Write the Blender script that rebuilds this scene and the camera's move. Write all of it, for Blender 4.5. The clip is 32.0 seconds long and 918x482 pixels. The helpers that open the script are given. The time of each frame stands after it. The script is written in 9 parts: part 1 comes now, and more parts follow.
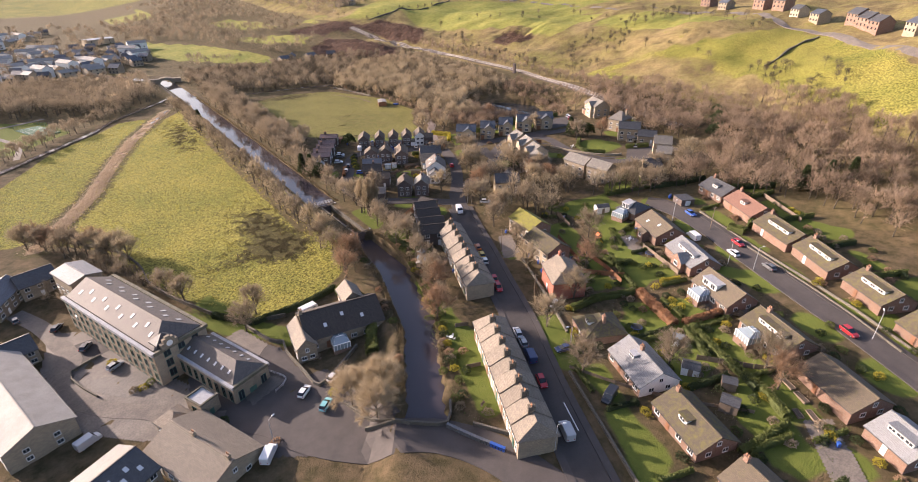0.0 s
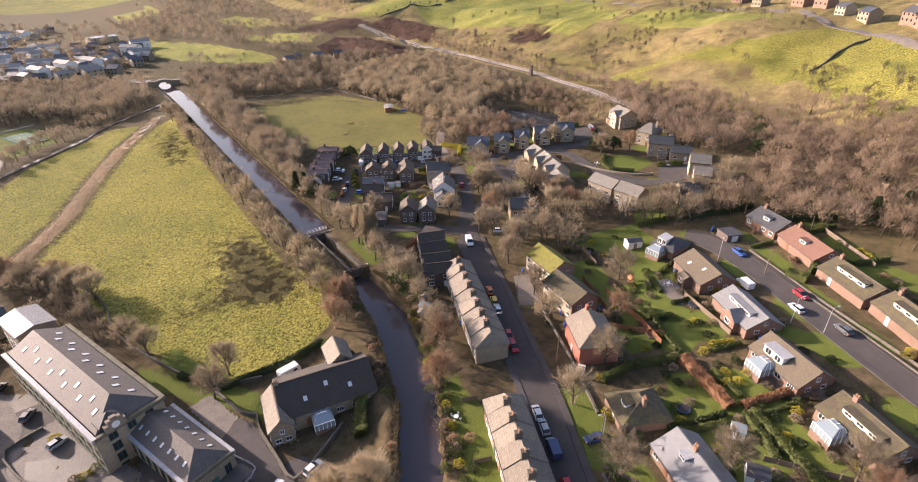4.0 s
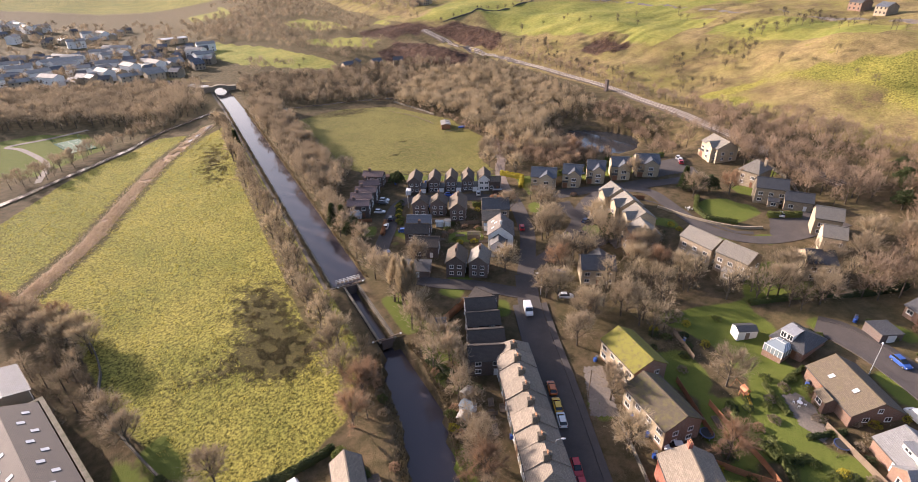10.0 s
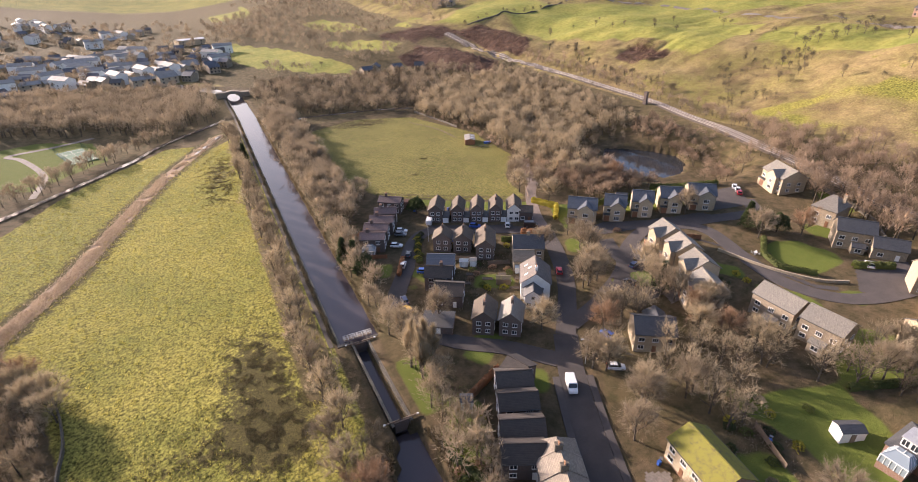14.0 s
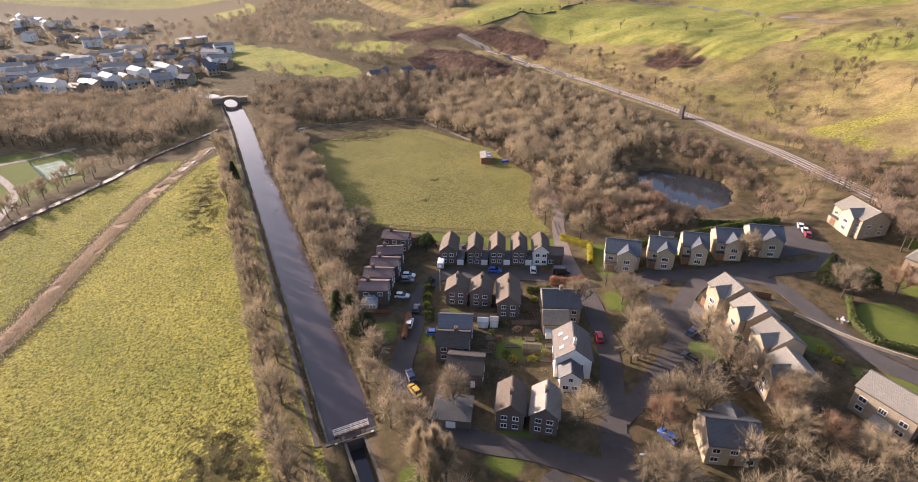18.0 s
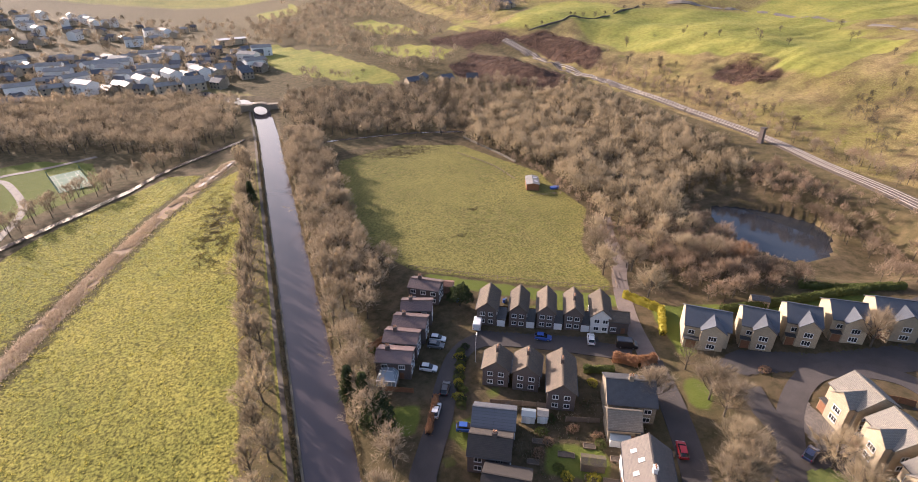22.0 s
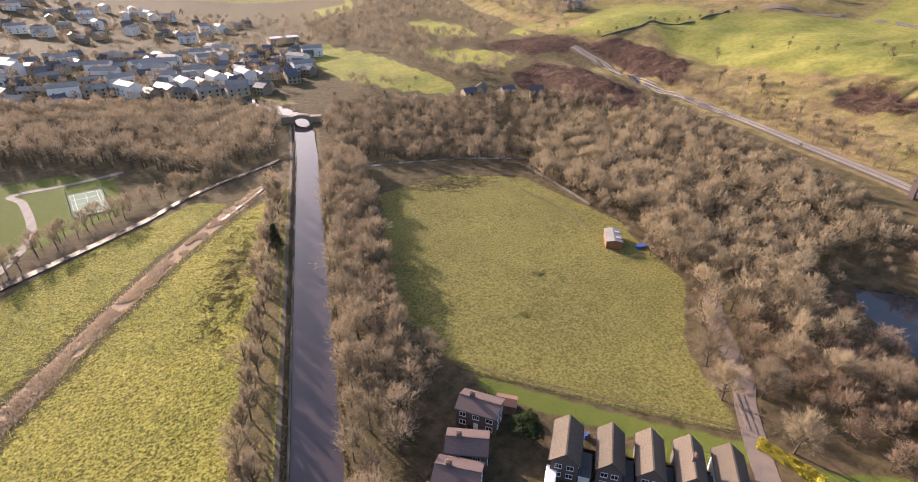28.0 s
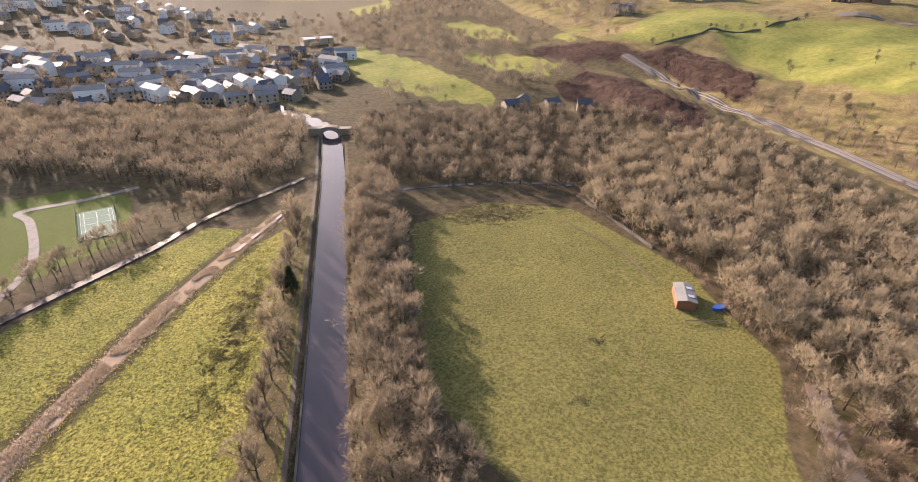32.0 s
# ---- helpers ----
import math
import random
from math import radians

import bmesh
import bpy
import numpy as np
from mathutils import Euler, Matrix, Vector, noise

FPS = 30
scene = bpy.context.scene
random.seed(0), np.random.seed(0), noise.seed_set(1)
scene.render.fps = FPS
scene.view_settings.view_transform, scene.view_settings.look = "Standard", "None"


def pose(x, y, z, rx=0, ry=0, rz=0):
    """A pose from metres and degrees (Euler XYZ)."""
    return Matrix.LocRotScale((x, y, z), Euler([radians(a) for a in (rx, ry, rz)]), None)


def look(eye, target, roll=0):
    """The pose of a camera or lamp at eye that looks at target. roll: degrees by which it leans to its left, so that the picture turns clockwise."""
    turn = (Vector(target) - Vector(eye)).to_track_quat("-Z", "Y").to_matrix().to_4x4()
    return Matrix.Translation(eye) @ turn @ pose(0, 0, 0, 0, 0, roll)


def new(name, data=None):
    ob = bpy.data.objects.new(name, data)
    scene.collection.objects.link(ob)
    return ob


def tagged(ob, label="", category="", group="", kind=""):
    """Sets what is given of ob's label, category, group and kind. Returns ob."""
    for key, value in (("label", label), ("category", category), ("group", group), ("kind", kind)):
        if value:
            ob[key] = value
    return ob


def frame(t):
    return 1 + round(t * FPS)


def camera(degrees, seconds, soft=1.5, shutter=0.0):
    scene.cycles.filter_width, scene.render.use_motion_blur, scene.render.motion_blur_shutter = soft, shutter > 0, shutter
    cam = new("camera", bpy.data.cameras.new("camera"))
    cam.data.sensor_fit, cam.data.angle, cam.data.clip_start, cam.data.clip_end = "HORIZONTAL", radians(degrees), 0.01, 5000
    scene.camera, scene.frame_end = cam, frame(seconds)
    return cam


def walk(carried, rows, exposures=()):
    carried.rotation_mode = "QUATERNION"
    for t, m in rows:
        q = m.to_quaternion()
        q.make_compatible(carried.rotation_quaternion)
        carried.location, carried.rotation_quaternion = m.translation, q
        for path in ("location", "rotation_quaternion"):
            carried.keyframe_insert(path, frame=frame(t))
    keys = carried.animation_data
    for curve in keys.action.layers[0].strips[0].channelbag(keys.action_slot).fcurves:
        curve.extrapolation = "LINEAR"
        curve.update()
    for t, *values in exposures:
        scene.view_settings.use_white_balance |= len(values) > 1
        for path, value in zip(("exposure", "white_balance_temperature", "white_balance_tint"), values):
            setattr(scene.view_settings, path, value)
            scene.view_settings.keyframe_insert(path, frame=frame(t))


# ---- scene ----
cam = camera(82.71, 32.0, 0.9)
PATH = [
    (0, (-81.144, -210.996, 99.060), (-49.622, -168.377, 70.957), -0.27),
    (0.5, (-78.960, -208.284, 98.544), (-47.614, -165.401, 70.660), -0.30),
    (1, (-76.548, -205.344, 98.376), (-45.356, -162.296, 70.553), -0.30),
    (1.5, (-74.112, -202.176, 98.544), (-43.040, -159.083, 70.654), -0.39),
    (2, (-71.652, -198.900, 98.940), (-40.723, -155.806, 70.897), -0.42),
    (2.5, (-69.180, -195.504, 99.408), (-38.328, -152.484, 71.166), -0.46),
    (3, (-66.684, -192.192, 99.876), (-35.974, -149.186, 71.456), -0.49),
    (3.5, (-63.804, -188.988, 100.224), (-33.334, -145.924, 71.633), -0.56),
    (5.5, (-53.844, -177.072, 100.068), (-25.018, -132.900, 71.470), -0.52),
    (6, (-51.564, -174.360, 100.032), (-23.378, -129.719, 71.521), -0.72),
    (6.5, (-49.500, -171.348, 100.044), (-22.127, -126.246, 71.465), -0.60),
    (7, (-47.580, -168.420, 100.008), (-20.869, -122.908, 71.468), -0.56),
    (7.5, (-45.780, -165.600, 100.020), (-19.685, -119.720, 71.474), -0.58),
    (8, (-44.136, -162.708, 99.996), (-18.529, -116.560, 71.464), -0.56),
    (8.5, (-42.540, -159.744, 99.912), (-17.251, -113.376, 71.440), -0.64),
    (9, (-40.860, -156.684, 99.900), (-15.791, -110.200, 71.438), -0.57),
    (9.5, (-39.228, -153.516, 100.032), (-14.327, -106.945, 71.557), -0.71),
    (10, (-37.632, -150.276, 100.140), (-12.853, -103.620, 71.693), -0.72),
    (10.5, (-36.108, -146.808, 100.140), (-11.412, -100.104, 71.710), -0.75),
    (11, (-34.632, -143.292, 100.176), (-9.976, -96.544, 71.765), -0.74),
    (11.5, (-33.180, -139.692, 100.260), (-8.666, -92.887, 71.827), -0.73),
    (12, (-31.740, -136.008, 100.272), (-7.364, -89.112, 71.879), -0.71),
    (12.5, (-30.348, -132.324, 100.392), (-6.312, -85.273, 71.957), -0.64),
    (13, (-28.920, -128.544, 100.584), (-5.317, -81.302, 72.108), -0.58),
    (13.5, (-27.492, -124.764, 100.788), (-4.241, -77.362, 72.298), -0.64),
    (14, (-26.184, -120.780, 100.992), (-3.146, -73.259, 72.511), -0.56),
    (14.5, (-24.816, -116.664, 101.112), (-1.909, -69.088, 72.617), -0.48),
    (16.5, (-18.516, -99.240, 100.800), (4.015, -51.550, 72.209), -0.20),
    (17, (-16.752, -94.716, 100.860), (5.689, -47.011, 72.208), -0.19),
    (17.5, (-14.940, -90.300, 100.980), (7.345, -42.551, 72.292), -0.19),
    (18, (-13.056, -86.028, 101.064), (9.127, -38.262, 72.318), -0.21),
    (18.5, (-11.244, -81.732, 101.004), (10.903, -33.953, 72.252), -0.13),
    (19, (-9.504, -77.364, 100.812), (12.588, -29.560, 72.054), -0.07),
    (19.5, (-7.740, -73.140, 100.728), (14.148, -25.236, 71.972), -0.13),
    (20, (-6.036, -69.000, 100.584), (15.178, -20.774, 71.861), -0.10),
    (20.5, (-4.284, -64.836, 100.368), (16.248, -16.306, 71.680), -0.13),
    (21, (-2.616, -60.480, 100.164), (17.222, -11.648, 71.480), -0.20),
    (21.5, (-1.152, -56.124, 99.972), (17.916, -6.970, 71.321), -0.13),
    (22, (0.096, -51.696, 99.780), (18.625, -2.329, 71.150), -0.10),
    (22.5, (1.488, -47.388, 99.720), (19.624, 2.124, 71.090), -0.05),
    (23, (2.856, -43.164, 99.804), (20.575, 6.482, 71.149), -0.01),
    (23.5, (4.116, -38.844, 99.936), (21.388, 10.956, 71.266), -0.00),
    (24, (5.184, -34.596, 100.104), (21.748, 15.409, 71.380), 0.01),
    (24.5, (6.060, -30.480, 100.368), (21.914, 19.716, 71.582), 0.07),
    (25, (6.852, -26.424, 100.776), (22.092, 23.915, 71.902), 0.13),
    (25.5, (7.608, -22.248, 101.220), (22.385, 28.184, 72.266), 0.16),
    (27.5, (10.656, -5.568, 101.976), (24.331, 45.079, 72.865), 0.34),
    (28, (11.460, -1.368, 102.180), (24.976, 49.324, 73.069), 0.24),
    (28.5, (12.060, 3.000, 102.252), (25.534, 53.684, 73.091), 0.24),
    (29, (12.504, 7.356, 102.216), (25.978, 58.028, 73.051), 0.32),
    (29.5, (12.984, 11.592, 102.300), (26.410, 62.279, 73.134), 0.41),
    (30, (13.476, 15.804, 102.456), (26.537, 66.565, 73.259), 0.44),
    (30.5, (13.956, 19.908, 102.636), (26.444, 70.771, 73.367), 0.48),
    (31, (14.376, 24.060, 102.912), (25.709, 75.188, 73.624), 0.64),
    (31.5, (14.736, 28.212, 103.260), (25.478, 79.452, 73.943), 0.70),
    (32, (15.012, 32.508, 103.560), (25.332, 83.832, 74.234), 0.52),
]
walk(cam, [(t, look(eye, aim, roll)) for t, eye, aim, roll in PATH], exposures=[(0, 1.14, 6420, 26), (32, 1.18, 6350, 26)])

METRES = 1.2          # one unit of the plan
# ---- world and sun: low winter sun over the valley's far end ----
SUN_AZ, SUN_EL = -30.0, 16.5          # degrees: from +y towards +x, above the horizon
world = bpy.data.worlds.new("sky")
scene.world = world
world.use_nodes = True
wn = world.node_tree.nodes
sky = wn.new("ShaderNodeTexSky")
sky.sky_type, sky.sun_disc = "NISHITA", False
sky.sun_elevation, sky.sun_rotation = radians(SUN_EL), radians(SUN_AZ)
sky.air_density, sky.dust_density = 1.0, 2.5
world.node_tree.links.new(sky.outputs[0], wn["Background"].inputs[0])
wn["Background"].inputs[1].default_value = 0.13
sun = new("sun", bpy.data.lights.new("sun", "SUN"))
sun.data.energy, sun.data.angle, sun.data.color = 5.0, radians(0.6), (1.0, 0.87, 0.70)
sd = Vector((math.sin(radians(SUN_AZ)) * math.cos(radians(SUN_EL)), math.cos(radians(SUN_AZ)) * math.cos(radians(SUN_EL)), math.sin(radians(SUN_EL))))
sun.matrix_world = look((0, 0, 300), Vector((0, 0, 300)) - sd)

# ---- materials ----


def nodes(name):
    m = bpy.data.materials.new(name)
    m.use_nodes = True
    t = m.node_tree
    return m, t, t.nodes, t.links, t.nodes["Principled BSDF"]


def noise_node(t, scale, detail=4.0, rough=0.6, coord="Object", stretch=None):
    tc = t.nodes.new("ShaderNodeTexCoord")
    n = t.nodes.new("ShaderNodeTexNoise")
    n.inputs["Scale"].default_value, n.inputs["Detail"].default_value, n.inputs["Roughness"].default_value = scale, detail, rough
    if stretch:
        mp = t.nodes.new("ShaderNodeMapping")
        mp.inputs["Scale"].default_value = stretch
        t.links.new(tc.outputs[coord], mp.inputs[0])
        t.links.new(mp.outputs[0], n.inputs["Vector"])
    else:
        t.links.new(tc.outputs[coord], n.inputs["Vector"])
    return n.outputs[0]


def ramp(t, fac, stops):
    r = t.nodes.new("ShaderNodeValToRGB")
    e = r.color_ramp.elements
    while len(e) < len(stops):
        e.new(0.5)
    for k, (p, c) in enumerate(stops):
        e[k].position, e[k].color = p, (*c, 1)
    t.links.new(fac, r.inputs[0])
    return r.outputs[0]


def mix(t, fac, a, b, mode="MIX"):
    m = t.nodes.new("ShaderNodeMix")
    m.data_type, m.blend_type = "RGBA", mode
    for sock, v in ((m.inputs[0], fac), (m.inputs[6], a), (m.inputs[7], b)):
        if isinstance(v, (int, float)):
            sock.default_value = v
        elif isinstance(v, tuple):
            sock.default_value = (*v, 1)
        else:
            t.links.new(v, sock)
    return m.outputs[2]


def bump(t, bsdf, height, strength, dist):
    b = t.nodes.new("ShaderNodeBump")
    b.inputs["Strength"].default_value, b.inputs["Distance"].default_value = strength, dist
    t.links.new(height, b.inputs["Height"])
    t.links.new(b.outputs[0], bsdf.inputs["Normal"])


def plain(name, c1, c2, scale=2.0, rough=0.8, fine=25.0, relief=0.3, dist=0.03, metal=0.0, vary=0.12, stretch=None):
    """A weathered surface: two colours mixed by stains, a finer grain, and a shift from object to object."""
    m, t, n, l, b = nodes(name)
    big = ramp(t, noise_node(t, scale, 5, 0.65, stretch=stretch), [(0.3, c1), (0.7, c2)])
    small = noise_node(t, fine, 3, 0.6)
    col = mix(t, 0.5, big, ramp(t, small, [(0.3, (0.25, 0.25, 0.25)), (0.7, (0.75, 0.75, 0.75))]), "OVERLAY")
    oi = n.new("ShaderNodeObjectInfo")
    mr = n.new("ShaderNodeMapRange")
    mr.inputs[3].default_value, mr.inputs[4].default_value = 1 - vary, 1 + vary
    l.new(oi.outputs["Random"], mr.inputs[0])
    hs = n.new("ShaderNodeHueSaturation")
    l.new(mr.outputs[0], hs.inputs["Value"])
    l.new(col, hs.inputs["Color"])
    l.new(hs.outputs[0], b.inputs["Base Color"])
    b.inputs["Roughness"].default_value, b.inputs["Metallic"].default_value = rough, metal
    if relief:
        bump(t, b, small, relief, dist)
    return m


def coursed(name, c1, c2, joint, bw, bh, rough=0.85, stain=(0.1, 0.1, 0.09), moss=None, amount=0.5, gap=0.02, coord="UV"):
    """Coursed work: bricks, dressed stone or roof tiles, with stains and, where given, moss."""
    m, t, n, l, b = nodes(name)
    tc = n.new("ShaderNodeTexCoord")
    br = n.new("ShaderNodeTexBrick")
    br.inputs["Scale"].default_value = 1.0
    br.inputs["Brick Width"].default_value, br.inputs["Row Height"].default_value, br.inputs["Mortar Size"].default_value = bw, bh, gap
    br.inputs["Color1"].default_value, br.inputs["Color2"].default_value, br.inputs["Mortar"].default_value = (*c1, 1), (*c2, 1), (*joint, 1)
    l.new(tc.outputs[coord], br.inputs["Vector"])
    st = ramp(t, noise_node(t, 0.45, 6, 0.7), [(0.35, (0, 0, 0)), (0.75, (1, 1, 1))])
    col = mix(t, 0.45, br.outputs[0], mix(t, st, br.outputs[0], stain))
    gr = noise_node(t, 14, 3, 0.7)
    col = mix(t, 0.45, col, ramp(t, gr, [(0.25, (0.2, 0.2, 0.2)), (0.75, (0.8, 0.8, 0.8))]), "OVERLAY")
    if moss:
        mk = ramp(t, noise_node(t, 0.9, 6, 0.75), [(1 - amount - 0.14, (0, 0, 0)), (1 - amount + 0.14, (1, 1, 1))])
        col = mix(t, mk, col, moss)
    oi = n.new("ShaderNodeObjectInfo")
    mr = n.new("ShaderNodeMapRange")
    mr.inputs[3].default_value, mr.inputs[4].default_value = 0.85, 1.15
    l.new(oi.outputs["Random"], mr.inputs[0])
    hs = n.new("ShaderNodeHueSaturation")
    l.new(mr.outputs[0], hs.inputs["Value"])
    l.new(col, hs.inputs["Color"])
    l.new(hs.outputs[0], b.inputs["Base Color"])
    b.inputs["Roughness"].default_value = rough
    bump(t, b, br.outputs["Fac"], -0.5, 0.03)
    return m


STONE = coursed("coursed_stone", (0.36, 0.29, 0.2), (0.27, 0.215, 0.15), (0.2, 0.17, 0.13), 0.55, 0.25, stain=(0.13, 0.11, 0.085))
CREAM = coursed("pale_stone", (0.46, 0.38, 0.26), (0.38, 0.31, 0.21), (0.3, 0.25, 0.19), 0.5, 0.22, stain=(0.25, 0.21, 0.15))
BRICK = coursed("brown_brick", (0.235, 0.125, 0.082), (0.17, 0.09, 0.06), (0.25, 0.2, 0.16), 0.225, 0.075, gap=0.01, stain=(0.12, 0.08, 0.06))
REDBRICK = coursed("red_brick", (0.36, 0.09, 0.05), (0.27, 0.07, 0.04), (0.25, 0.17, 0.13), 0.225, 0.075, gap=0.01, stain=(0.16, 0.06, 0.04))
DARKBRICK = coursed("dark_brick", (0.13, 0.085, 0.07), (0.09, 0.06, 0.052), (0.13, 0.11, 0.1), 0.225, 0.075, gap=0.01)
WHITE = plain("white_render", (0.78, 0.77, 0.73), (0.66, 0.65, 0.61), 0.6, 0.85, 30, 0.15)
SLATE = coursed("dark_slate", (0.075, 0.077, 0.085), (0.05, 0.052, 0.058), (0.02, 0.02, 0.022), 0.3, 0.22, rough=0.55, stain=(0.1, 0.095, 0.08))
BLUESLATE = coursed("blue_slate", (0.1, 0.115, 0.14), (0.07, 0.082, 0.1), (0.03, 0.03, 0.035), 0.3, 0.22, rough=0.45, stain=(0.09, 0.09, 0.09))
GREYSLATE = coursed("grey_slate", (0.25, 0.225, 0.185), (0.19, 0.172, 0.145), (0.08, 0.075, 0.065), 0.32, 0.24, rough=0.6, stain=(0.15, 0.14, 0.12))
STONESLATE = coursed("stone_slate", (0.26, 0.215, 0.165), (0.18, 0.15, 0.115), (0.1, 0.085, 0.07), 0.5, 0.3, rough=0.8, stain=(0.14, 0.12, 0.09))
# pale slate, its silvery sheen in low sun put into the base colour
SILVER = coursed("pale_sheen_slate", (0.27, 0.275, 0.285), (0.2, 0.206, 0.215), (0.09, 0.09, 0.09), 0.4, 0.3, rough=0.62, stain=(0.13, 0.13, 0.12))
TILE = coursed("concrete_tile", (0.135, 0.106, 0.074), (0.095, 0.075, 0.054), (0.07, 0.055, 0.04), 0.33, 0.3, stain=(0.12, 0.1, 0.06), moss=(0.12, 0.11, 0.035), amount=0.3)
MOSS = coursed("mossy_tile", (0.098, 0.076, 0.052), (0.07, 0.055, 0.039), (0.05, 0.04, 0.03), 0.33, 0.3, stain=(0.09, 0.08, 0.05), moss=(0.135, 0.122, 0.026), amount=0.4)
BRIGHTMOSS = coursed("moss_covered_tile", (0.1, 0.078, 0.053), (0.07, 0.055, 0.039), (0.05, 0.04, 0.03), 0.33, 0.3, stain=(0.09, 0.08, 0.05), moss=(0.2, 0.185, 0.025), amount=0.62)
REDTILE = coursed("red_tile", (0.215, 0.118, 0.085), (0.165, 0.09, 0.066), (0.12, 0.06, 0.04), 0.33, 0.3, stain=(0.2, 0.1, 0.07))
BROWN = coursed("brown_tile", (0.14, 0.104, 0.074), (0.1, 0.074, 0.054), (0.05, 0.04, 0.03), 0.33, 0.3, stain=(0.08, 0.07, 0.05), moss=(0.13, 0.12, 0.05), amount=0.22)
PLUM = coursed("plum_tile", (0.2, 0.13, 0.115), (0.16, 0.105, 0.095), (0.07, 0.05, 0.045), 0.33, 0.3, rough=0.55, stain=(0.11, 0.08, 0.07))
DARK = coursed("dark_tile", (0.065, 0.052, 0.045), (0.045, 0.037, 0.033), (0.02, 0.017, 0.015), 0.33, 0.3, stain=(0.07, 0.06, 0.045), moss=(0.09, 0.08, 0.035), amount=0.16)
PANEL = coursed("panelled_roof", (0.12, 0.125, 0.14), (0.1, 0.105, 0.118), (0.03, 0.03, 0.03), 8.0, 0.55, rough=0.45, stain=(0.12, 0.12, 0.12))
MILLSLATE = coursed("brown_slate", (0.135, 0.112, 0.098), (0.095, 0.08, 0.07), (0.04, 0.035, 0.032), 0.32, 0.24, rough=0.72, stain=(0.14, 0.12, 0.1))
GLARESHEET = plain("wet_metal_roof", (0.5, 0.5, 0.5), (0.4, 0.4, 0.41), 0.2, 0.32, 8, 0.05, metal=0.6)
YARD = plain("trodden_yard", (0.17, 0.146, 0.122), (0.1, 0.086, 0.073), 0.18, 0.75, 2.5, 0.4, 0.04)
SHEET = plain("pale_sheet_roof", (0.29, 0.275, 0.25), (0.21, 0.2, 0.182), 0.3, 0.7, 8, 0.1)
LEAD = plain("lead_sheet", (0.42, 0.42, 0.42), (0.3, 0.3, 0.31), 1.2, 0.45, 10, 0.1)
UPVC = plain("white_frame", (0.8, 0.8, 0.78), (0.72, 0.72, 0.7), 3, 0.45, 20, 0.0)
GREENFRAME = plain("green_frame", (0.05, 0.12, 0.09), (0.04, 0.09, 0.07), 3, 0.5, 20, 0.0)
WOODDOOR = plain("brown_door", (0.22, 0.1, 0.05), (0.16, 0.075, 0.04), 3, 0.6, 20, 0.1)
POT = plain("clay_pot", (0.42, 0.22, 0.12), (0.32, 0.17, 0.1), 3, 0.8, 20, 0.1)
ASPHALT = plain("asphalt", (0.078, 0.066, 0.06), (0.05, 0.043, 0.04), 0.22, 0.85, 9, 0.25, 0.02)
PAVING = plain("pavement_tarmac", (0.065, 0.056, 0.052), (0.044, 0.038, 0.036), 0.3, 0.8, 12, 0.25, 0.02)
DRIVE = plain("drive_paving", (0.2, 0.17, 0.14), (0.125, 0.108, 0.093), 0.35, 0.85, 3, 0.3, 0.03)
SETTS = coursed("worn_setts", (0.13, 0.115, 0.1), (0.09, 0.08, 0.07), (0.04, 0.037, 0.033), 0.5, 0.3, rough=0.6, stain=(0.16, 0.135, 0.11), coord="Object")
TURF = plain("mown_turf", (0.085, 0.115, 0.024), (0.14, 0.15, 0.04), 0.8, 0.95, 6, 0.5, 0.05)
MUD = plain("muddy_path", (0.12, 0.092, 0.066), (0.07, 0.055, 0.04), 0.4, 0.85, 4, 0.6, 0.06)
GRAVELTRACK = plain("stony_track", (0.2, 0.155, 0.13), (0.13, 0.105, 0.09), 0.25, 0.9, 5, 0.6, 0.06)
BALLAST = plain("dark_ballast", (0.12, 0.098, 0.085), (0.08, 0.066, 0.058), 0.5, 0.9, 5, 0.6, 0.06)
RAILSTEEL = plain("rail_steel", (0.5, 0.46, 0.42), (0.36, 0.32, 0.29), 2, 0.4, 20, 0.0, metal=0.5)
PAINT = plain("road_paint", (0.7, 0.7, 0.68), (0.5, 0.5, 0.48), 1.5, 0.6, 20, 0.0)
TIMBER = plain("weathered_timber", (0.22, 0.16, 0.11), (0.15, 0.115, 0.085), 2, 0.85, 20, 0.3)
REDFENCE = plain("stained_fence", (0.3, 0.13, 0.06), (0.22, 0.1, 0.05), 1.5, 0.8, 15, 0.3)
COPING = plain("stone_coping", (0.17, 0.147, 0.112), (0.09, 0.085, 0.05), 0.6, 0.9, 4, 0.5, 0.05)
DRYSTONE = coursed("dry_stone", (0.2, 0.17, 0.13), (0.14, 0.12, 0.095), (0.05, 0.045, 0.04), 0.4, 0.18, stain=(0.1, 0.1, 0.07), gap=0.03)
RUBBER = plain("tyre_rubber", (0.02, 0.02, 0.02), (0.03, 0.03, 0.03), 5, 0.85, 20, 0)
ALLOY = plain("wheel_metal", (0.5, 0.5, 0.5), (0.4, 0.4, 0.4), 5, 0.35, 20, 0, metal=0.8)


def glass_dark(name, tint, rough=0.08):
    m, t, n, l, b = nodes(name)
    b.inputs["Base Color"].default_value = (*tint, 1)
    b.inputs["Roughness"].default_value = rough
    b.inputs["Specular IOR Level"].default_value = 0.7
    return m


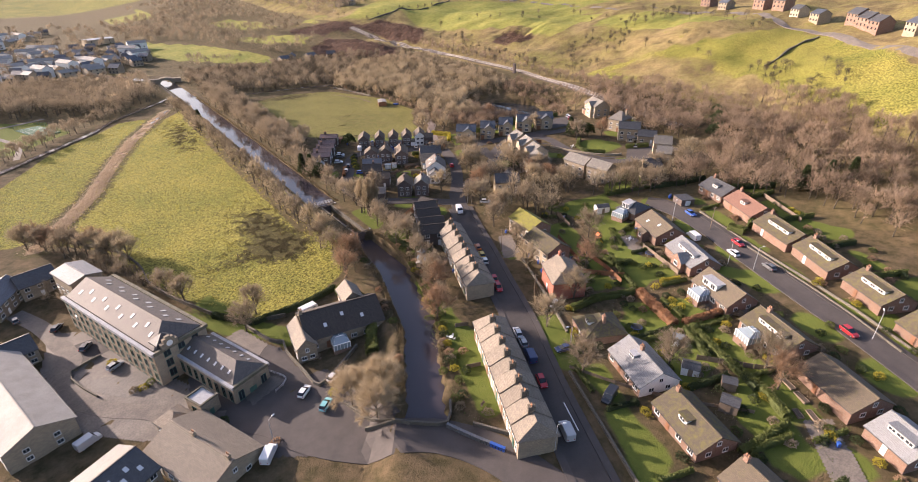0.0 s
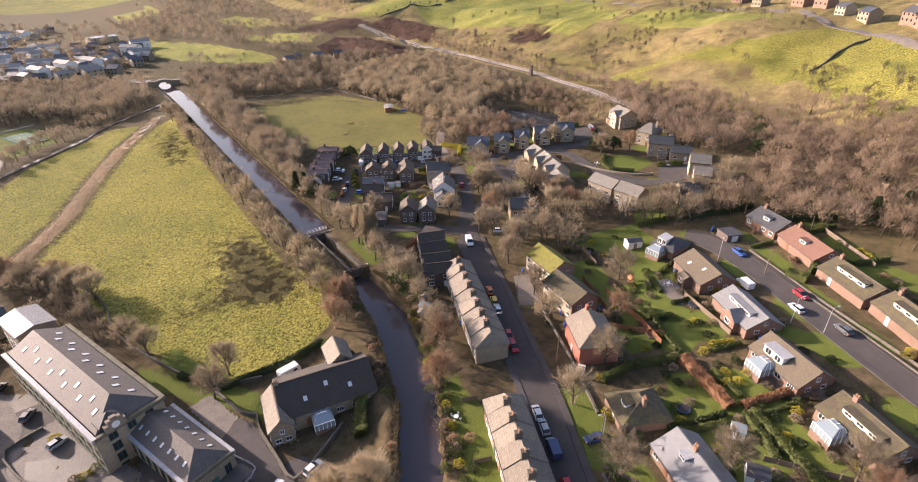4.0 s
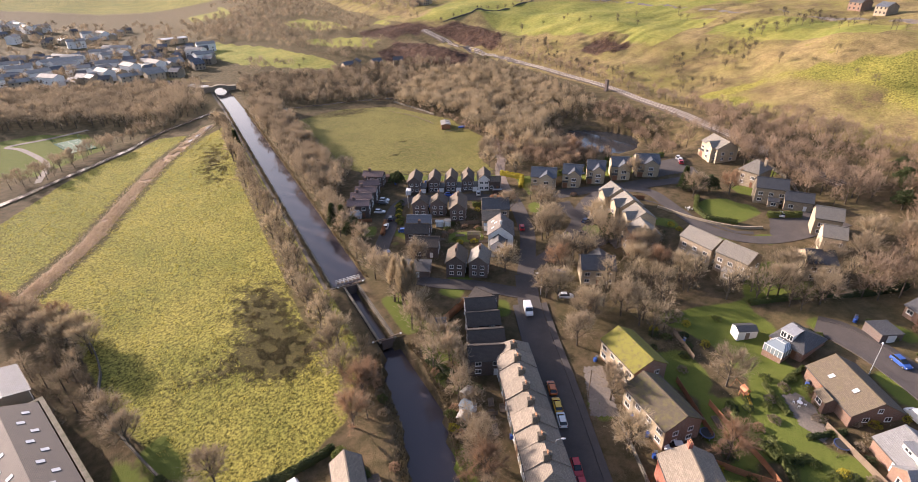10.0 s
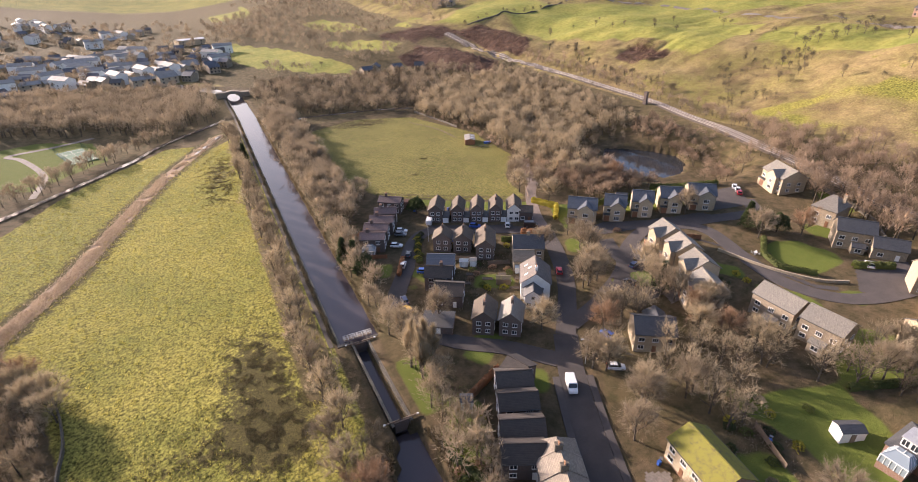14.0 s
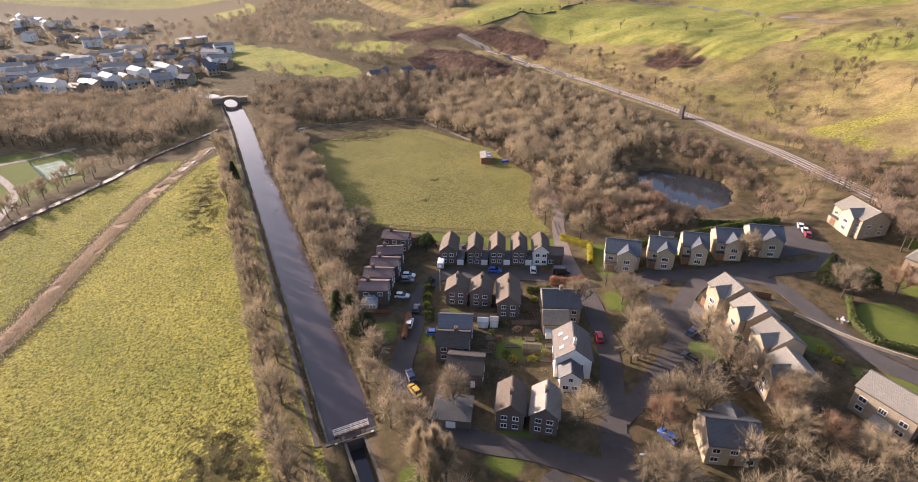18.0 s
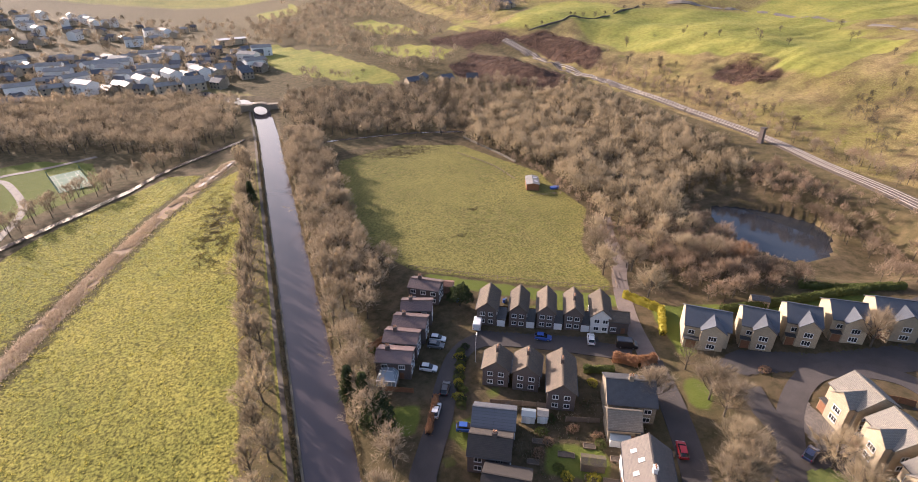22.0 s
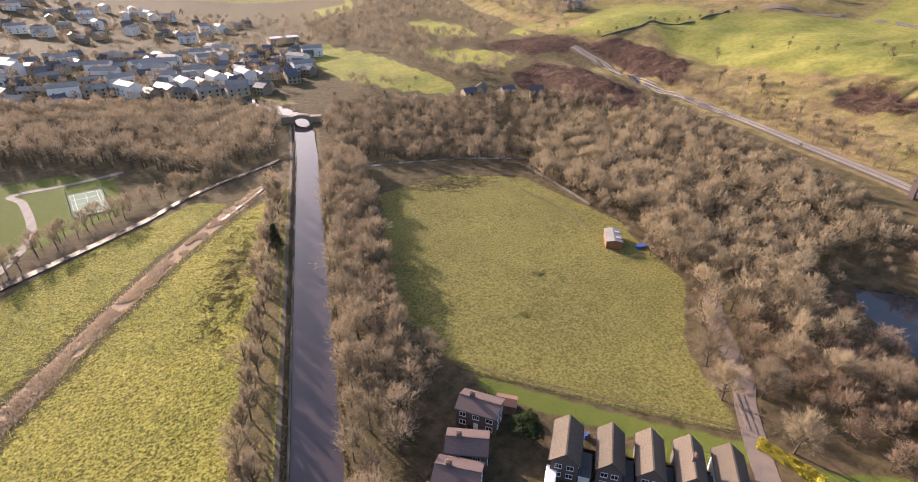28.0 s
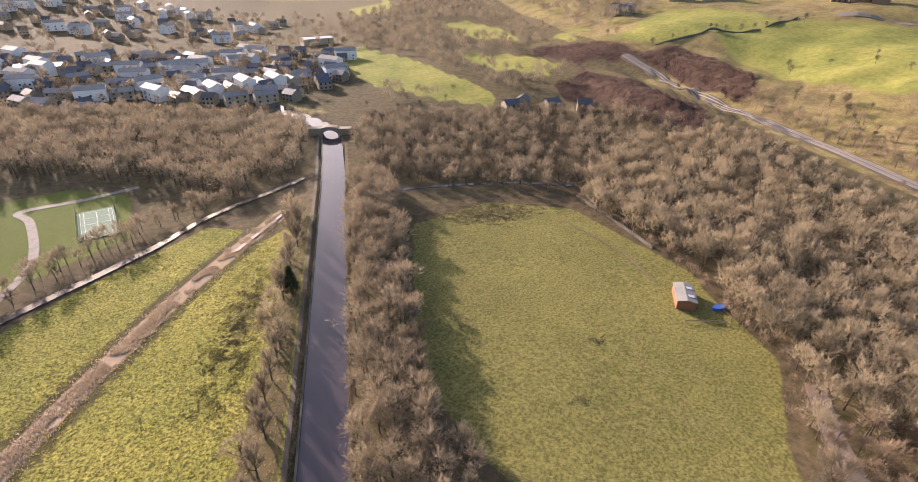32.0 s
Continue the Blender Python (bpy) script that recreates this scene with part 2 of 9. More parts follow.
PANE = glass_dark("window_glass", (0.03, 0.035, 0.04))
CARGLASS = glass_dark("car_glass", (0.012, 0.014, 0.017))
CONSGLASS = glass_dark("conservatory_glass", (0.24, 0.29, 0.32), 0.15)
LAMPGLASS = glass_dark("headlight_glass", (0.6, 0.6, 0.6), 0.1)
TAILRED = glass_dark("tail_light_red", (0.35, 0.01, 0.01), 0.2)


def paint(name, c):
    m, t, n, l, b = nodes(name)
    col = ramp(t, noise_node(t, 3, 3), [(0.3, tuple(0.9 * v for v in c)), (0.7, c)])
    l.new(col, b.inputs["Base Color"])
    b.inputs["Roughness"].default_value, b.inputs["Coat Weight"].default_value, b.inputs["Coat Roughness"].default_value = 0.35, 0.8, 0.08
    return m


CARPAINT = {k: paint("car_paint_" + k, c) for k, c in dict(white=(0.75, 0.75, 0.74), black=(0.02, 0.02, 0.022), grey=(0.12, 0.125, 0.13), silver=(0.42, 0.43, 0.44),
            red=(0.45, 0.015, 0.02), blue=(0.03, 0.1, 0.4), teal=(0.2, 0.5, 0.52), yellow=(0.75, 0.45, 0.02), navy=(0.03, 0.05, 0.13), orange=(0.6, 0.16, 0.03)).items()}


def water(name, tint, wave, strength):
    m, t, n, l, b = nodes(name)
    b.inputs["Base Color"].default_value = (*tint, 1)
    b.inputs["Roughness"].default_value, b.inputs["IOR"].default_value = 0.06, 1.33
    b.inputs["Specular IOR Level"].default_value = 0.85
    bump(t, b, noise_node(t, wave, 3, 0.5), strength, 0.05)
    return m


CANALWATER = water("canal_water", (0.06, 0.05, 0.055), 0.8, 0.22)
PONDWATER = water("pond_water", (0.03, 0.034, 0.04), 0.5, 0.03)


def twig(name, c1, c2, through_light=0.33):
    """Thin growth that lets part of the light through."""
    m, t, n, l, b = nodes(name)
    oi = n.new("ShaderNodeObjectInfo")
    ge = n.new("ShaderNodeNewGeometry")
    big = noise_node(t, 0.09, 3, 0.6)
    f = n.new("ShaderNodeMath")
    f.operation = "MULTIPLY_ADD"
    l.new(ge.outputs["Random Per Island"], f.inputs[0])
    f.inputs[1].default_value = 0.35
    l.new(big, f.inputs[2])
    g2 = n.new("ShaderNodeMath")
    g2.operation = "MULTIPLY_ADD"
    l.new(oi.outputs["Random"], g2.inputs[0])
    g2.inputs[1].default_value = 0.45
    l.new(f.outputs[0], g2.inputs[2])
    tone = n.new("ShaderNodeAttribute")
    tone.attribute_name = "tone"
    g3 = n.new("ShaderNodeMath")
    g3.operation = "MULTIPLY_ADD"
    l.new(tone.outputs["Fac"], g3.inputs[0])
    g3.inputs[1].default_value = 0.75
    l.new(g2.outputs[0], g3.inputs[2])
    l.new(ramp(t, g3.outputs[0], [(0.35, c1), (1.1, c2)]), b.inputs["Base Color"])
    b.inputs["Roughness"].default_value = 0.8
    tl = n.new("ShaderNodeBsdfTranslucent")
    l.new(b.inputs["Base Color"].links[0].from_socket, tl.inputs[0])
    ms = n.new("ShaderNodeMixShader")
    ms.inputs[0].default_value = through_light
    l.new(b.outputs[0], ms.inputs[1])
    l.new(tl.outputs[0], ms.inputs[2])
    l.new(ms.outputs[0], n["Material Output"].inputs[0])
    return m


TWIGDARK = twig("dark_thorn_twigs", (0.07, 0.057, 0.038), (0.17, 0.135, 0.085), 0.15)
BARK = plain("bark", (0.105, 0.085, 0.062), (0.07, 0.057, 0.042), 1.5, 0.95, 12, 0.6, 0.05)
TWIG = twig("winter_twigs", (0.11, 0.09, 0.062), (0.35, 0.28, 0.19))
TWIGPALE = twig("pale_winter_twigs", (0.17, 0.137, 0.088), (0.45, 0.365, 0.24))
TWIGBIRCH = twig("birch_twigs", (0.145, 0.107, 0.074), (0.37, 0.275, 0.19))
TWIGRED = twig("russet_twigs", (0.16, 0.1, 0.062), (0.36, 0.235, 0.145))
LEAFDARK = twig("evergreen_leaves", (0.022, 0.035, 0.014), (0.06, 0.08, 0.025))
LEAFGREEN = twig("hedge_leaves", (0.05, 0.07, 0.018), (0.12, 0.14, 0.035))
LEAFYELLOW = twig("yellow_green_leaves", (0.2, 0.17, 0.02), (0.42, 0.36, 0.04))
LEAFRUST = twig("beech_hedge_leaves", (0.2, 0.1, 0.05), (0.34, 0.18, 0.09))
REED = twig("dry_reeds", (0.34, 0.26, 0.175), (0.58, 0.47, 0.34))
RUSH = twig("dark_rushes", (0.09, 0.07, 0.036), (0.22, 0.17, 0.09), 0.2)
RUSHDARK = twig("brown_rushes", (0.065, 0.052, 0.026), (0.17, 0.135, 0.068), 0.15)
BRACKEN = twig("dead_bracken", (0.07, 0.045, 0.034), (0.19, 0.12, 0.082), 0.15)
MOORGRASS = twig("moor_grass", (0.17, 0.125, 0.06), (0.34, 0.26, 0.13))
OLIVEGRASS = twig("olive_grass", (0.1, 0.095, 0.025), (0.24, 0.21, 0.07))
TUFT = twig("rough_grass", (0.28, 0.25, 0.05), (0.48, 0.42, 0.1))


def ground_material():
    m, t, n, l, b = nodes("ground_cover")

    def attr(k):
        a = n.new("ShaderNodeAttribute")
        a.attribute_name = k
        return a.outputs["Fac"]

    def edge(k, scale, spread=0.5):
        """The cover's share, with a ragged edge."""
        x = n.new("ShaderNodeMath")
        x.operation = "MULTIPLY_ADD"
        l.new(noise_node(t, scale, 5, 0.7), x.inputs[0])
        x.inputs[1].default_value = spread
        l.new(attr(k), x.inputs[2])
        y = n.new("ShaderNodeMapRange")
        y.inputs[1].default_value, y.inputs[2].default_value = 0.5 + spread / 2 - 0.1, 0.5 + spread / 2 + 0.1
        l.new(x.outputs[0], y.inputs[0])
        return y.outputs[0]

    n1, n2, n3, n4 = noise_node(t, 0.035, 5, 0.65), noise_node(t, 0.35, 5, 0.7), noise_node(t, 3.6, 4, 0.7), noise_node(t, 1.5, 3, 0.65)
    garden = mix(t, ramp(t, n2, [(0.35, (0, 0, 0)), (0.65, (1, 1, 1))]), (0.062, 0.052, 0.025), (0.14, 0.102, 0.06))
    field = mix(t, ramp(t, n1, [(0.35, (0, 0, 0)), (0.65, (1, 1, 1))]), (0.165, 0.168, 0.036), (0.285, 0.25, 0.06))
    field = mix(t, ramp(t, n3, [(0.42, (0, 0, 0)), (0.75, (0.7, 0.7, 0.7))]), field, (0.13, 0.125, 0.03))
    field = mix(t, 0.85, field, ramp(t, n4, [(0.36, (0.1, 0.1, 0.1)), (0.64, (0.88, 0.88, 0.88))]), "OVERLAY")
    green = mix(t, ramp(t, n1, [(0.35, (0, 0, 0)), (0.65, (1, 1, 1))]), (0.175, 0.19, 0.045), (0.285, 0.265, 0.07))
    green = mix(t, 0.4, green, ramp(t, n2, [(0.34, (0.25, 0.25, 0.25)), (0.66, (0.75, 0.75, 0.75))]), "OVERLAY")
    olive = mix(t, ramp(t, n2, [(0.3, (0, 0, 0)), (0.7, (1, 1, 1))]), (0.125, 0.13, 0.032), (0.195, 0.165, 0.06))
    olive = mix(t, ramp(t, n1, [(0.42, (0, 0, 0)), (0.6, (0.85, 0.85, 0.85))]), olive, (0.2, 0.18, 0.055))
    olive = mix(t, ramp(t, n3, [(0.5, (0, 0, 0)), (0.75, (0.8, 0.8, 0.8))]), olive, (0.09, 0.085, 0.03))
    olive = mix(t, 0.6, olive, ramp(t, n4, [(0.34, (0.15, 0.15, 0.15)), (0.66, (0.84, 0.84, 0.84))]), "OVERLAY")
    reed = mix(t, n3, (0.25, 0.175, 0.12), (0.42, 0.315, 0.225))
    lawn = mix(t, n2, (0.085, 0.125, 0.022), (0.155, 0.165, 0.04))
    lawn = mix(t, ramp(t, n3, [(0.5, (0, 0, 0)), (0.8, (0.6, 0.6, 0.6))]), lawn, (0.075, 0.085, 0.025))
    moor = mix(t, ramp(t, n1, [(0.4, (0, 0, 0)), (0.62, (1, 1, 1))]), (0.28, 0.215, 0.1), (0.22, 0.205, 0.055))
    moor = mix(t, ramp(t, n2, [(0.45, (0, 0, 0)), (0.75, (0.8, 0.8, 0.8))]), moor, (0.15, 0.1, 0.05))
    n5 = noise_node(t, 0.07, 6, 0.7)
    moor = mix(t, ramp(t, n5, [(0.46, (0, 0, 0)), (0.62, (0.85, 0.85, 0.85))]), moor, mix(t, n2, (0.085, 0.06, 0.035), (0.2, 0.14, 0.08)))
    moor = mix(t, ramp(t, n5, [(0.3, (0.9, 0.9, 0.9)), (0.42, (0, 0, 0))]), moor, (0.2, 0.195, 0.04))
    moor = mix(t, 0.6, moor, ramp(t, n4, [(0.3, (0.2, 0.2, 0.2)), (0.7, (0.8, 0.8, 0.8))]), "OVERLAY")
    wood = mix(t, ramp(t, n2, [(0.35, (0, 0, 0)), (0.65, (1, 1, 1))]), (0.075, 0.065, 0.03), (0.15, 0.112, 0.06))
    rush = mix(t, ramp(t, n3, [(0.38, (0, 0, 0)), (0.64, (1, 1, 1))]), (0.028, 0.023, 0.011), (0.13, 0.112, 0.038))
    heath = mix(t, ramp(t, n2, [(0.38, (0, 0, 0)), (0.72, (1, 1, 1))]), (0.05, 0.03, 0.024), (0.15, 0.09, 0.06))
    col = mix(t, edge("moor", 0.05), garden, moor)
    col = mix(t, edge("field", 0.08, 0.3), col, field)
    col = mix(t, edge("green", 0.05, 0.5), col, green)
    col = mix(t, edge("olive", 0.08, 0.3), col, olive)
    col = mix(t, edge("wood", 0.12), col, wood)
    col = mix(t, edge("rush", 0.55, 1.7), col, rush)
    col = mix(t, edge("reed", 0.3, 0.5), col, reed)
    col = mix(t, edge("lawn", 0.5, 0.2), col, lawn)
    col = mix(t, edge("heath", 0.06, 0.4), col, heath)
    l.new(col, b.inputs["Base Color"])
    b.inputs["Roughness"].default_value = 0.95
    b.inputs["Specular IOR Level"].default_value = 0.1
    h = mix(t, 0.5, n3, n4)
    bump(t, b, h, 1.0, 0.5)
    return m


GROUND = ground_material()


# ---- the lie of the land: cross sections of the valley, from the canal outwards ----
OFFS = np.array([-500, -200, -100, -60, -14, -8, 9, 25, 60, 105, 150, 190, 215, 250, 290, 420, 800.])
STAT = np.array([-150, 0, 100, 250, 500, 1000.])
SECT = np.array([
    [-5, -8, -9.5, -9, -5.5, -1.0, -0.9, 0.3, 1.8, 8.5, 13, 22, 33, 47, 56, 70, 85],
    [-4, -6, -7.5, -5.5, 0.0, 0.8, 0.9, 1.0, 2.5, 7.5, 10, 15, 22, 32, 46, 60, 80],
    [0, -3, -7, -5, -0.3, 0.8, 1, 1, 1, 1.5, 3, 12.5, 13.5, 22, 36, 56, 80],
    [2, -2, -6, -7, -1.5, 0.8, 1, 0, -1, 0, 3, 12, 13.5, 26, 37.5, 46, 85],
    [10, 5, 0, -1, 0, 1, 1, 1, 2, 5, 10, 14, 18, 28, 40, 50, 90],
    [60, 14, 4, 0, 0, 0, 0, 0, 3, 10, 18, 26, 31, 38, 50, 70, 110.]])


CANAL_Y = [-150, -106, -80, -52, -30, 0, 240, 300, 318, 348, 392]
CANAL_X = [-48, -25, -10, -1.5, 0.8, 0.5, 0.5, -1, -6, -25, -58]


def canal_x(y):
    """The canal's middle line: straight up the valley, bending to the west at both ends."""
    return np.interp(np.asarray(y, float), CANAL_Y, CANAL_X)


def land(x, y):
    """Height of the ground."""
    x, y = np.broadcast_arrays(np.asarray(x, float), np.asarray(y, float))
    u = x - canal_x(y)
    j = np.clip(np.searchsorted(STAT, y) - 1, 0, len(STAT) - 2)
    i = np.clip(np.searchsorted(OFFS, u) - 1, 0, len(OFFS) - 2)
    a = np.clip((y - STAT[j]) / (STAT[j + 1] - STAT[j]), 0, 1)
    b = np.clip((u - OFFS[i]) / (OFFS[i + 1] - OFFS[i]), 0, 1)
    a = a * a * (3 - 2 * a)
    lo = SECT[j, i] + (SECT[j, i + 1] - SECT[j, i]) * b
    hi = SECT[j + 1, i] + (SECT[j + 1, i + 1] - SECT[j + 1, i]) * b
    h = lo + (hi - lo) * a
    # the basin of the mill pond
    d = np.hypot((x - 146) * 0.83 + (y - 62) * 0.55, ((y - 62) * 0.83 - (x - 146) * 0.55) * 0.62) / 17.0
    k = np.clip((1.75 - d) / 0.6, 0, 1)
    return h + (3.4 - h) * k * k * (3 - 2 * k)


def z_at(x, y):
    return float(land(x, y))

# ---- building helpers ----


def faces_mesh(name, faces, material):
    """A mesh from faces given by their corners, with flat metric texture coordinates on each."""
    idx, verts, polys, uv = {}, [], [], []
    for f in faces:
        q = []
        for p in f:
            k = (round(p[0], 4), round(p[1], 4), round(p[2], 4))
            if k not in idx:
                idx[k] = len(verts)
                verts.append(k)
            q.append(idx[k])
        q = [v for i, v in enumerate(q) if v != q[i - 1]]
        if len(q) < 3:
            continue
        polys.append(q)
        a, b, c = (Vector(verts[i]) for i in q[:3])
        n = (b - a).cross(c - b)
        if n.length < 1e-9:
            n = Vector((0, 0, 1))
        n.normalize()
        u = Vector((1, 0, 0)) if abs(n.z) > 0.97 else Vector((0, 0, 1)).cross(n).normalized()
        w = n.cross(u)
        uv += [x for i in q for x in (Vector(verts[i]).dot(u), Vector(verts[i]).dot(w))]
    me = bpy.data.meshes.new(name)
    me.from_pydata(verts, [], polys)
    me.uv_layers.new(name="UVMap").data.foreach_set("uv", uv)
    me.materials.append(material)
    return me


def tri_mesh(name, verts, tris, material):
    """A mesh from arrays of corners and triangles."""
    me = bpy.data.meshes.new(name)
    verts, tris = np.asarray(verts, np.float32), np.asarray(tris, np.int32)
    me.vertices.add(len(verts))
    me.vertices.foreach_set("co", verts.ravel())
    me.loops.add(tris.size)
    me.loops.foreach_set("vertex_index", tris.ravel())
    me.polygons.add(len(tris))
    me.polygons.foreach_set("loop_start", np.arange(0, tris.size, 3, dtype=np.int32))
    me.update(calc_edges=True)
    me.materials.append(material)
    return me


def box(x0, x1, y0, y1, z0, z1):
    a, b, c, d = (x0, y0, z0), (x1, y0, z0), (x1, y1, z0), (x0, y1, z0)
    e, f, g, h = (x0, y0, z1), (x1, y0, z1), (x1, y1, z1), (x0, y1, z1)
    return [[d, c, b, a], [e, f, g, h], [a, b, f, e], [b, c, g, f], [c, d, h, g], [d, a, e, h]]


def ring(points, z0, z1):
    """A prism over a plan outline that runs counter-clockwise."""
    n = len(points)
    out = [[(p[0], p[1], z1) for p in points], [(p[0], p[1], z0) for p in reversed(points)]]
    for i in range(n):
        p, q = points[i], points[(i + 1) % n]
        out.append([(p[0], p[1], z0), (q[0], q[1], z0), (q[0], q[1], z1), (p[0], p[1], z1)])
    return out


def part(name, me, parent, m=None, label=""):
    ob = new(name, me)
    ob.parent = parent
    if m is not None:
        ob.matrix_local = m
    return tagged(ob, label)


def thing(name, x, y, z, ang, label, category, group="", kind=""):
    ob = new(name)
    ob.empty_display_size = 0.5
    ob.matrix_world = pose(x, y, z, 0, 0, ang)
    return tagged(ob, label, category, group, kind)


CACHE = {}


def cached(key, make):
    if key not in CACHE:
        CACHE[key] = make()
    return CACHE[key]


# ---- ground ----


def inside(px, py, poly):
    r = np.zeros(px.shape, bool)
    j = len(poly) - 1
    for i in range(len(poly)):
        (xi, yi), (xj, yj) = poly[i], poly[j]
        if yi != yj:
            r ^= ((yi > py) != (yj > py)) & (px < (xj - xi) * (py - yi) / (yj - yi) + xi)
        j = i
    return r


def near_line(px, py, line, half):
    """1 within half of the line, falling to 0 at one and a half times that."""
    d = np.full(px.shape, 1e9)
    for (ax, ay), (bx, by) in zip(line, line[1:]):
        k = np.clip(((px - ax) * (bx - ax) + (py - ay) * (by - ay)) / ((bx - ax) ** 2 + (by - ay) ** 2), 0, 1)
        d = np.minimum(d, np.hypot(px - ax - k * (bx - ax), py - ay - k * (by - ay)))
    return np.clip(1.5 - d / half / 1.0 + 0.5, 0, 1)


REEDLINE = [(-92, 45), (-72, 85), (-57, 132), (-45, 164), (-32, 190), (-18, 215)]
RIVERLINE = [(-130, 120), (-91, 166), (-75, 185), (-63, 201), (-48, 222), (-28, 236), (-12, 246)]
WESTFIELD = [(-5.4, 210), (-5.4, 150), (-5.4, 60), (-5.4, 0), (-6, -26), (-15, -44), (-28, -51), (-43, -47), (-58, -20), (-66, 5), (-72, 28), (-84, 42), (-92, 50), (-72, 85), (-57, 132), (-38, 180)]
FARFIELD = [(-30, 205), (-50, 168), (-61, 132), (-77, 85), (-96, 52), (-130, 60), (-100, 135), (-84, 168), (-66, 192), (-46, 214)]
MIDFIELD = [(25, 190), (60, 208), (90, 195), (107, 146), (106, 105), (88, 80), (82, 53), (33, 87), (23, 110), (24, 157)]
WOODS = [[(-7.2, -20), (-7.2, 212), (-12.5, 212), (-15.5, 100), (-15.5, -10)], [(90, 82), (112, 96), (112, 150), (95, 205), (140, 250), (190, 230), (182, 110), (170, 92), (140, 95), (124, 60), (110, 55)],
         [(8, -20), (30, 205), (95, 225), (20, 300), (6, 200), (6, 60), (5, 0), (6, -24)],
         [(-150, 130), (-30, 245), (-4, 250), (-10, 330), (-60, 380), (-220, 340), (-300, 200)],
         [(10, 225), (150, 235), (200, 260), (150, 330), (20, 345), (8, 300)],
         [(60, -62), (78, -30), (55, -22), (42, -40), (52, -60)], [(70, -66), (108, -75), (160, -70), (160, -150), (120, -165), (100, -110)],
         [(165, 60), (182, 100), (200, 60), (185, -20), (150, -60), (150, -20), (172, 20)], [(96, 56), (122, 78), (128, 44), (142, 30), (112, 30), (100, 40)], [(60, -10), (76, 4), (80, 30), (70, 34), (62, 14), (52, -8)]]
HILLFIELDS = [[(-16, 922), (76, 946), (114, 865), (32, 784)], [(99, 647), (142, 622), (158, 557), (161, 488), (130, 515)], [(-15, 542), (23, 562), (60, 481), (79, 420), (104, 355), (95, 335), (65, 359), (25, 403)],
              [(91, 473), (133, 446), (160, 388), (142, 371), (112, 404)], [(158, 454), (183, 432), (218, 468), (208, 480), (175, 471)], [(193, 404), (222, 374), (269, 370), (313, 364), (315, 444), (273, 471), (224, 414)],
              [(248, 352), (329, 377), (362, 342), (400, 302), (386, 232), (330, 150), (268, 144), (265, 165), (273, 185), (272, 205), (262, 213), (257, 243), (244, 280), (246, 310)], [(404, 310), (470, 360), (560, 260), (500, 140), (400, 232)],
              [(300, 130), (330, 142), (352, 100), (338, 40), (318, 12), (296, 30), (300, 80)]]
EASTFIELD = [(218, 73), (254, 45), (266, 25), (286, -9), (314, -7), (292, -46), (253, -86), (206, -128), (174, -116), (197, -86), (211, -66), (234, -36), (223, -21), (211, 13)]
RUSHYSLOPE = [(224, 56), (251, 43), (246, -8), (229, -31), (208, -9)]
POND = [(149, 88), (157, 84), (163, 78.5), (168, 71), (171, 64.5), (167, 55), (157, 47), (146, 45.5), (139, 50), (135.5, 60), (137, 70), (141.5, 80)]
HEATHS = [[(140, 355), (167, 364), (182, 325), (195, 269), (170, 239), (164, 259), (155, 294), (140, 330)], [(203, 364), (230, 364), (236, 328), (232, 284), (213, 267), (210, 298), (208, 342)], [(244, 193), (265, 204), (268, 188), (263, 164), (248, 158), (244, 173)], [(155, 444), (184, 420), (212, 378), (201, 365), (169, 382), (148, 421)]]
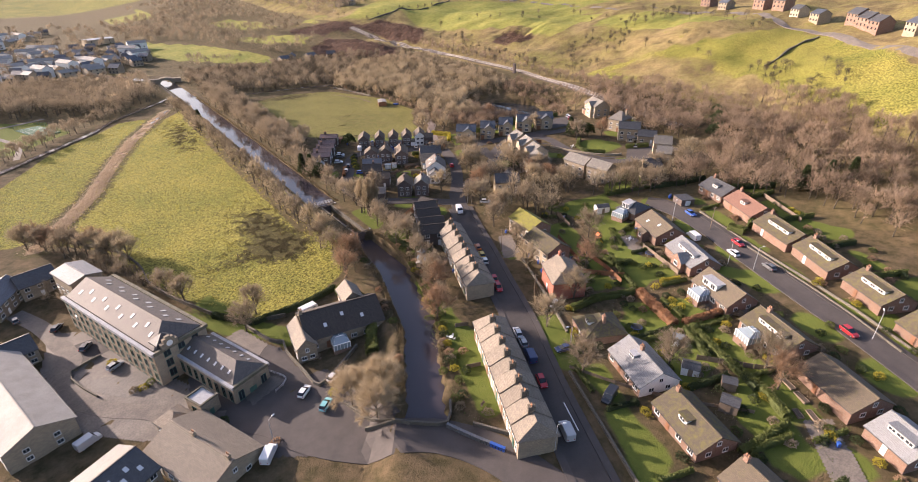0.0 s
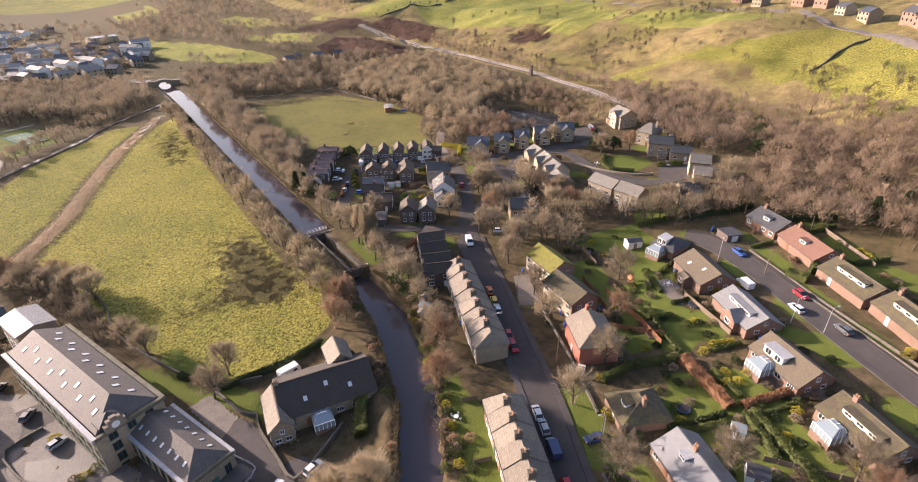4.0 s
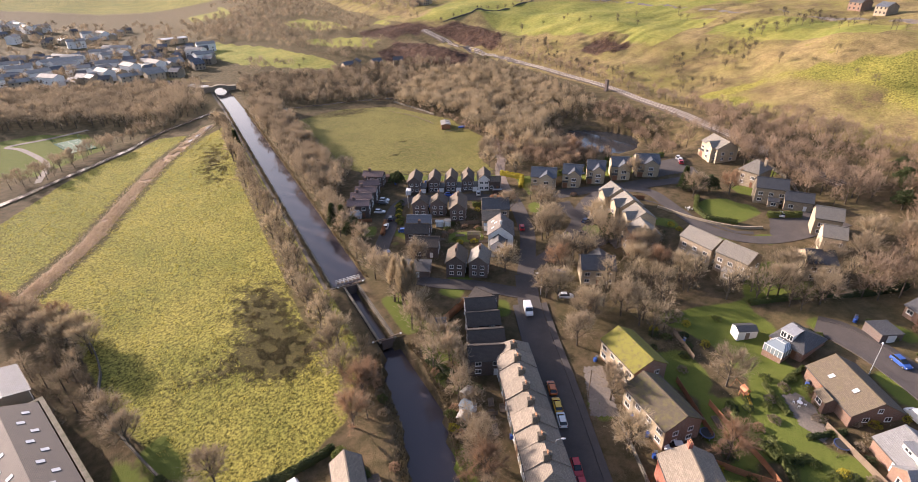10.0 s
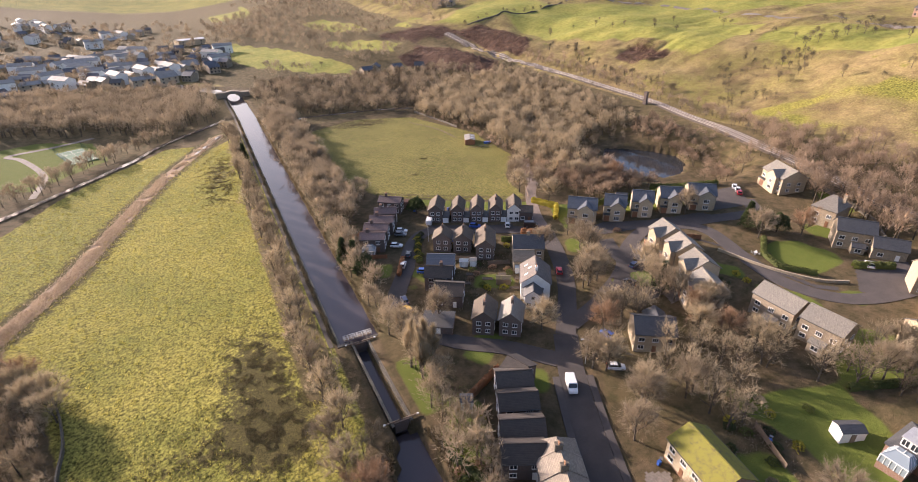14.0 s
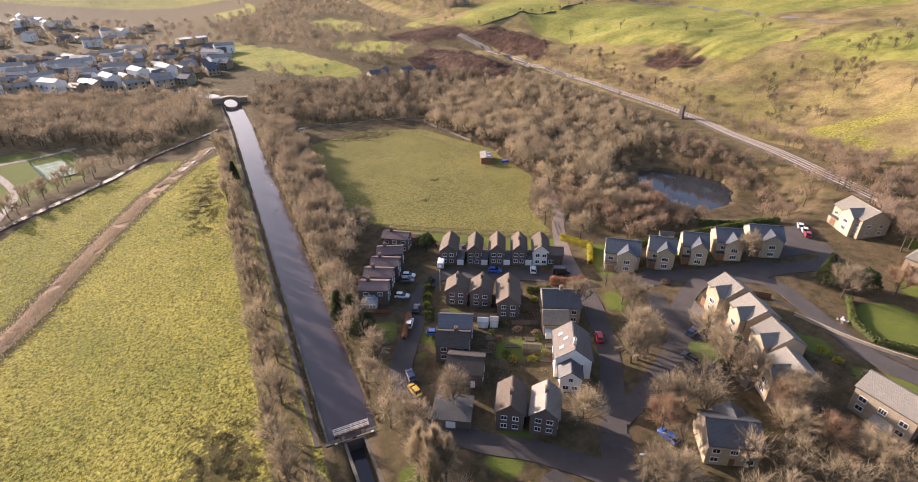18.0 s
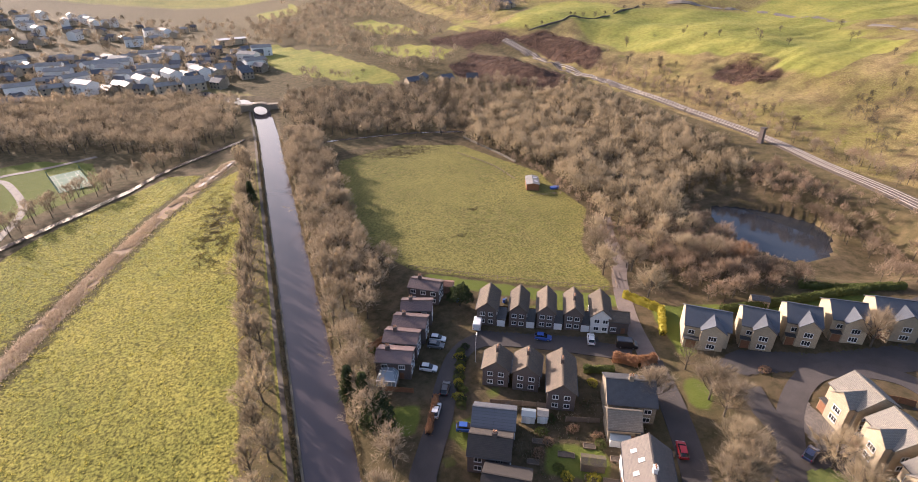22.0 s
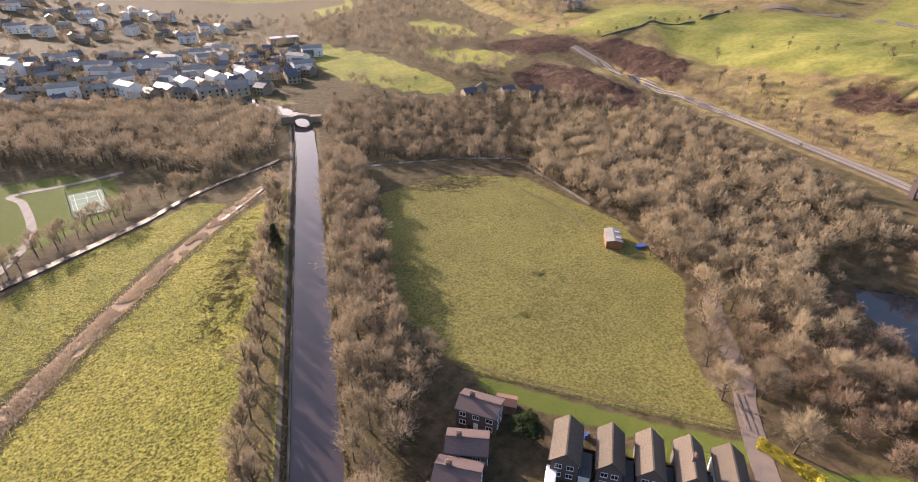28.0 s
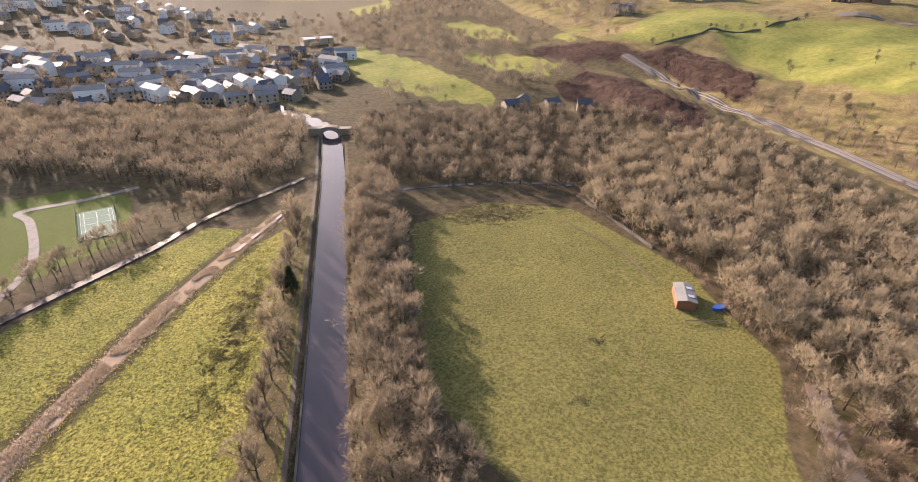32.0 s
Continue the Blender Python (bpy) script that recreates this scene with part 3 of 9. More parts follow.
LAWNS = [[(33.8, -113.2), (37.4, -115.1), (35.6, -122.7), (25.4, -120.7), (26.3, -117.2)], [(14.0, -102.8), (18.8, -104.3), (15.5, -110.7), (10.3, -109.7)], [(12.7, -118.4), (14.2, -121.4), (10.8, -127.3), (6.4, -125.5)], [(28.1, -127.4), (33.7, -131.9), (31.1, -136.2), (24.9, -139.1), (21.5, -136.8), (24.8, -132.0)], [(45.0, -115.2), (47.0, -120.3), (45.3, -129.0), (40.7, -126.7), (40.6, -122.9)], [(38.0, -133.0), (40.3, -137.4), (38.7, -141.8), (34.2, -138.3), (35.0, -135.2)], [(44.5, -98.6), (56.1, -100.6), (47.6, -108.9), (41.0, -108.0)], [(57.9, -81.0), (64.8, -86.8), (59.5, -96.4), (52.5, -92.4)], [(102.1, -122.7), (109.2, -134.9), (102.7, -136.1), (98.5, -127.5)], [(24, 28.5), (27.5, 26.9), (26.1, 24), (22.8, 24)], [(19.6, 21.1), (22.9, 19.2), (21.3, 16.5), (18.9, 18.3)], [(100.3, -3.7), (103.4, -8.1), (103, -10.2), (99.2, -5.8)], [(95.8, -10.1), (101.3, -14.6), (98.3, -17.6), (94.3, -14)], [(112.2, -42.1), (118.5, -44.9), (120.8, -51.5), (112.6, -49.2)], [(141.5, -35.1), (148.3, -37.3), (144.4, -40.9), (138.6, -39.4)], [(119.5, -17.8), (128.5, -19.4), (131.7, -30.6), (129.8, -35.5), (117.9, -35.3), (112.2, -28)],
         [(90, 36), (99, 31), (102, 35), (93, 40)], [(101, 30), (110, 26.5), (113, 31), (104, 34)], [(112, 26), (121, 23), (124, 27), (115, 30)], [(79, 24), (83, 23), (86, 33), (82, 35)], [(53, 60), (72, 49.5), (70.5, 47.5), (51.5, 58)], [(33, 31), (37, 29.5), (39, 32.5), (35, 34)], [(97, -4), (101, -8), (99, -18), (95, -14)], [(70, -8), (75, -6), (77, -10), (72, -12)], [(-130, 190), (-100, 180), (-72, 214), (-84, 252), (-110, 262), (-150, 240)], [(-62, -22), (-50, -44), (-45, -50), (-40, -56), (-48, -54), (-60, -34)], [(20, -124), (30, -112), (36, -124), (26, -140)], [(58, -84), (66, -76), (72, -84), (64, -92)], [(100, 22), (128, 12), (132, 18), (104, 30)], [(-18, -118), (-12, -98), (-4, -80), (-2, -62), (2, -62), (-2, -95), (-12, -118)], [(12, -45), (18, -28), (12, -24), (6, -40)], [(62, -52), (84, -62), (80, -76), (66, -72)],
         [(50, -76), (62, -88), (56, -104), (44, -92)], [(36, -108), (50, -128), (40, -134), (30, -116)],
         [(8, -120), (20, -100), (14, -98), (4, -116)], [(-2, -150), (8, -132), (3, -130), (-7, -148)], [(25, -140), (34, -122), (28, -120), (20, -136)], [(20, -164), (36, -146), (30, -142), (14, -158)],
         [(60, -116), (66, -130), (72, -132), (64, -112)], [(76, -150), (66, -170), (60, -168), (70, -146)], [(98, -128), (112, -120), (106, -112), (96, -122)], [(-46, -44), (-34, -62), (-40, -66), (-56, -28), (-50, -26)],
         [(33, 86), (82, 50), (78, 46), (38, 76)], [(15, 36), (21, 34), (17, 26), (11, 32)], [(30, 28), (24, 22), (27, 16), (34, 22)], [(40, 16), (50, 10), (46, 4), (36, 10)],
         [(84, -62), (100, -70), (112, -62), (96, -54)], [(50, -62), (60, -66), (56, -78), (48, -76)], [(44, -82), (50, -80), (47, -90), (41, -88)], [(37, -92), (45, -92), (42, -104), (34, -100)], [(53, -100), (60, -102), (57, -112), (49, -108)], [(30, -66), (35, -66), (32, -74), (28, -72)], [(66, -66), (76, -72), (72, -82), (62, -78)], [(100, -28), (107, -40), (104, -48), (98, -36)], [(98, -52), (106, -56), (104, -62), (98, -60)], [(140, -14), (150, -26), (144, -32), (136, -22)], [(112, 24), (134, 16), (138, 22), (116, 30)], [(160, -8), (167, -2), (162, -20), (154, -18)],
         [(72, 8), (78, 14), (76, 20), (71, 14)], [(82, 36), (86, 44), (92, 38), (86, 32)], [(5, -28), (12, -26), (11, -8), (5, -8)], [(28, -22), (36, -27), (32, -34), (27, -30)], [(24, -20), (34, -12), (28, -8), (20, -14)], [(6, -50), (13, -30), (10, -28), (4, -44)], [(78, -12), (84, -16), (80, -22), (75, -18)], [(98, -14), (104, -22), (101, -28), (96, -20)]]

# bungalow plots: place, way of the ridge, length; lawns before and behind
PLOTS = [(21.9, -112.9, -117.3, 8.6), (18.3, -128.2, -111.6, 12.9), (12.3, -144.2, -109.7, 13.2), (40.5, -158.5, -114.2, 13), (35.4, -170.7, -114.6, 8.2), (8, -158.4, -103.7, 7.1), (46.8, -142.7, -113.1, 12.7), (53.9, -126, -110.4, 13), (63.9, -110.9, -117.5, 13.6), (72.4, -94.4, -117, 13.4), (78.9, -79.3, -87.1, 7.3), (108.1, -93.6, -110.5, 11.4), (100.9, -107.5, -119.9, 14.8), (91.1, -122.6, -118.6, 14.9), (83.9, -136.8, -122.7, 14.1), (76.5, -151.4, -121.1, 11.9), (68.3, -164.4, -118.7, 9.2)]


def on_plot(q, a, b):
    """A point a along the ridge and b across it from the middle of a bungalow."""
    c, d = math.cos(radians(q[2])), math.sin(radians(q[2]))
    return q[0] + a * c - b * d, q[1] + a * d + b * c


for i_, q_ in enumerate(PLOTS):
    h_ = q_[3] / 2
    for b0, b1 in ((-12.5, -7.0), (7.0 + (i_ % 3), 14.0 + (i_ % 2) * 3)):
        LAWNS.append([on_plot(q_, -h_ * 0.8, b0), on_plot(q_, h_ * (0.9 - 0.3 * (i_ % 2)), b0 + 0.6), on_plot(q_, h_ * 0.95, b1), on_plot(q_, -h_ * (0.95 - 0.2 * (i_ % 3)), b1 - 0.8)])


def swells(x, y):
    """Uneven ground on the hill, the two heathery knolls beside the line and the quarry scoop."""
    u = x - canal_x(y)
    r = 0.0
    for k, (wx, wy, ph) in enumerate([(0.021, 0.013, 0.3), (0.047, -0.031, 1.7), (0.013, 0.051, 2.9), (0.09, 0.07, 4.0)]):
        r = r + np.sin(x * wx + y * wy + ph) / (1 + 0.6 * k)
    r = r * np.clip((u - 205) / 60, 0, 1) * 1.8
    r = r + 7.0 * np.exp(-(((x - 172) / 18) ** 2 + ((y - 300) / 45) ** 2)) + 6.0 * np.exp(-(((x - 226) / 14) ** 2 + ((y - 300) / 40) ** 2))
    g = np.clip((u - 205) / 50, 0, 1)
    r = r + g * (1.6 * np.sin(x * 0.11 + 2 * np.sin(y * 0.05)) * np.sin(y * 0.09 + 1.5 * np.sin(x * 0.06)) + 0.6 * np.sin(x * 0.31 + 1.7 * np.sin(y * 0.23)) * np.sin(y * 0.27 + x * 0.1))
    kn = np.exp(-(((x - 195) / 50) ** 2 + ((y - 295) / 55) ** 2)) + np.exp(-(((x - 259) / 16) ** 2 + ((y - 180) / 26) ** 2))
    r = r + kn * (1.8 * np.sin(x * 0.35 + 1.5 * np.sin(y * 0.3)) * np.sin(y * 0.3 + 1.2 * np.sin(x * 0.4)) + 1.2 * np.sin(x * 0.2 + y * 0.12))
    return r - 4.0 * np.exp(-(((x - 256) / 9) ** 2 + ((y - 182) / 18) ** 2))


def build_ground():
    def axis(lo, a, b, hi, step, grow):
        mid = list(np.arange(a, b + 0.1, step))
        s, v, up = step, b, []
        while v < hi:
            s *= grow
            v += s
            up.append(v)
        s, v, dn = step, a, []
        while v > lo:
            s *= grow
            v -= s
            dn.append(v)
        return np.array(dn[::-1] + mid + up)

    xs, ys = axis(-1500, -130, 180, 2500, 1.6, 1.09), axis(-700, -190, 240, 4000, 1.6, 1.09)
    X, Y = np.meshgrid(xs, ys)
    U = X - canal_x(Y)
    Z = land(X, Y)
    Z = Z + swells(X, Y)
    Z = np.where(Y > 1100, Z + (Y - 1100) * 0.05, Z)
    Z = np.where((np.abs(U) < 5.0) & (Y > 3) & (Y < 392), -1.6, Z)
    Z = np.where((np.abs(U) < 1.7) & (Y <= 3) & (Y > -28), -4.0, Z)
    Z = np.where((np.abs(U) < np.minimum(4.7, 1.8 + (-27 - Y) * 0.22)) & (Y <= -27) & (Y > -113), -4.0, Z)
    Z = np.where(inside(X, Y, POND), 1.8, Z)
    rng = np.random.default_rng(3)
    Z = Z + rng.normal(0, 0.05, Z.shape) * (np.abs(U) > 12)
    ny, nx = X.shape
    me = bpy.data.meshes.new("ground")
    co = np.stack([X, Y, Z], 2).reshape(-1, 3).astype(np.float32)
    i = (np.arange(ny - 1)[:, None] * nx + np.arange(nx - 1)[None]).ravel()
    quads = np.stack([i, i + 1, i + nx + 1, i + nx], 1).astype(np.int32)
    me.vertices.add(len(co))
    me.vertices.foreach_set("co", co.ravel())
    me.loops.add(quads.size)
    me.loops.foreach_set("vertex_index", quads.ravel())
    me.polygons.add(len(quads))
    me.polygons.foreach_set("loop_start", np.arange(0, quads.size, 4, dtype=np.int32))
    me.update(calc_edges=True)
    me.polygons.foreach_set("use_smooth", np.ones(len(quads), bool))
    cover = {k: np.zeros(X.shape) for k in ("moor", "field", "green", "olive", "wood", "reed", "lawn", "rush", "heath")}
    # moor on the hill; past y 340 its pale tan puts bright haze into the colour
    cover["moor"] = np.maximum(np.clip((U - 188) / 12, 0, 1), (Y > 340) * (U <= 40))
    cover["olive"] = inside(X, Y, MIDFIELD) * 1.0
    for p in (WESTFIELD, FARFIELD, EASTFIELD):
        cover["field"] = np.maximum(cover["field"], inside(X, Y, p))
    for p in HILLFIELDS:
        cover["green"] = np.maximum(cover["green"], inside(X, Y, p))
    cover["field"] = cover["field"] * (1 - 0.75 * inside(X, Y, RUSHYSLOPE))
    cover["field"] = np.maximum(cover["field"], (U < -200) * (Y > 60) * 0.6 + (Y > 1150) * 1.0)
    for p in WOODS:
        cover["wood"] = np.maximum(cover["wood"], inside(X, Y, p))
    cover["wood"] = np.maximum(cover["wood"], (Y > 330) * (U > 20) * (U < 250) * (Y < 1150) * (cover["green"] < 0.5))
    cover["wood"] = np.maximum(cover["wood"], (Y > 400) * (Y < 1150) * (U <= 60) * (U > -420) * (cover["green"] < 0.5) * 0.9)
    cover["wood"] = np.maximum(cover["wood"], (U > 182) * (U < 200) * (Y < 330) * 0.8)
    for p in LAWNS:
        cover["lawn"] = np.maximum(cover["lawn"], inside(X, Y, p))
    dark = np.exp(-(((X + 24) / 10) ** 2 + ((Y - 4) / 20) ** 2)) + np.exp(-(((X + 22) / 10) ** 2 + ((Y + 18) / 9) ** 2)) + np.exp(-(((X + 40) / 11) ** 2 + ((Y + 12) / 7) ** 2)) * 0.6 + np.exp(-(((X + 22) / 7) ** 2 + ((Y - 150) / 26) ** 2)) * 0.85
    dark += np.exp(-(((X - 58) / 26) ** 2 + ((Y - 197) / 11) ** 2)) * 0.9
    cover["rush"] = np.maximum(np.clip(dark * 0.78, 0, 0.8), near_line(X, Y, REEDLINE, 4.6) * 0.8)
    cover["reed"] = near_line(X, Y, REEDLINE, 2.2) * 0.95
    for p in HEATHS:
        cover["heath"] = np.maximum(cover["heath"], inside(X, Y, p))
    for k, v in cover.items():
        for _ in range(2):
            v = np.pad(v, 1, mode="edge")
            v = (v[:-2, 1:-1] + v[2:, 1:-1] + v[1:-1, :-2] + v[1:-1, 2:] + 2 * v[1:-1, 1:-1]) / 6
        me.attributes.new(k, "FLOAT", "POINT").data.foreach_set("value", np.asarray(v, np.float32).ravel())
    me.materials.append(GROUND)
    tagged(new("ground", me), "winter valley floor of yellow-green pasture, gardens and brown woodland", "ground", kind="structure")


build_ground()


def spline(points, step):
    """A smooth line through the points, sampled evenly."""
    p = [Vector((*q, 0)) for q in points]
    p = [2 * p[0] - p[1]] + p + [2 * p[-1] - p[-2]]
    out = []
    for i in range(1, len(p) - 2):
        n = max(2, int((p[i + 1] - p[i]).length / step))
        for k in range(n):
            t = k / n
            out.append(0.5 * (2 * p[i] + (p[i + 1] - p[i - 1]) * t + (2 * p[i - 1] - 5 * p[i] + 4 * p[i + 1] - p[i + 2]) * t * t + (3 * p[i] - p[i - 1] - 3 * p[i + 1] + p[i + 2]) * t ** 3))
    out.append(p[-2])
    return [(v.x, v.y) for v in out]


def ribbon(name, points, width, lift, material, label, category, kind="structure", shift=0.0, thick=0.3, step=2.0, z=None):
    """A strip laid along a line on the ground, with edges that go down into it."""
    line = spline(points, step)
    fs, prev = [], None
    for i, (x, y) in enumerate(line):
        a, b = line[max(0, i - 1)], line[min(len(line) - 1, i + 1)]
        d = Vector((b[0] - a[0], b[1] - a[1], 0)).normalized()
        n = Vector((d.y, -d.x, 0))
        row = []
        for s in (-0.5, -0.17, 0.17, 0.5):
            q = Vector((x, y, 0)) + n * (shift + s * width)
            row.append((q.x, q.y, (z_at(q.x, q.y) + float(swells(q.x, q.y)) if z is None else z) + lift))
        row = [(row[0][0], row[0][1], row[0][2] - thick)] + row + [(row[-1][0], row[-1][1], row[-1][2] - thick)]
        if prev:
            for k in range(5):
                fs.append([prev[k], prev[k + 1], row[k + 1], row[k]])
        prev = row
    return tagged(new(name, faces_mesh(name, fs, material)), label, category, kind=kind)


def patch(name, outline, lift, material, label, category="yard"):
    """A paved area: a fan of small pieces over the ground inside an outline."""
    xs = [p[0] for p in outline]
    ys = [p[1] for p in outline]
    px, py = np.meshgrid(np.arange(min(xs), max(xs), 0.5), np.arange(min(ys), max(ys), 0.5))
    ok = inside(px + 0.25, py + 0.25, outline)
    fs = []
    for j in range(px.shape[0]):
        for i in range(px.shape[1]):
            if ok[j, i]:
                x, y = px[j, i], py[j, i]
                fs.append([(a, b, z_at(a, b) + lift) for a, b in ((x, y), (x + 0.5, y), (x + 0.5, y + 0.5), (x, y + 0.5))])
    return tagged(new(name, faces_mesh(name, fs, material)), label, category, kind="structure")


RAIL = [(166, -40), (175, -5), (182, 19), (187, 38), (192, 57), (198, 86), (203, 106), (205.5, 128), (207, 166), (209, 206), (208, 243), (205, 290), (203, 334), (196, 372)]
MAIN = [(-16, -150), (-1.4, -119), (10, -97.5), (18.6, -78.5), (27.5, -59), (33.5, -45), (39.5, -32), (46.7, -19.5), (53, -11.5), (61, 0), (67.7, 14), (72, 26)]
LANE = [(72, 26), (77.7, 41.6), (87, 58.5), (93, 66), (97, 75), (101, 84), (108, 96)]
STREET = [(88, -78), (89.6, -84), (86, -98.5), (75.4, -121.4), (64.7, -144.3), (55.3, -167), (48, -184)]
CLOSE = [(40, -26), (31, -16), (22, -9), (16, -1), (14.3, 7), (15, 15.5), (18.5, 22), (23, 29), (27, 37), (32.5, 45), (38, 48.5), (45, 47), (59, 38.5), (70, 30)]
BRIDGE = [(-62, -76), (-52, -84), (-45, -97), (-36, -107), (-27, -114), (-21, -124), (-18, -138), (-16, -150)]
MILLWAY = [(-98, 2), (-91.9, -10.7), (-87.8, -23.9), (-85.6, -33.3), (-88, -39), (-87.4, -47), (-80.2, -57.5), (-73, -64), (-66, -72), (-60, -77)]
NORTH = MAIN[7:]
RCLOSE = [(50, -17), (62, -13), (76, -6), (87, 3.5), (98, 8), (107, 5), (113, -3), (109, -20), (107, -33), (111, -44), (121, -50), (142, -54)]
TURNING = [(84.5, 11), (82, 5), (80.5, -2), (76.5, -7), (72.8, -14.3)]
COURTEND = [(107, 5), (120, 2), (135, -2), (142, 6)]
ribbon("road", MAIN[:8], 6.0, 0.14, ASPHALT, "dark tarmac road between terraces and gardens", "road")
ribbon("road", NORTH, 5.0, 0.13, ASPHALT, "narrow tarmac lane under bare trees", "road")
ribbon("road", STREET, 5.0, 0.14, ASPHALT, "dark tarmac street between bungalow gardens", "road")
ribbon("road", CLOSE, 5.0, 0.13, ASPHALT, "curving tarmac close among brown town houses", "road")
ribbon("road", BRIDGE, 8.5, 0.13, ASPHALT, "tarmac road crossing the canal bridge", "road")
ribbon("road", MILLWAY, 4.4, 0.14, DRIVE, "pale worn lane beside the stone mill", "road")
ribbon("road", RCLOSE, 4.6, 0.12, ASPHALT, "tarmac cul-de-sac between stone houses", "road")
ribbon("road", TURNING, 4.4, 0.125, ASPHALT, "narrow tarmac lane to a turning place", "road")
ribbon("road", COURTEND, 5.0, 0.11, ASPHALT, "tarmac court before the stone houses", "road")
ribbon("track", LANE, 4.2, 0.11, GRAVELTRACK, "rutted brown track along the field", "track")
for line, off, w in ((MAIN[:7], 3.8, 1.5), (MAIN[:7], -3.8, 1.5), (STREET, 3.2, 1.4), (STREET, -3.2, 1.4)):
    ribbon("pavement", line, w, 0.26, PAVING, "grey tarmac pavement with a raised kerb", "pavement", shift=off)
ribbon("footpath", [(-98, 170), (-98, 199), (-112, 230), (-120, 240), (-102, 250), (-84, 262)], 3.0, 0.1, DRIVE, "pale park path curving across grass", "path")

# ---- water ----
UPPER = [(float(canal_x(y)), float(y)) for y in (3, 30, 80, 140, 200, 240, 270, 300, 318, 348, 392)]
LOCK = [(float(canal_x(y)), float(y)) for y in (3.5, -8, -18, -27)]
LOWER = [(float(canal_x(y)), float(y)) for y in (-26.5, -40, -52, -66, -80, -93, -106, -113)]
ribbon("water", UPPER, 10.0, 0.0, CANALWATER, "still canal water mirroring the bright sky", "water", z=0.25, thick=0.01, step=6)
ribbon("water", LOCK, 3.4, 0.0, CANALWATER, "dark water deep in the lock chamber", "water", z=-2.2, thick=0.01, step=6)
ribbon("water", LOWER, 9.4, 0.0, CANALWATER, "dark canal water below the lock", "water", z=-2.2, thick=0.01, step=4)
for s in (-5.2,):
    ribbon("canal_bank", UPPER[:-3], 0.5, 0.0, COPING, "worn stone edging along the canal", "bank", shift=s * 0.97, z=0.62, thick=1.8, step=4)
for s in (-2.0, 2.0):
    ribbon("lock_wall", LOCK, 0.6, 0.0, DRYSTONE, "tall stone side of the lock chamber", "wall", shift=s, z=0.85, thick=5.0, step=4)
for s in (-1, 1):
    tagged(new("lock_apron", faces_mesh("lock_apron", box(*sorted((s * 2.6 + 0.5, s * 5.6 + 0.5)), 2.4, 3.4, -2.0, 0.8), DRYSTONE)), "stone apron above the lock", "wall", kind="structure")
ribbon("towpath", UPPER[:-3], 1.1, 0.12, MUD, "muddy towpath beside the canal", "path", shift=-7.0, step=4)
ribbon("water", REEDLINE[4:], 1.6, 0.35, CANALWATER, "shallow water shining among the reeds", "water", thick=0.05, step=4, shift=0.9)
ribbon("water", RIVERLINE, 3.0, 0.35, CANALWATER, "shallow stream at the edge of pasture", "water", thick=0.05, step=4)
pts = [(152 + (x - 152) * 1.1, 66 + (y - 66) * 1.1) for x, y in POND[::-1]]
tagged(new("water", faces_mesh("water", [[(x, y, 2.7) for x, y in pts]], PONDWATER)), "calm mill pond reflecting bare trees", "water", kind="structure")

# ---- houses ----


def window_mesh(w, h, bars, frame):
    def make():
        fr, d = 0.08, 0.08
        fs = box(-w / 2 - fr, -w / 2, -d, 0.04, -fr, h + fr) + box(w / 2, w / 2 + fr, -d, 0.04, -fr, h + fr)
        fs += box(-w / 2, w / 2, -d, 0.04, h, h + fr) + box(-w / 2 - fr, w / 2 + fr, -d - 0.06, 0.04, -fr - 0.04, 0)
        for k in range(1, bars + 1):
            x = -w / 2 + w * k / (bars + 1)
            fs += box(x - 0.035, x + 0.035, -d + 0.02, 0.03, 0, h)
        return faces_mesh("window", fs, frame), faces_mesh("pane", box(-w / 2, w / 2, -0.03, 0.02, 0, h), PANE)
    return cached(("win", w, h, bars, frame.name), make)


def window(parent, x, y, z, turn, w=1.3, h=1.2, bars=1, frame=None, name="window"):
    f, p = window_mesh(w, h, bars, frame or UPVC)
    ob = part(name, f, parent, pose(x, y, z, 0, 0, turn))
    part("pane", p, ob)
    return ob


def door(parent, x, y, z, turn, w=0.8, h=1.72, material=None, name="door"):
    def make():
        return faces_mesh("door", box(-w / 2 - 0.08, w / 2 + 0.08, -0.05, 0.03, -0.3, h + 0.08) + box(-w / 2, w / 2, -0.09, -0.05, 0, h), material or WOODDOOR)
    return part(name, cached(("door", w, h, (material or WOODDOOR).name), make), parent, pose(x, y, z, 0, 0, turn))


def chimney(parent, x, y, z, h=1.5, w=0.9, d=0.7, pots=2, material=None):
    m = material or STONE

    def make():
        return faces_mesh("chimney", box(-w / 2, w / 2, -d / 2, d / 2, -1.2, h) + box(-w / 2 - 0.08, w / 2 + 0.08, -d / 2 - 0.08, d / 2 + 0.08, h, h + 0.15), m)

    def potmesh():
        c = [(0.13 * math.cos(a * math.pi / 4), 0.13 * math.sin(a * math.pi / 4)) for a in range(8)]
        return faces_mesh("chimney_pot", ring(c, 0, 0.5), POT)
    ob = part("chimney", cached(("chim", h, w, d, m.name), make), parent, pose(x, y, z))
    for k in range(pots):
        part("chimney_pot", cached("pot", potmesh), ob, pose((k - (pots - 1) / 2) * w / max(pots, 1), 0, h + 0.15))
    return ob


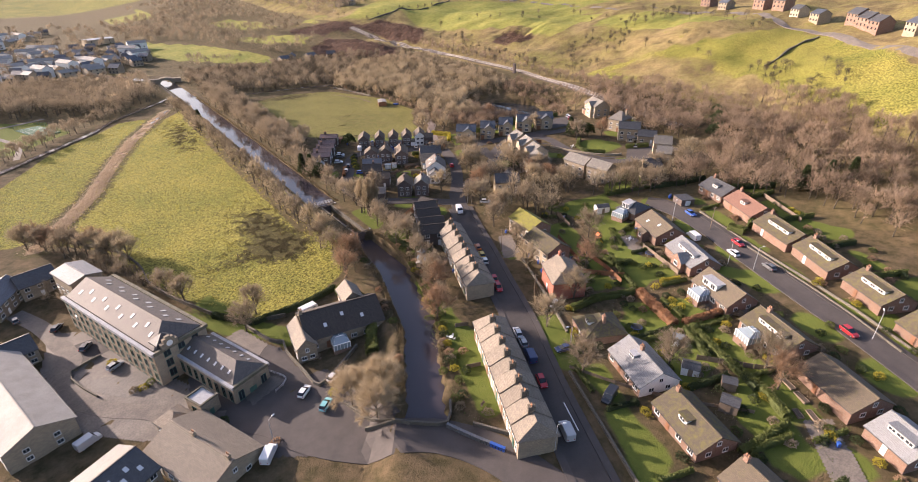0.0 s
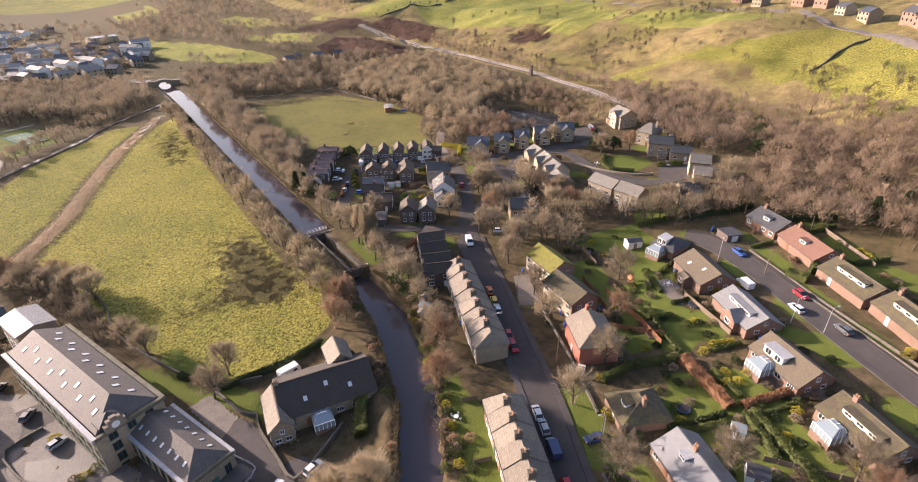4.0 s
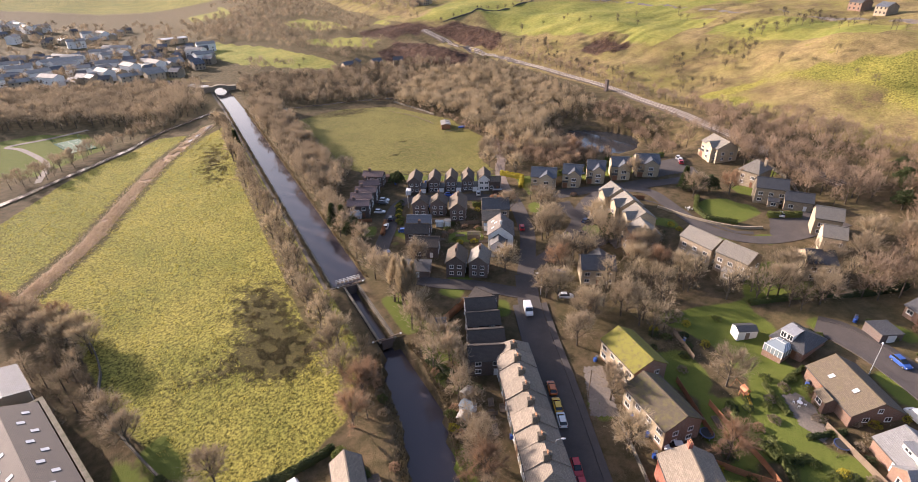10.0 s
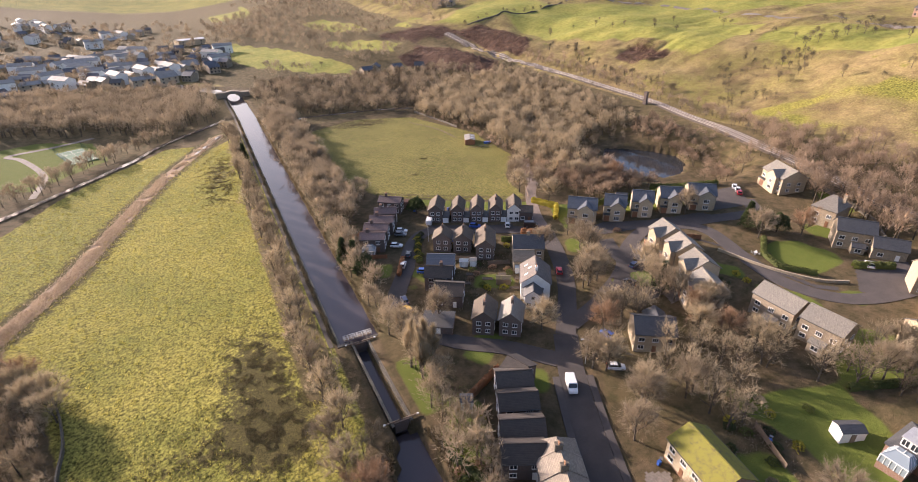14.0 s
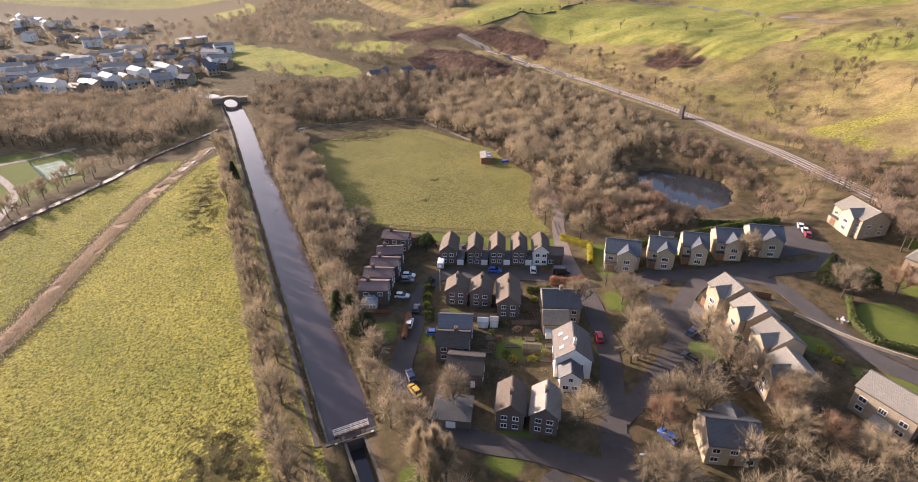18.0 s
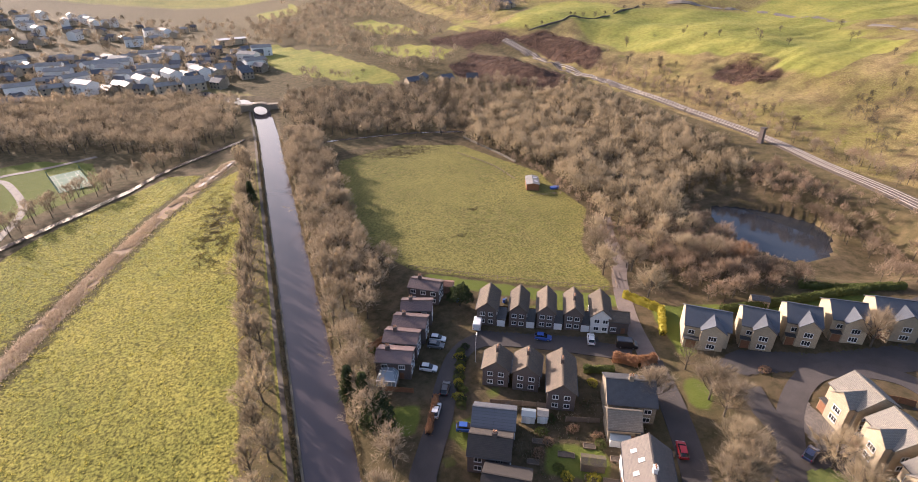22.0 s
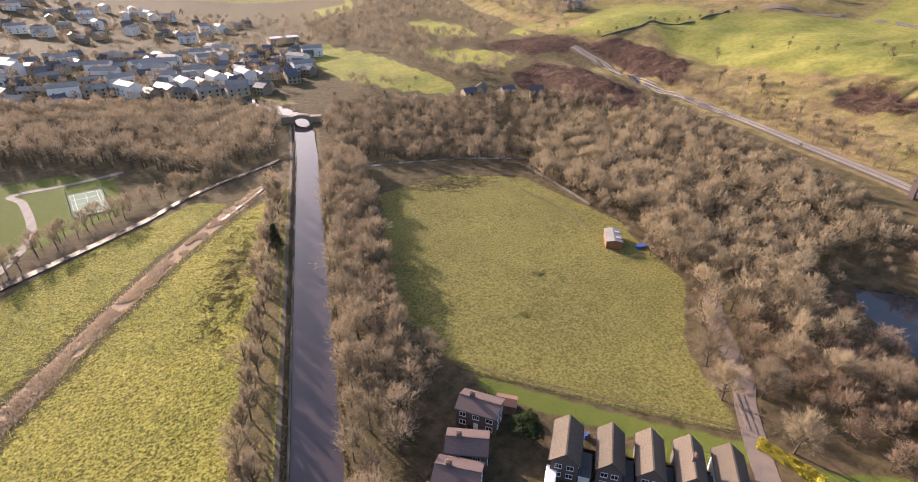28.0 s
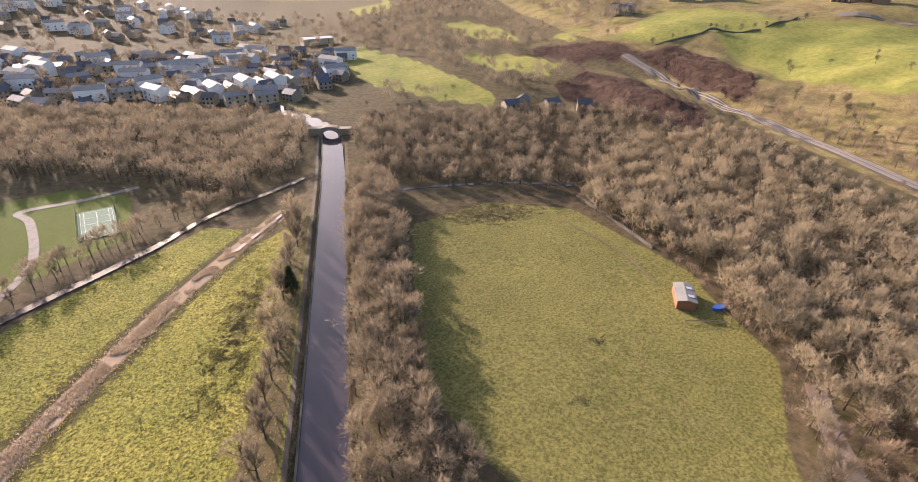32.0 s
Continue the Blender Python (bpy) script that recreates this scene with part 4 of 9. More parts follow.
def roof_faces(L, W, eh, rh, over=0.35, gov=0.25, hip=0, th=0.18):
    """Two slopes with thickness; hip bit 1: the low end, bit 2: the high end."""
    x0, x1 = -L / 2 - gov, L / 2 + gov
    yw = W / 2 + over
    k = (rh - eh) / (W / 2)
    ze = eh - over * k
    h0 = min(L * 0.42, W / 2 * 0.9) if hip & 1 else 0
    h1 = min(L * 0.42, W / 2 * 0.9) if hip & 2 else 0
    out = []
    r0, r1 = (x0 + h0, 0, rh), (x1 - h1, 0, rh)
    for s in (-1, 1):
        q = [(x0, s * yw, ze), (x1, s * yw, ze), r1, r0]
        out.append(q if s < 0 else q[::-1])
    if h0:
        out.append([(x0, yw, ze), (x0, -yw, ze), r0])
    if h1:
        out.append([(x1, -yw, ze), (x1, yw, ze), r1])
    up = [[(p[0], p[1], p[2] + th) for p in f] for f in out]
    dn = [f[::-1] for f in out]
    rim = []
    edge = [(x0, -yw, ze), (x1, -yw, ze)] + ([] if h1 else [r1]) + [(x1, yw, ze), (x0, yw, ze)] + ([] if h0 else [r0])
    for a, b in zip(edge, edge[1:] + edge[:1]):
        rim.append([a, b, (b[0], b[1], b[2] + th), (a[0], a[1], a[2] + th)])
    return up + dn + rim


def body_faces(L, W, eh, rh, hip=0, deep=2.5):
    a, b = L / 2, W / 2
    fs = [[(-a, -b, -deep), (a, -b, -deep), (a, -b, eh), (-a, -b, eh)], [(a, b, -deep), (-a, b, -deep), (-a, b, eh), (a, b, eh)]]
    fs.append([(a, -b, -deep), (a, b, -deep), (a, b, eh)] + ([] if hip & 2 else [(a, 0, rh)]) + [(a, -b, eh)])
    fs.append([(-a, b, -deep), (-a, -b, -deep), (-a, -b, eh)] + ([] if hip & 1 else [(-a, 0, rh)]) + [(-a, b, eh)])
    return fs


def gutter(parent, L, y, z):
    def make():
        return faces_mesh("gutter", box(-L / 2, L / 2, -0.07, 0.07, -0.06, 0.06), SLATE)
    part("gutter", cached(("gut", round(L, 1)), make), parent, pose(0, y, z))


def rooflight(parent, x, side, W, eh, rh, f, w=0.8, h=1.1):
    """A pane in the slope on that side, f of the way up."""
    k = math.atan2(rh - eh, W / 2)
    y, z = side * W / 2 * (1 - f), eh + (rh - eh) * f + 0.2

    def make():
        return faces_mesh("rooflight", box(-w / 2 - 0.07, w / 2 + 0.07, -h / 2 - 0.07, h / 2 + 0.07, -0.05, 0.05), SLATE), faces_mesh("pane", box(-w / 2, w / 2, -h / 2, h / 2, 0.05, 0.07), LAMPGLASS)
    f0, p0 = cached(("rl", w, h), make)
    ob = part("rooflight", f0, parent, pose(x, y, z, -math.degrees(k) * side, 0, 0))
    part("pane", p0, ob)


def dormer_box(parent, x, side, W, eh, rh, w, h, f, roof, cheek, windows, flat=True):
    """A dormer that stands out of the slope on that side: cheeks and front, roof, windows."""
    yf = side * W / 2 * (1 - f)
    z0 = eh + (rh - eh) * f
    zt = min(z0 + h, rh + 0.15)
    back = side * max(0.0, W / 2 * (1 - (zt - eh) / (rh - eh)))
    y0, y1 = sorted((yf, back - side * 0.3))
    ob = part("dormer", faces_mesh("dormer", box(x - w / 2, x + w / 2, y0, y1, z0 - 0.5, zt), cheek), parent)
    yr0, yr1 = sorted((yf + side * 0.25, back - side * 0.5))
    part("dormer_roof", faces_mesh("dormer_roof", box(x - w / 2 - 0.2, x + w / 2 + 0.2, yr0, yr1, zt, zt + 0.15), roof), ob)
    turn = 0 if side < 0 else 180
    for k in range(windows):
        window(ob, x - w / 2 + w * (k + 0.5) / windows, yf + side * 0.01, z0 + 0.25, turn, min(1.4, w / windows - 0.35), max(0.4, zt - z0 - 0.5), 1)


def conservatory(parent, x, y, side, w=4.2, d=3.4):
    turn = 0 if side < 0 else 180
    ob = part("conservatory", faces_mesh("conservatory", box(-w / 2, w / 2, -d, 0, -1.5, 0.5), BRICK), parent, pose(x, y, 0, 0, 0, turn), "white-framed glazed conservatory")
    part("glazing", faces_mesh("glazing", box(-w / 2 + 0.05, w / 2 - 0.05, -d + 0.05, 0, 0.5, 2.2) + [[(-w / 2, -d, 2.2), (w / 2, -d, 2.2), (w / 4, -d * 0.35, 3.1), (-w / 4, -d * 0.35, 3.1)],
         [(w / 2, -d, 2.2), (w / 2, 0, 2.2), (w / 4, 0, 3.1), (w / 4, -d * 0.35, 3.1)], [(-w / 2, 0, 2.2), (-w / 2, -d, 2.2), (-w / 4, -d * 0.35, 3.1), (-w / 4, 0, 3.1)], [(-w / 4, -d * 0.35, 3.1), (w / 4, -d * 0.35, 3.1), (w / 4, 0, 3.1), (-w / 4, 0, 3.1)]], CONSGLASS), ob)
    fs = []
    for k in range(6):
        xx = -w / 2 + w * k / 5
        fs += box(xx - 0.05, xx + 0.05, -d - 0.03, -d + 0.09, 0.5, 2.25)
    for k in range(4):
        yy = -d + d * k / 3
        fs += box(-w / 2 - 0.03, -w / 2 + 0.09, yy - 0.05, yy + 0.05, 0.5, 2.25) + box(w / 2 - 0.09, w / 2 + 0.03, yy - 0.05, yy + 0.05, 0.5, 2.25)
    fs += box(-w / 2 - 0.06, w / 2 + 0.06, -d - 0.06, -d + 0.1, 2.15, 2.3) + box(-w / 4, w / 4, -d * 0.35 - 0.06, -d * 0.35 + 0.06, 3.05, 3.2) + box(-0.06, 0.06, -d * 0.35, 0, 3.05, 3.2)
    for s in (-1, 1):
        for k in range(4):
            x0, x1, y0, y1 = s * w / 2, s * w / 4, -d + d * k / 3, -d * 0.35 + d * 0.35 * k / 3
            fs += [[(x0, y0 - 0.05, 2.27), (x0, y0 + 0.05, 2.27), (x1, y1 + 0.05, 3.17), (x1, y1 - 0.05, 3.17)]]
    part("frame", faces_mesh("frame", fs, UPVC), ob)


def dwelling(name, cat, x, y, ang, L, W, eh, rh, label, wall=None, roof=None, gable=None, storeys=1, hip=0, chim=(), dormer=0, longdormer=0, boxdormer=0,
             conserv=0, porch=0, cross=0, skyl=0, vent=0, win=0, group="", frame=None, facing=None):
    """A pitched house: its ridge along x, walls, roof, gutters, windows, doors and what is given besides."""
    z = min(z_at(x, y), z_at(x + 2, y), z_at(x - 2, y), z_at(x, y - 3)) + 0.1
    h = thing(name, x, y, z, ang, label, cat, group)
    part("wall", faces_mesh("wall", body_faces(L, W, eh, rh, hip), wall), h)
    if gable:
        for s in (-1, 1):
            q = [(s * (L / 2 + 0.03), -W / 2, -1), (s * (L / 2 + 0.03), W / 2, -1), (s * (L / 2 + 0.03), W / 2, eh), (s * (L / 2 + 0.03), 0, rh), (s * (L / 2 + 0.03), -W / 2, eh)]
            part("gable", faces_mesh("gable", [q if s > 0 else q[::-1]], gable), h, None, "white rendered gable end")
    part("roof", faces_mesh("roof", roof_faces(L, W, eh, rh, hip=hip), roof), h)
    if facing:
        part("facing", faces_mesh("facing", box(-L / 2 + 0.05, L / 2 - 0.05, -W / 2 - 0.02, -W / 2, 0.2, eh - 0.1), facing), h, None, "cream rendered front")
    k = (rh - eh) / (W / 2)
    hl = min(L * 0.42, W / 2 * 0.9)
    part("ridge", faces_mesh("ridge", box(-L / 2 - 0.25 + (hl if hip & 1 else 0), L / 2 + 0.25 - (hl if hip & 2 else 0), -0.14, 0.14, rh + 0.1, rh + 0.27), TILE if roof in (MOSS, TILE) else roof), h)
    for s in (-1, 1):
        gutter(h, L + 0.4, s * (W / 2 + 0.42), eh - 0.35 * k + 0.05)
    n = max(2, round(L / 3.2))
    ca, sa = math.cos(radians(ang)), math.sin(radians(ang))
    for s in (-1, 1):
        turn = 0 if s < 0 else 180
        for st in range(storeys):
            for i in range(n):
                xx = -L / 2 + L * (i + 0.5) / n
                zz = 0.75 + 2.15 * st
                if st == 0 and i == (1 if s < 0 else 0):
                    door(h, xx, s * (W / 2 + 0.01), 0.0, turn, material=UPVC if (int(x) % 2) else WOODDOOR)
                elif s * ca < 0.4 and not (cross == s and st < 2 and i == n // 2):
                    window(h, xx, s * (W / 2 + 0.005), zz, turn, 1.25 if n < 4 else 1.4, 1.0, 1 + i % 2, frame)
    for s in (-1, 1):
        if (hip & 1 and s < 0) or (hip & 2 and s > 0) or s * sa > 0.4:
            continue
        turn = 90 * s
        for st in range(storeys + (0 if storeys > 1 else 1)):
            zz = 0.8 + 2.15 * st
            cols = 2 if st < storeys else 1
            for i in range(cols):
                yy = (i - (cols - 1) / 2) * W * 0.42
                if zz + 1.0 < rh - abs(yy) * k - 0.3:
                    window(h, s * (L / 2 + (0.04 if gable else 0.005)), yy, zz, turn, 1.1 if st < storeys else 0.8, 0.95, 1, frame)
    for c in chim:
        chimney(h, c * L, 0.0, rh - 0.2, 1.3, 0.9, 0.65, 2, wall)
    white = WHITE
    if dormer:
        dormer_box(h, 0.0, dormer, W, eh, rh, 2.3, 1.15, 0.34, roof, white, 1)
    if longdormer:
        dormer_box(h, 0.3, longdormer, W, eh, rh, L * 0.58, 1.15, 0.42, roof, white, 3)
    if boxdormer:
        dormer_box(h, -L * 0.12, boxdormer, W, eh, rh, L * 0.38, 1.8, 0.2, LEAD, white, 2)
    if vent:
        dormer_box(h, -L * 0.1, -1, W, eh, rh, 1.7, 1.0, 0.5, LEAD, LEAD, 1)
    if conserv:
        if conserv == 2:
            conservatory(h, L / 2 - 2.4, -W / 2, -1, 3.4, 3.0)
        else:
            conservatory(h, -L * 0.12, conserv * W / 2, conserv)
    if porch:
        p = part("porch", faces_mesh("porch", body_faces(3.2, 2.4, 1.9, 2.7), wall), h, pose(L * 0.1, porch * (W / 2 + 1.2), 0))
        part("porch_roof", faces_mesh("porch_roof", roof_faces(3.2, 2.4, 1.9, 2.7, 0.2, 0.15), roof), p)
        window(p, 0, porch * 1.21, 0.5, 0 if porch < 0 else 180, 1.4, 1.0, 1)
    if cross:
        w = min(5.0, L * 0.62)
        d = W / 2 + 1.4
        zc = eh + (rh - eh) * 0.75
        p = part("cross_gable", faces_mesh("cross_gable", body_faces(d, w, eh, zc), wall), h, pose(L * 0.12, cross * d / 2, 0, 0, 0, 90 * cross))
        part("gable_roof", faces_mesh("gable_roof", roof_faces(d, w, eh, zc, 0.25, 0.2), roof), p)
        if storeys > 1:
            x0, x1 = -L / 2 + 0.2, L * 0.12 - w / 2
            if x1 - x0 > 1.0:
                q = part("lean_to", faces_mesh("lean_to", box(x0, x1, *sorted((cross * W / 2, cross * (W / 2 + 1.1))), -1.0, 2.1), wall), h)
                part("lean_to_roof", faces_mesh("lean_to_roof", box(x0 - 0.15, x1 + 0.1, *sorted((cross * W / 2, cross * (W / 2 + 1.35))), 2.1, 2.28), SLATE), q)
                door(q, (x0 + x1) / 2, cross * (W / 2 + 1.11), 0, 0 if cross < 0 else 180, min(1.9, x1 - x0 - 0.4), 1.75, WOODDOOR, "garage_door")
        for st in range(storeys):
            window(p, d / 2 + 0.005, 0, 0.7 + 2.15 * st, 90, 1.6, 1.1, 2)
    for i in range(skyl):
        rooflight(h, -L * 0.36 + L * 0.72 * (i + 0.5) / skyl, 1 if skyl > 3 else -1, W, eh, rh, 0.35 + 0.25 * (i % 2))
    return h


ROOFWORD = {}
for m_, w_ in ((MOSS, "mossy tiled"), (TILE, "brown tiled"), (SILVER, "silvery slate"), (SLATE, "dark slate"), (BLUESLATE, "blue-grey slate"), (GREYSLATE, "grey slate"), (STONESLATE, "stone slate"),
               (REDTILE, "red tiled"), (BROWN, "brown tiled"), (PLUM, "plum tiled"), (DARK, "dark tiled"), (PANEL, "dark panelled"), (BRIGHTMOSS, "moss-covered tiled"), (MILLSLATE, "brown-grey slate"), (GLARESHEET, "shining metal"), (SHEET, "pale sheet")):
    ROOFWORD[m_.name] = w_
WALLWORD = {STONE.name: "buff stone", CREAM.name: "pale cream stone", BRICK.name: "brown brick", REDBRICK.name: "red brick", DARKBRICK.name: "dark brick", WHITE.name: "white rendered"}


def words(noun, k):
    extra = " with long white dormer" if k.get("longdormer") else " with box dormer" if k.get("boxdormer") else " with small dormer" if k.get("dormer") else " with cross gable" if k.get("cross") else ""
    return f"{WALLWORD[k['wall'].name]} {noun} under {ROOFWORD[k['roof'].name]} roof{extra}"


def bungalow(x, y, ang, L, W, eh, rh, **k):
    return dwelling("bungalow", "bungalow", x, y, ang, L, W, eh, rh, words("bungalow", k), group="bungalows along the street", **k)


def house(x, y, ang, L, W, eh, rh, **k):
    y, W, eh, rh = y - 0.6, W * 0.87, eh + 0.55, rh + 0.4
    return dwelling("house", "house", x, y, ang, L, W, eh, rh, words("detached house", k), **k)


def town_house(x, y, ang, L, W, eh, rh, **k):
    y, W, eh, rh = y - 0.6, W * 0.87, eh + 0.55, rh + 0.4
    return dwelling("town_house", "house", x, y, ang, L, W, eh, rh, words("town house", k), group="town houses round the close", **k)


def converted_barn(x, y, ang, L, W, eh, rh, **k):
    return dwelling("converted_barn", "house", x, y, ang, L, W, eh, rh, words("converted barn", k), **k)


def warehouse(x, y, ang, L, W, eh, rh, **k):
    return dwelling("warehouse", "building", x, y, ang, L, W, eh, rh, words("warehouse", k), **k)


def lodge(x, y, ang, L, W, eh, rh, **k):
    return dwelling("lodge", "house", x, y, ang, L, W, eh, rh, words("old lodge", k), **k)


def cottage(x, y, ang, L, W, eh, rh, **k):
    return dwelling("cottage", "house", x, y, ang, L, W, eh, rh, words("cottage", k), **k)


def terrace(x, y, ang, L, W, eh, rh, homes=9):
    """A stone terrace: roofs that step a little from home to home, raised coping, chimney, door and windows to each."""
    z = z_at(x, y) + 0.1
    h = thing("terrace", x, y, z, ang, "long stone terrace of cottages under a stone slate roof", "terrace", "terraces along the road")
    full = L + 8
    step = full / homes
    for i in range(homes):
        x0 = -full / 2 + step * i
        up = (0.0, 0.22, 0.1, 0.3, 0.05, 0.25, 0.0, 0.18, 0.0)[i % 9]
        hip = (1 if i == 0 else 0) | (2 if i == homes - 1 else 0)
        part("wall", faces_mesh("wall", body_faces(step, W, eh + up, rh + up, hip), STONE), h, pose(x0 + step / 2, 0, 0))
        part("roof", faces_mesh("roof", roof_faces(step, W, eh + up, rh + up, gov=0.25 if hip else 0.0, hip=hip), STONESLATE), h, pose(x0 + step / 2, 0, 0))
        if i:
            chimney(h, x0, -0.3, rh - 0.2, 1.6, 0.75, 1.4, 3, DRYSTONE)
            k = (rh - eh) / (W / 2)
            fs = []
            for s in (-1, 1):
                a, b = (s * (W / 2 + 0.3), eh - 0.3 * k + 0.15), (0.0, rh + 0.32)
                for q in ([(-0.16, a[0], a[1] + 0.3), (0.16, a[0], a[1] + 0.3), (0.16, b[0], b[1] + 0.2), (-0.16, b[0], b[1] + 0.2)], [(-0.16, a[0], a[1] - 0.2), (-0.16, a[0], a[1] + 0.3), (-0.16, b[0], b[1] + 0.2), (-0.16, b[0], b[1] - 0.2)], [(0.16, a[0], a[1] - 0.2), (0.16, a[0], a[1] + 0.3), (0.16, b[0], b[1] + 0.2), (0.16, b[0], b[1] - 0.2)]):
                    fs.append(q)
            part("coping", cached(("tcoping", W), lambda: faces_mesh("coping", fs, STONESLATE)), h, pose(x0, 0, 0))
        for s in (-1, 1):
            turn = 0 if s < 0 else 180
            door(h, x0 + step * 0.25, s * (W / 2 + 0.01), 0, turn, material=(WOODDOOR, UPVC, GREENFRAME)[i % 3])
            window(h, x0 + step * 0.68, s * (W / 2 + 0.005), 0.75, turn, 1.0, 1.1, 1)
            for f in (0.25, 0.7):
                window(h, x0 + step * f, s * (W / 2 + 0.005), 2.75, turn, 0.85, 1.05, 0)
    for s in (-1, 1):
        gutter(h, full + 0.4, s * (W / 2 + 0.42), eh - 0.2)
    return h


# ---- the houses, group by group ----
bungalow(21.9, -112.9, -117.3, 8.6, 10.0, 2.4, 5.2, wall=BRICK, roof=MOSS, hip=3, dormer=-1, chim=[0.2])
bungalow(18.3, -128.2, -111.6, 12.9, 9.5, 2.4, 5.4, wall=BRICK, gable=WHITE, roof=SILVER, vent=1, chim=[-0.1], win=2)
bungalow(12.3, -144.2, -109.7, 13.2, 9.0, 2.4, 5.0, wall=BRICK, roof=MOSS, dormer=-1, chim=[-0.42])
bungalow(40.5, -158.5, -114.2, 13.0, 9.5, 2.4, 5.0, wall=BRICK, roof=TILE, chim=[])
bungalow(35.4, -170.7, -114.6, 8.2, 9.0, 2.4, 5.0, wall=BRICK, roof=SILVER, longdormer=-1)
bungalow(8.0, -158.4, -103.7, 7.1, 9.0, 2.4, 5.0, wall=BRICK, roof=TILE, chim=[-0.4])
bungalow(46.8, -142.7, -113.1, 12.7, 9.5, 2.4, 5.2, wall=BRICK, roof=MOSS, longdormer=-1, chim=[-0.3], conserv=-1)
bungalow(53.9, -126.0, -110.4, 13.0, 9.0, 2.4, 5.4, wall=BRICK, roof=TILE, boxdormer=-1, conserv=-1)
bungalow(63.9, -110.9, -117.5, 13.6, 9.0, 2.4, 5.0, wall=BRICK, roof=SILVER, longdormer=-1, cross=-1)
bungalow(72.4, -94.4, -117.0, 13.4, 10.0, 2.5, 5.3, wall=BRICK, roof=TILE, skyl=2, porch=-1)
bungalow(78.9, -79.3, -87.1, 7.3, 9.0, 2.4, 4.7, wall=BRICK, roof=SLATE, hip=3, boxdormer=-1, conserv=-1)
bungalow(108.1, -93.6, -110.5, 11.4, 9.0, 2.4, 5.0, wall=BRICK, roof=SLATE, dormer=-1, chim=[-0.35])
bungalow(100.9, -107.5, -119.9, 14.8, 9.0, 2.4, 5.0, wall=BRICK, roof=REDTILE, dormer=-1, chim=[-0.4])
bungalow(91.1, -122.6, -118.6, 14.9, 9.0, 2.4, 5.0, wall=BRICK, roof=MOSS, longdormer=-1, chim=[-0.42])
bungalow(83.9, -136.8, -122.7, 14.1, 9.0, 2.4, 5.0, wall=BRICK, roof=MOSS, longdormer=-1, chim=[-0.4])
bungalow(76.5, -151.4, -121.1, 11.9, 9.0, 2.4, 5.0, wall=BRICK, roof=MOSS, longdormer=-1, chim=[-0.4])
bungalow(68.3, -164.4, -118.7, 9.2, 9.0, 2.4, 5.0, wall=BRICK, roof=MOSS, chim=[])
house(44.8, -63.1, -98.3, 12.0, 9.5, 4.4, 6.9, wall=BRICK, roof=BRIGHTMOSS, storeys=2, chim=[], facing=CREAM)
house(38.8, -76.9, -98.4, 12.5, 9.5, 4.4, 6.9, wall=BRICK, roof=MOSS, storeys=2, chim=[], facing=CREAM)
house(29.9, -92.6, -119.2, 11.0, 10.5, 4.5, 7.3, wall=REDBRICK, roof=STONESLATE, storeys=2, hip=2, chim=[-0.45])
house(25.2, -29.1, -21.2, 7.5, 6.3, 4.0, 5.8, wall=DARKBRICK, roof=DARK, storeys=2, chim=[])
house(22.7, -34.8, -21.8, 7.9, 6.3, 4.0, 5.8, wall=DARKBRICK, roof=DARK, storeys=2, chim=[])
house(19.8, -41.0, -22.6, 8.4, 6.3, 4.0, 5.8, wall=DARKBRICK, roof=DARK, storeys=2, chim=[])
house(17.0, -45.9, -25.0, 8.0, 6.3, 4.0, 5.8, wall=DARKBRICK, roof=DARK, storeys=2, chim=[])
house(27.8, -26.8, -67.7, 5.3, 7.0, 3.9, 5.6, wall=DARKBRICK, roof=DARK, storeys=2, chim=[])
town_house(46.0, 58.2, -120.0, 9.0, 5.6, 4.2, 6.4, wall=DARKBRICK, roof=BROWN, storeys=2, chim=[])
town_house(52.8, 54.4, -120.0, 9.0, 4.9, 4.2, 6.4, wall=DARKBRICK, roof=BROWN, storeys=2, chim=[])
town_house(58.9, 51.3, -120.0, 9.0, 4.9, 4.2, 6.4, wall=DARKBRICK, roof=BROWN, storeys=2, chim=[])
town_house(64.7, 48.0, -120.0, 9.0, 4.9, 4.2, 6.4, wall=DARKBRICK, roof=BROWN, storeys=2, chim=[0.1])
town_house(70.0, 44.2, -120.0, 9.0, 5.4, 4.2, 6.4, wall=WHITE, roof=BROWN, storeys=2, chim=[])
town_house(18.3, 46.7, -26.4, 7.8, 6.0, 4.1, 5.35, wall=DARKBRICK, roof=PLUM, storeys=2, chim=[-0.2], conserv=-1)
town_house(21.5, 52.5, -28.5, 7.8, 6.0, 4.1, 5.35, wall=DARKBRICK, roof=PLUM, storeys=2, chim=[-0.2])
town_house(25.0, 57.4, -28.1, 7.9, 6.0, 4.1, 5.35, wall=DARKBRICK, roof=PLUM, storeys=2, chim=[-0.2])
town_house(28.3, 63.2, -20.6, 7.6, 6.0, 4.1, 5.35, wall=DARKBRICK, roof=PLUM, storeys=2, chim=[-0.2])
town_house(33.3, 71.5, -35.5, 8.3, 6.0, 4.1, 5.35, wall=DARKBRICK, roof=PLUM, storeys=2, chim=[-0.2])
town_house(38.5, 36.4, -120.1, 5.8, 6.4, 4.1, 6.4, wall=DARKBRICK, roof=BROWN, storeys=2, chim=[-0.1])
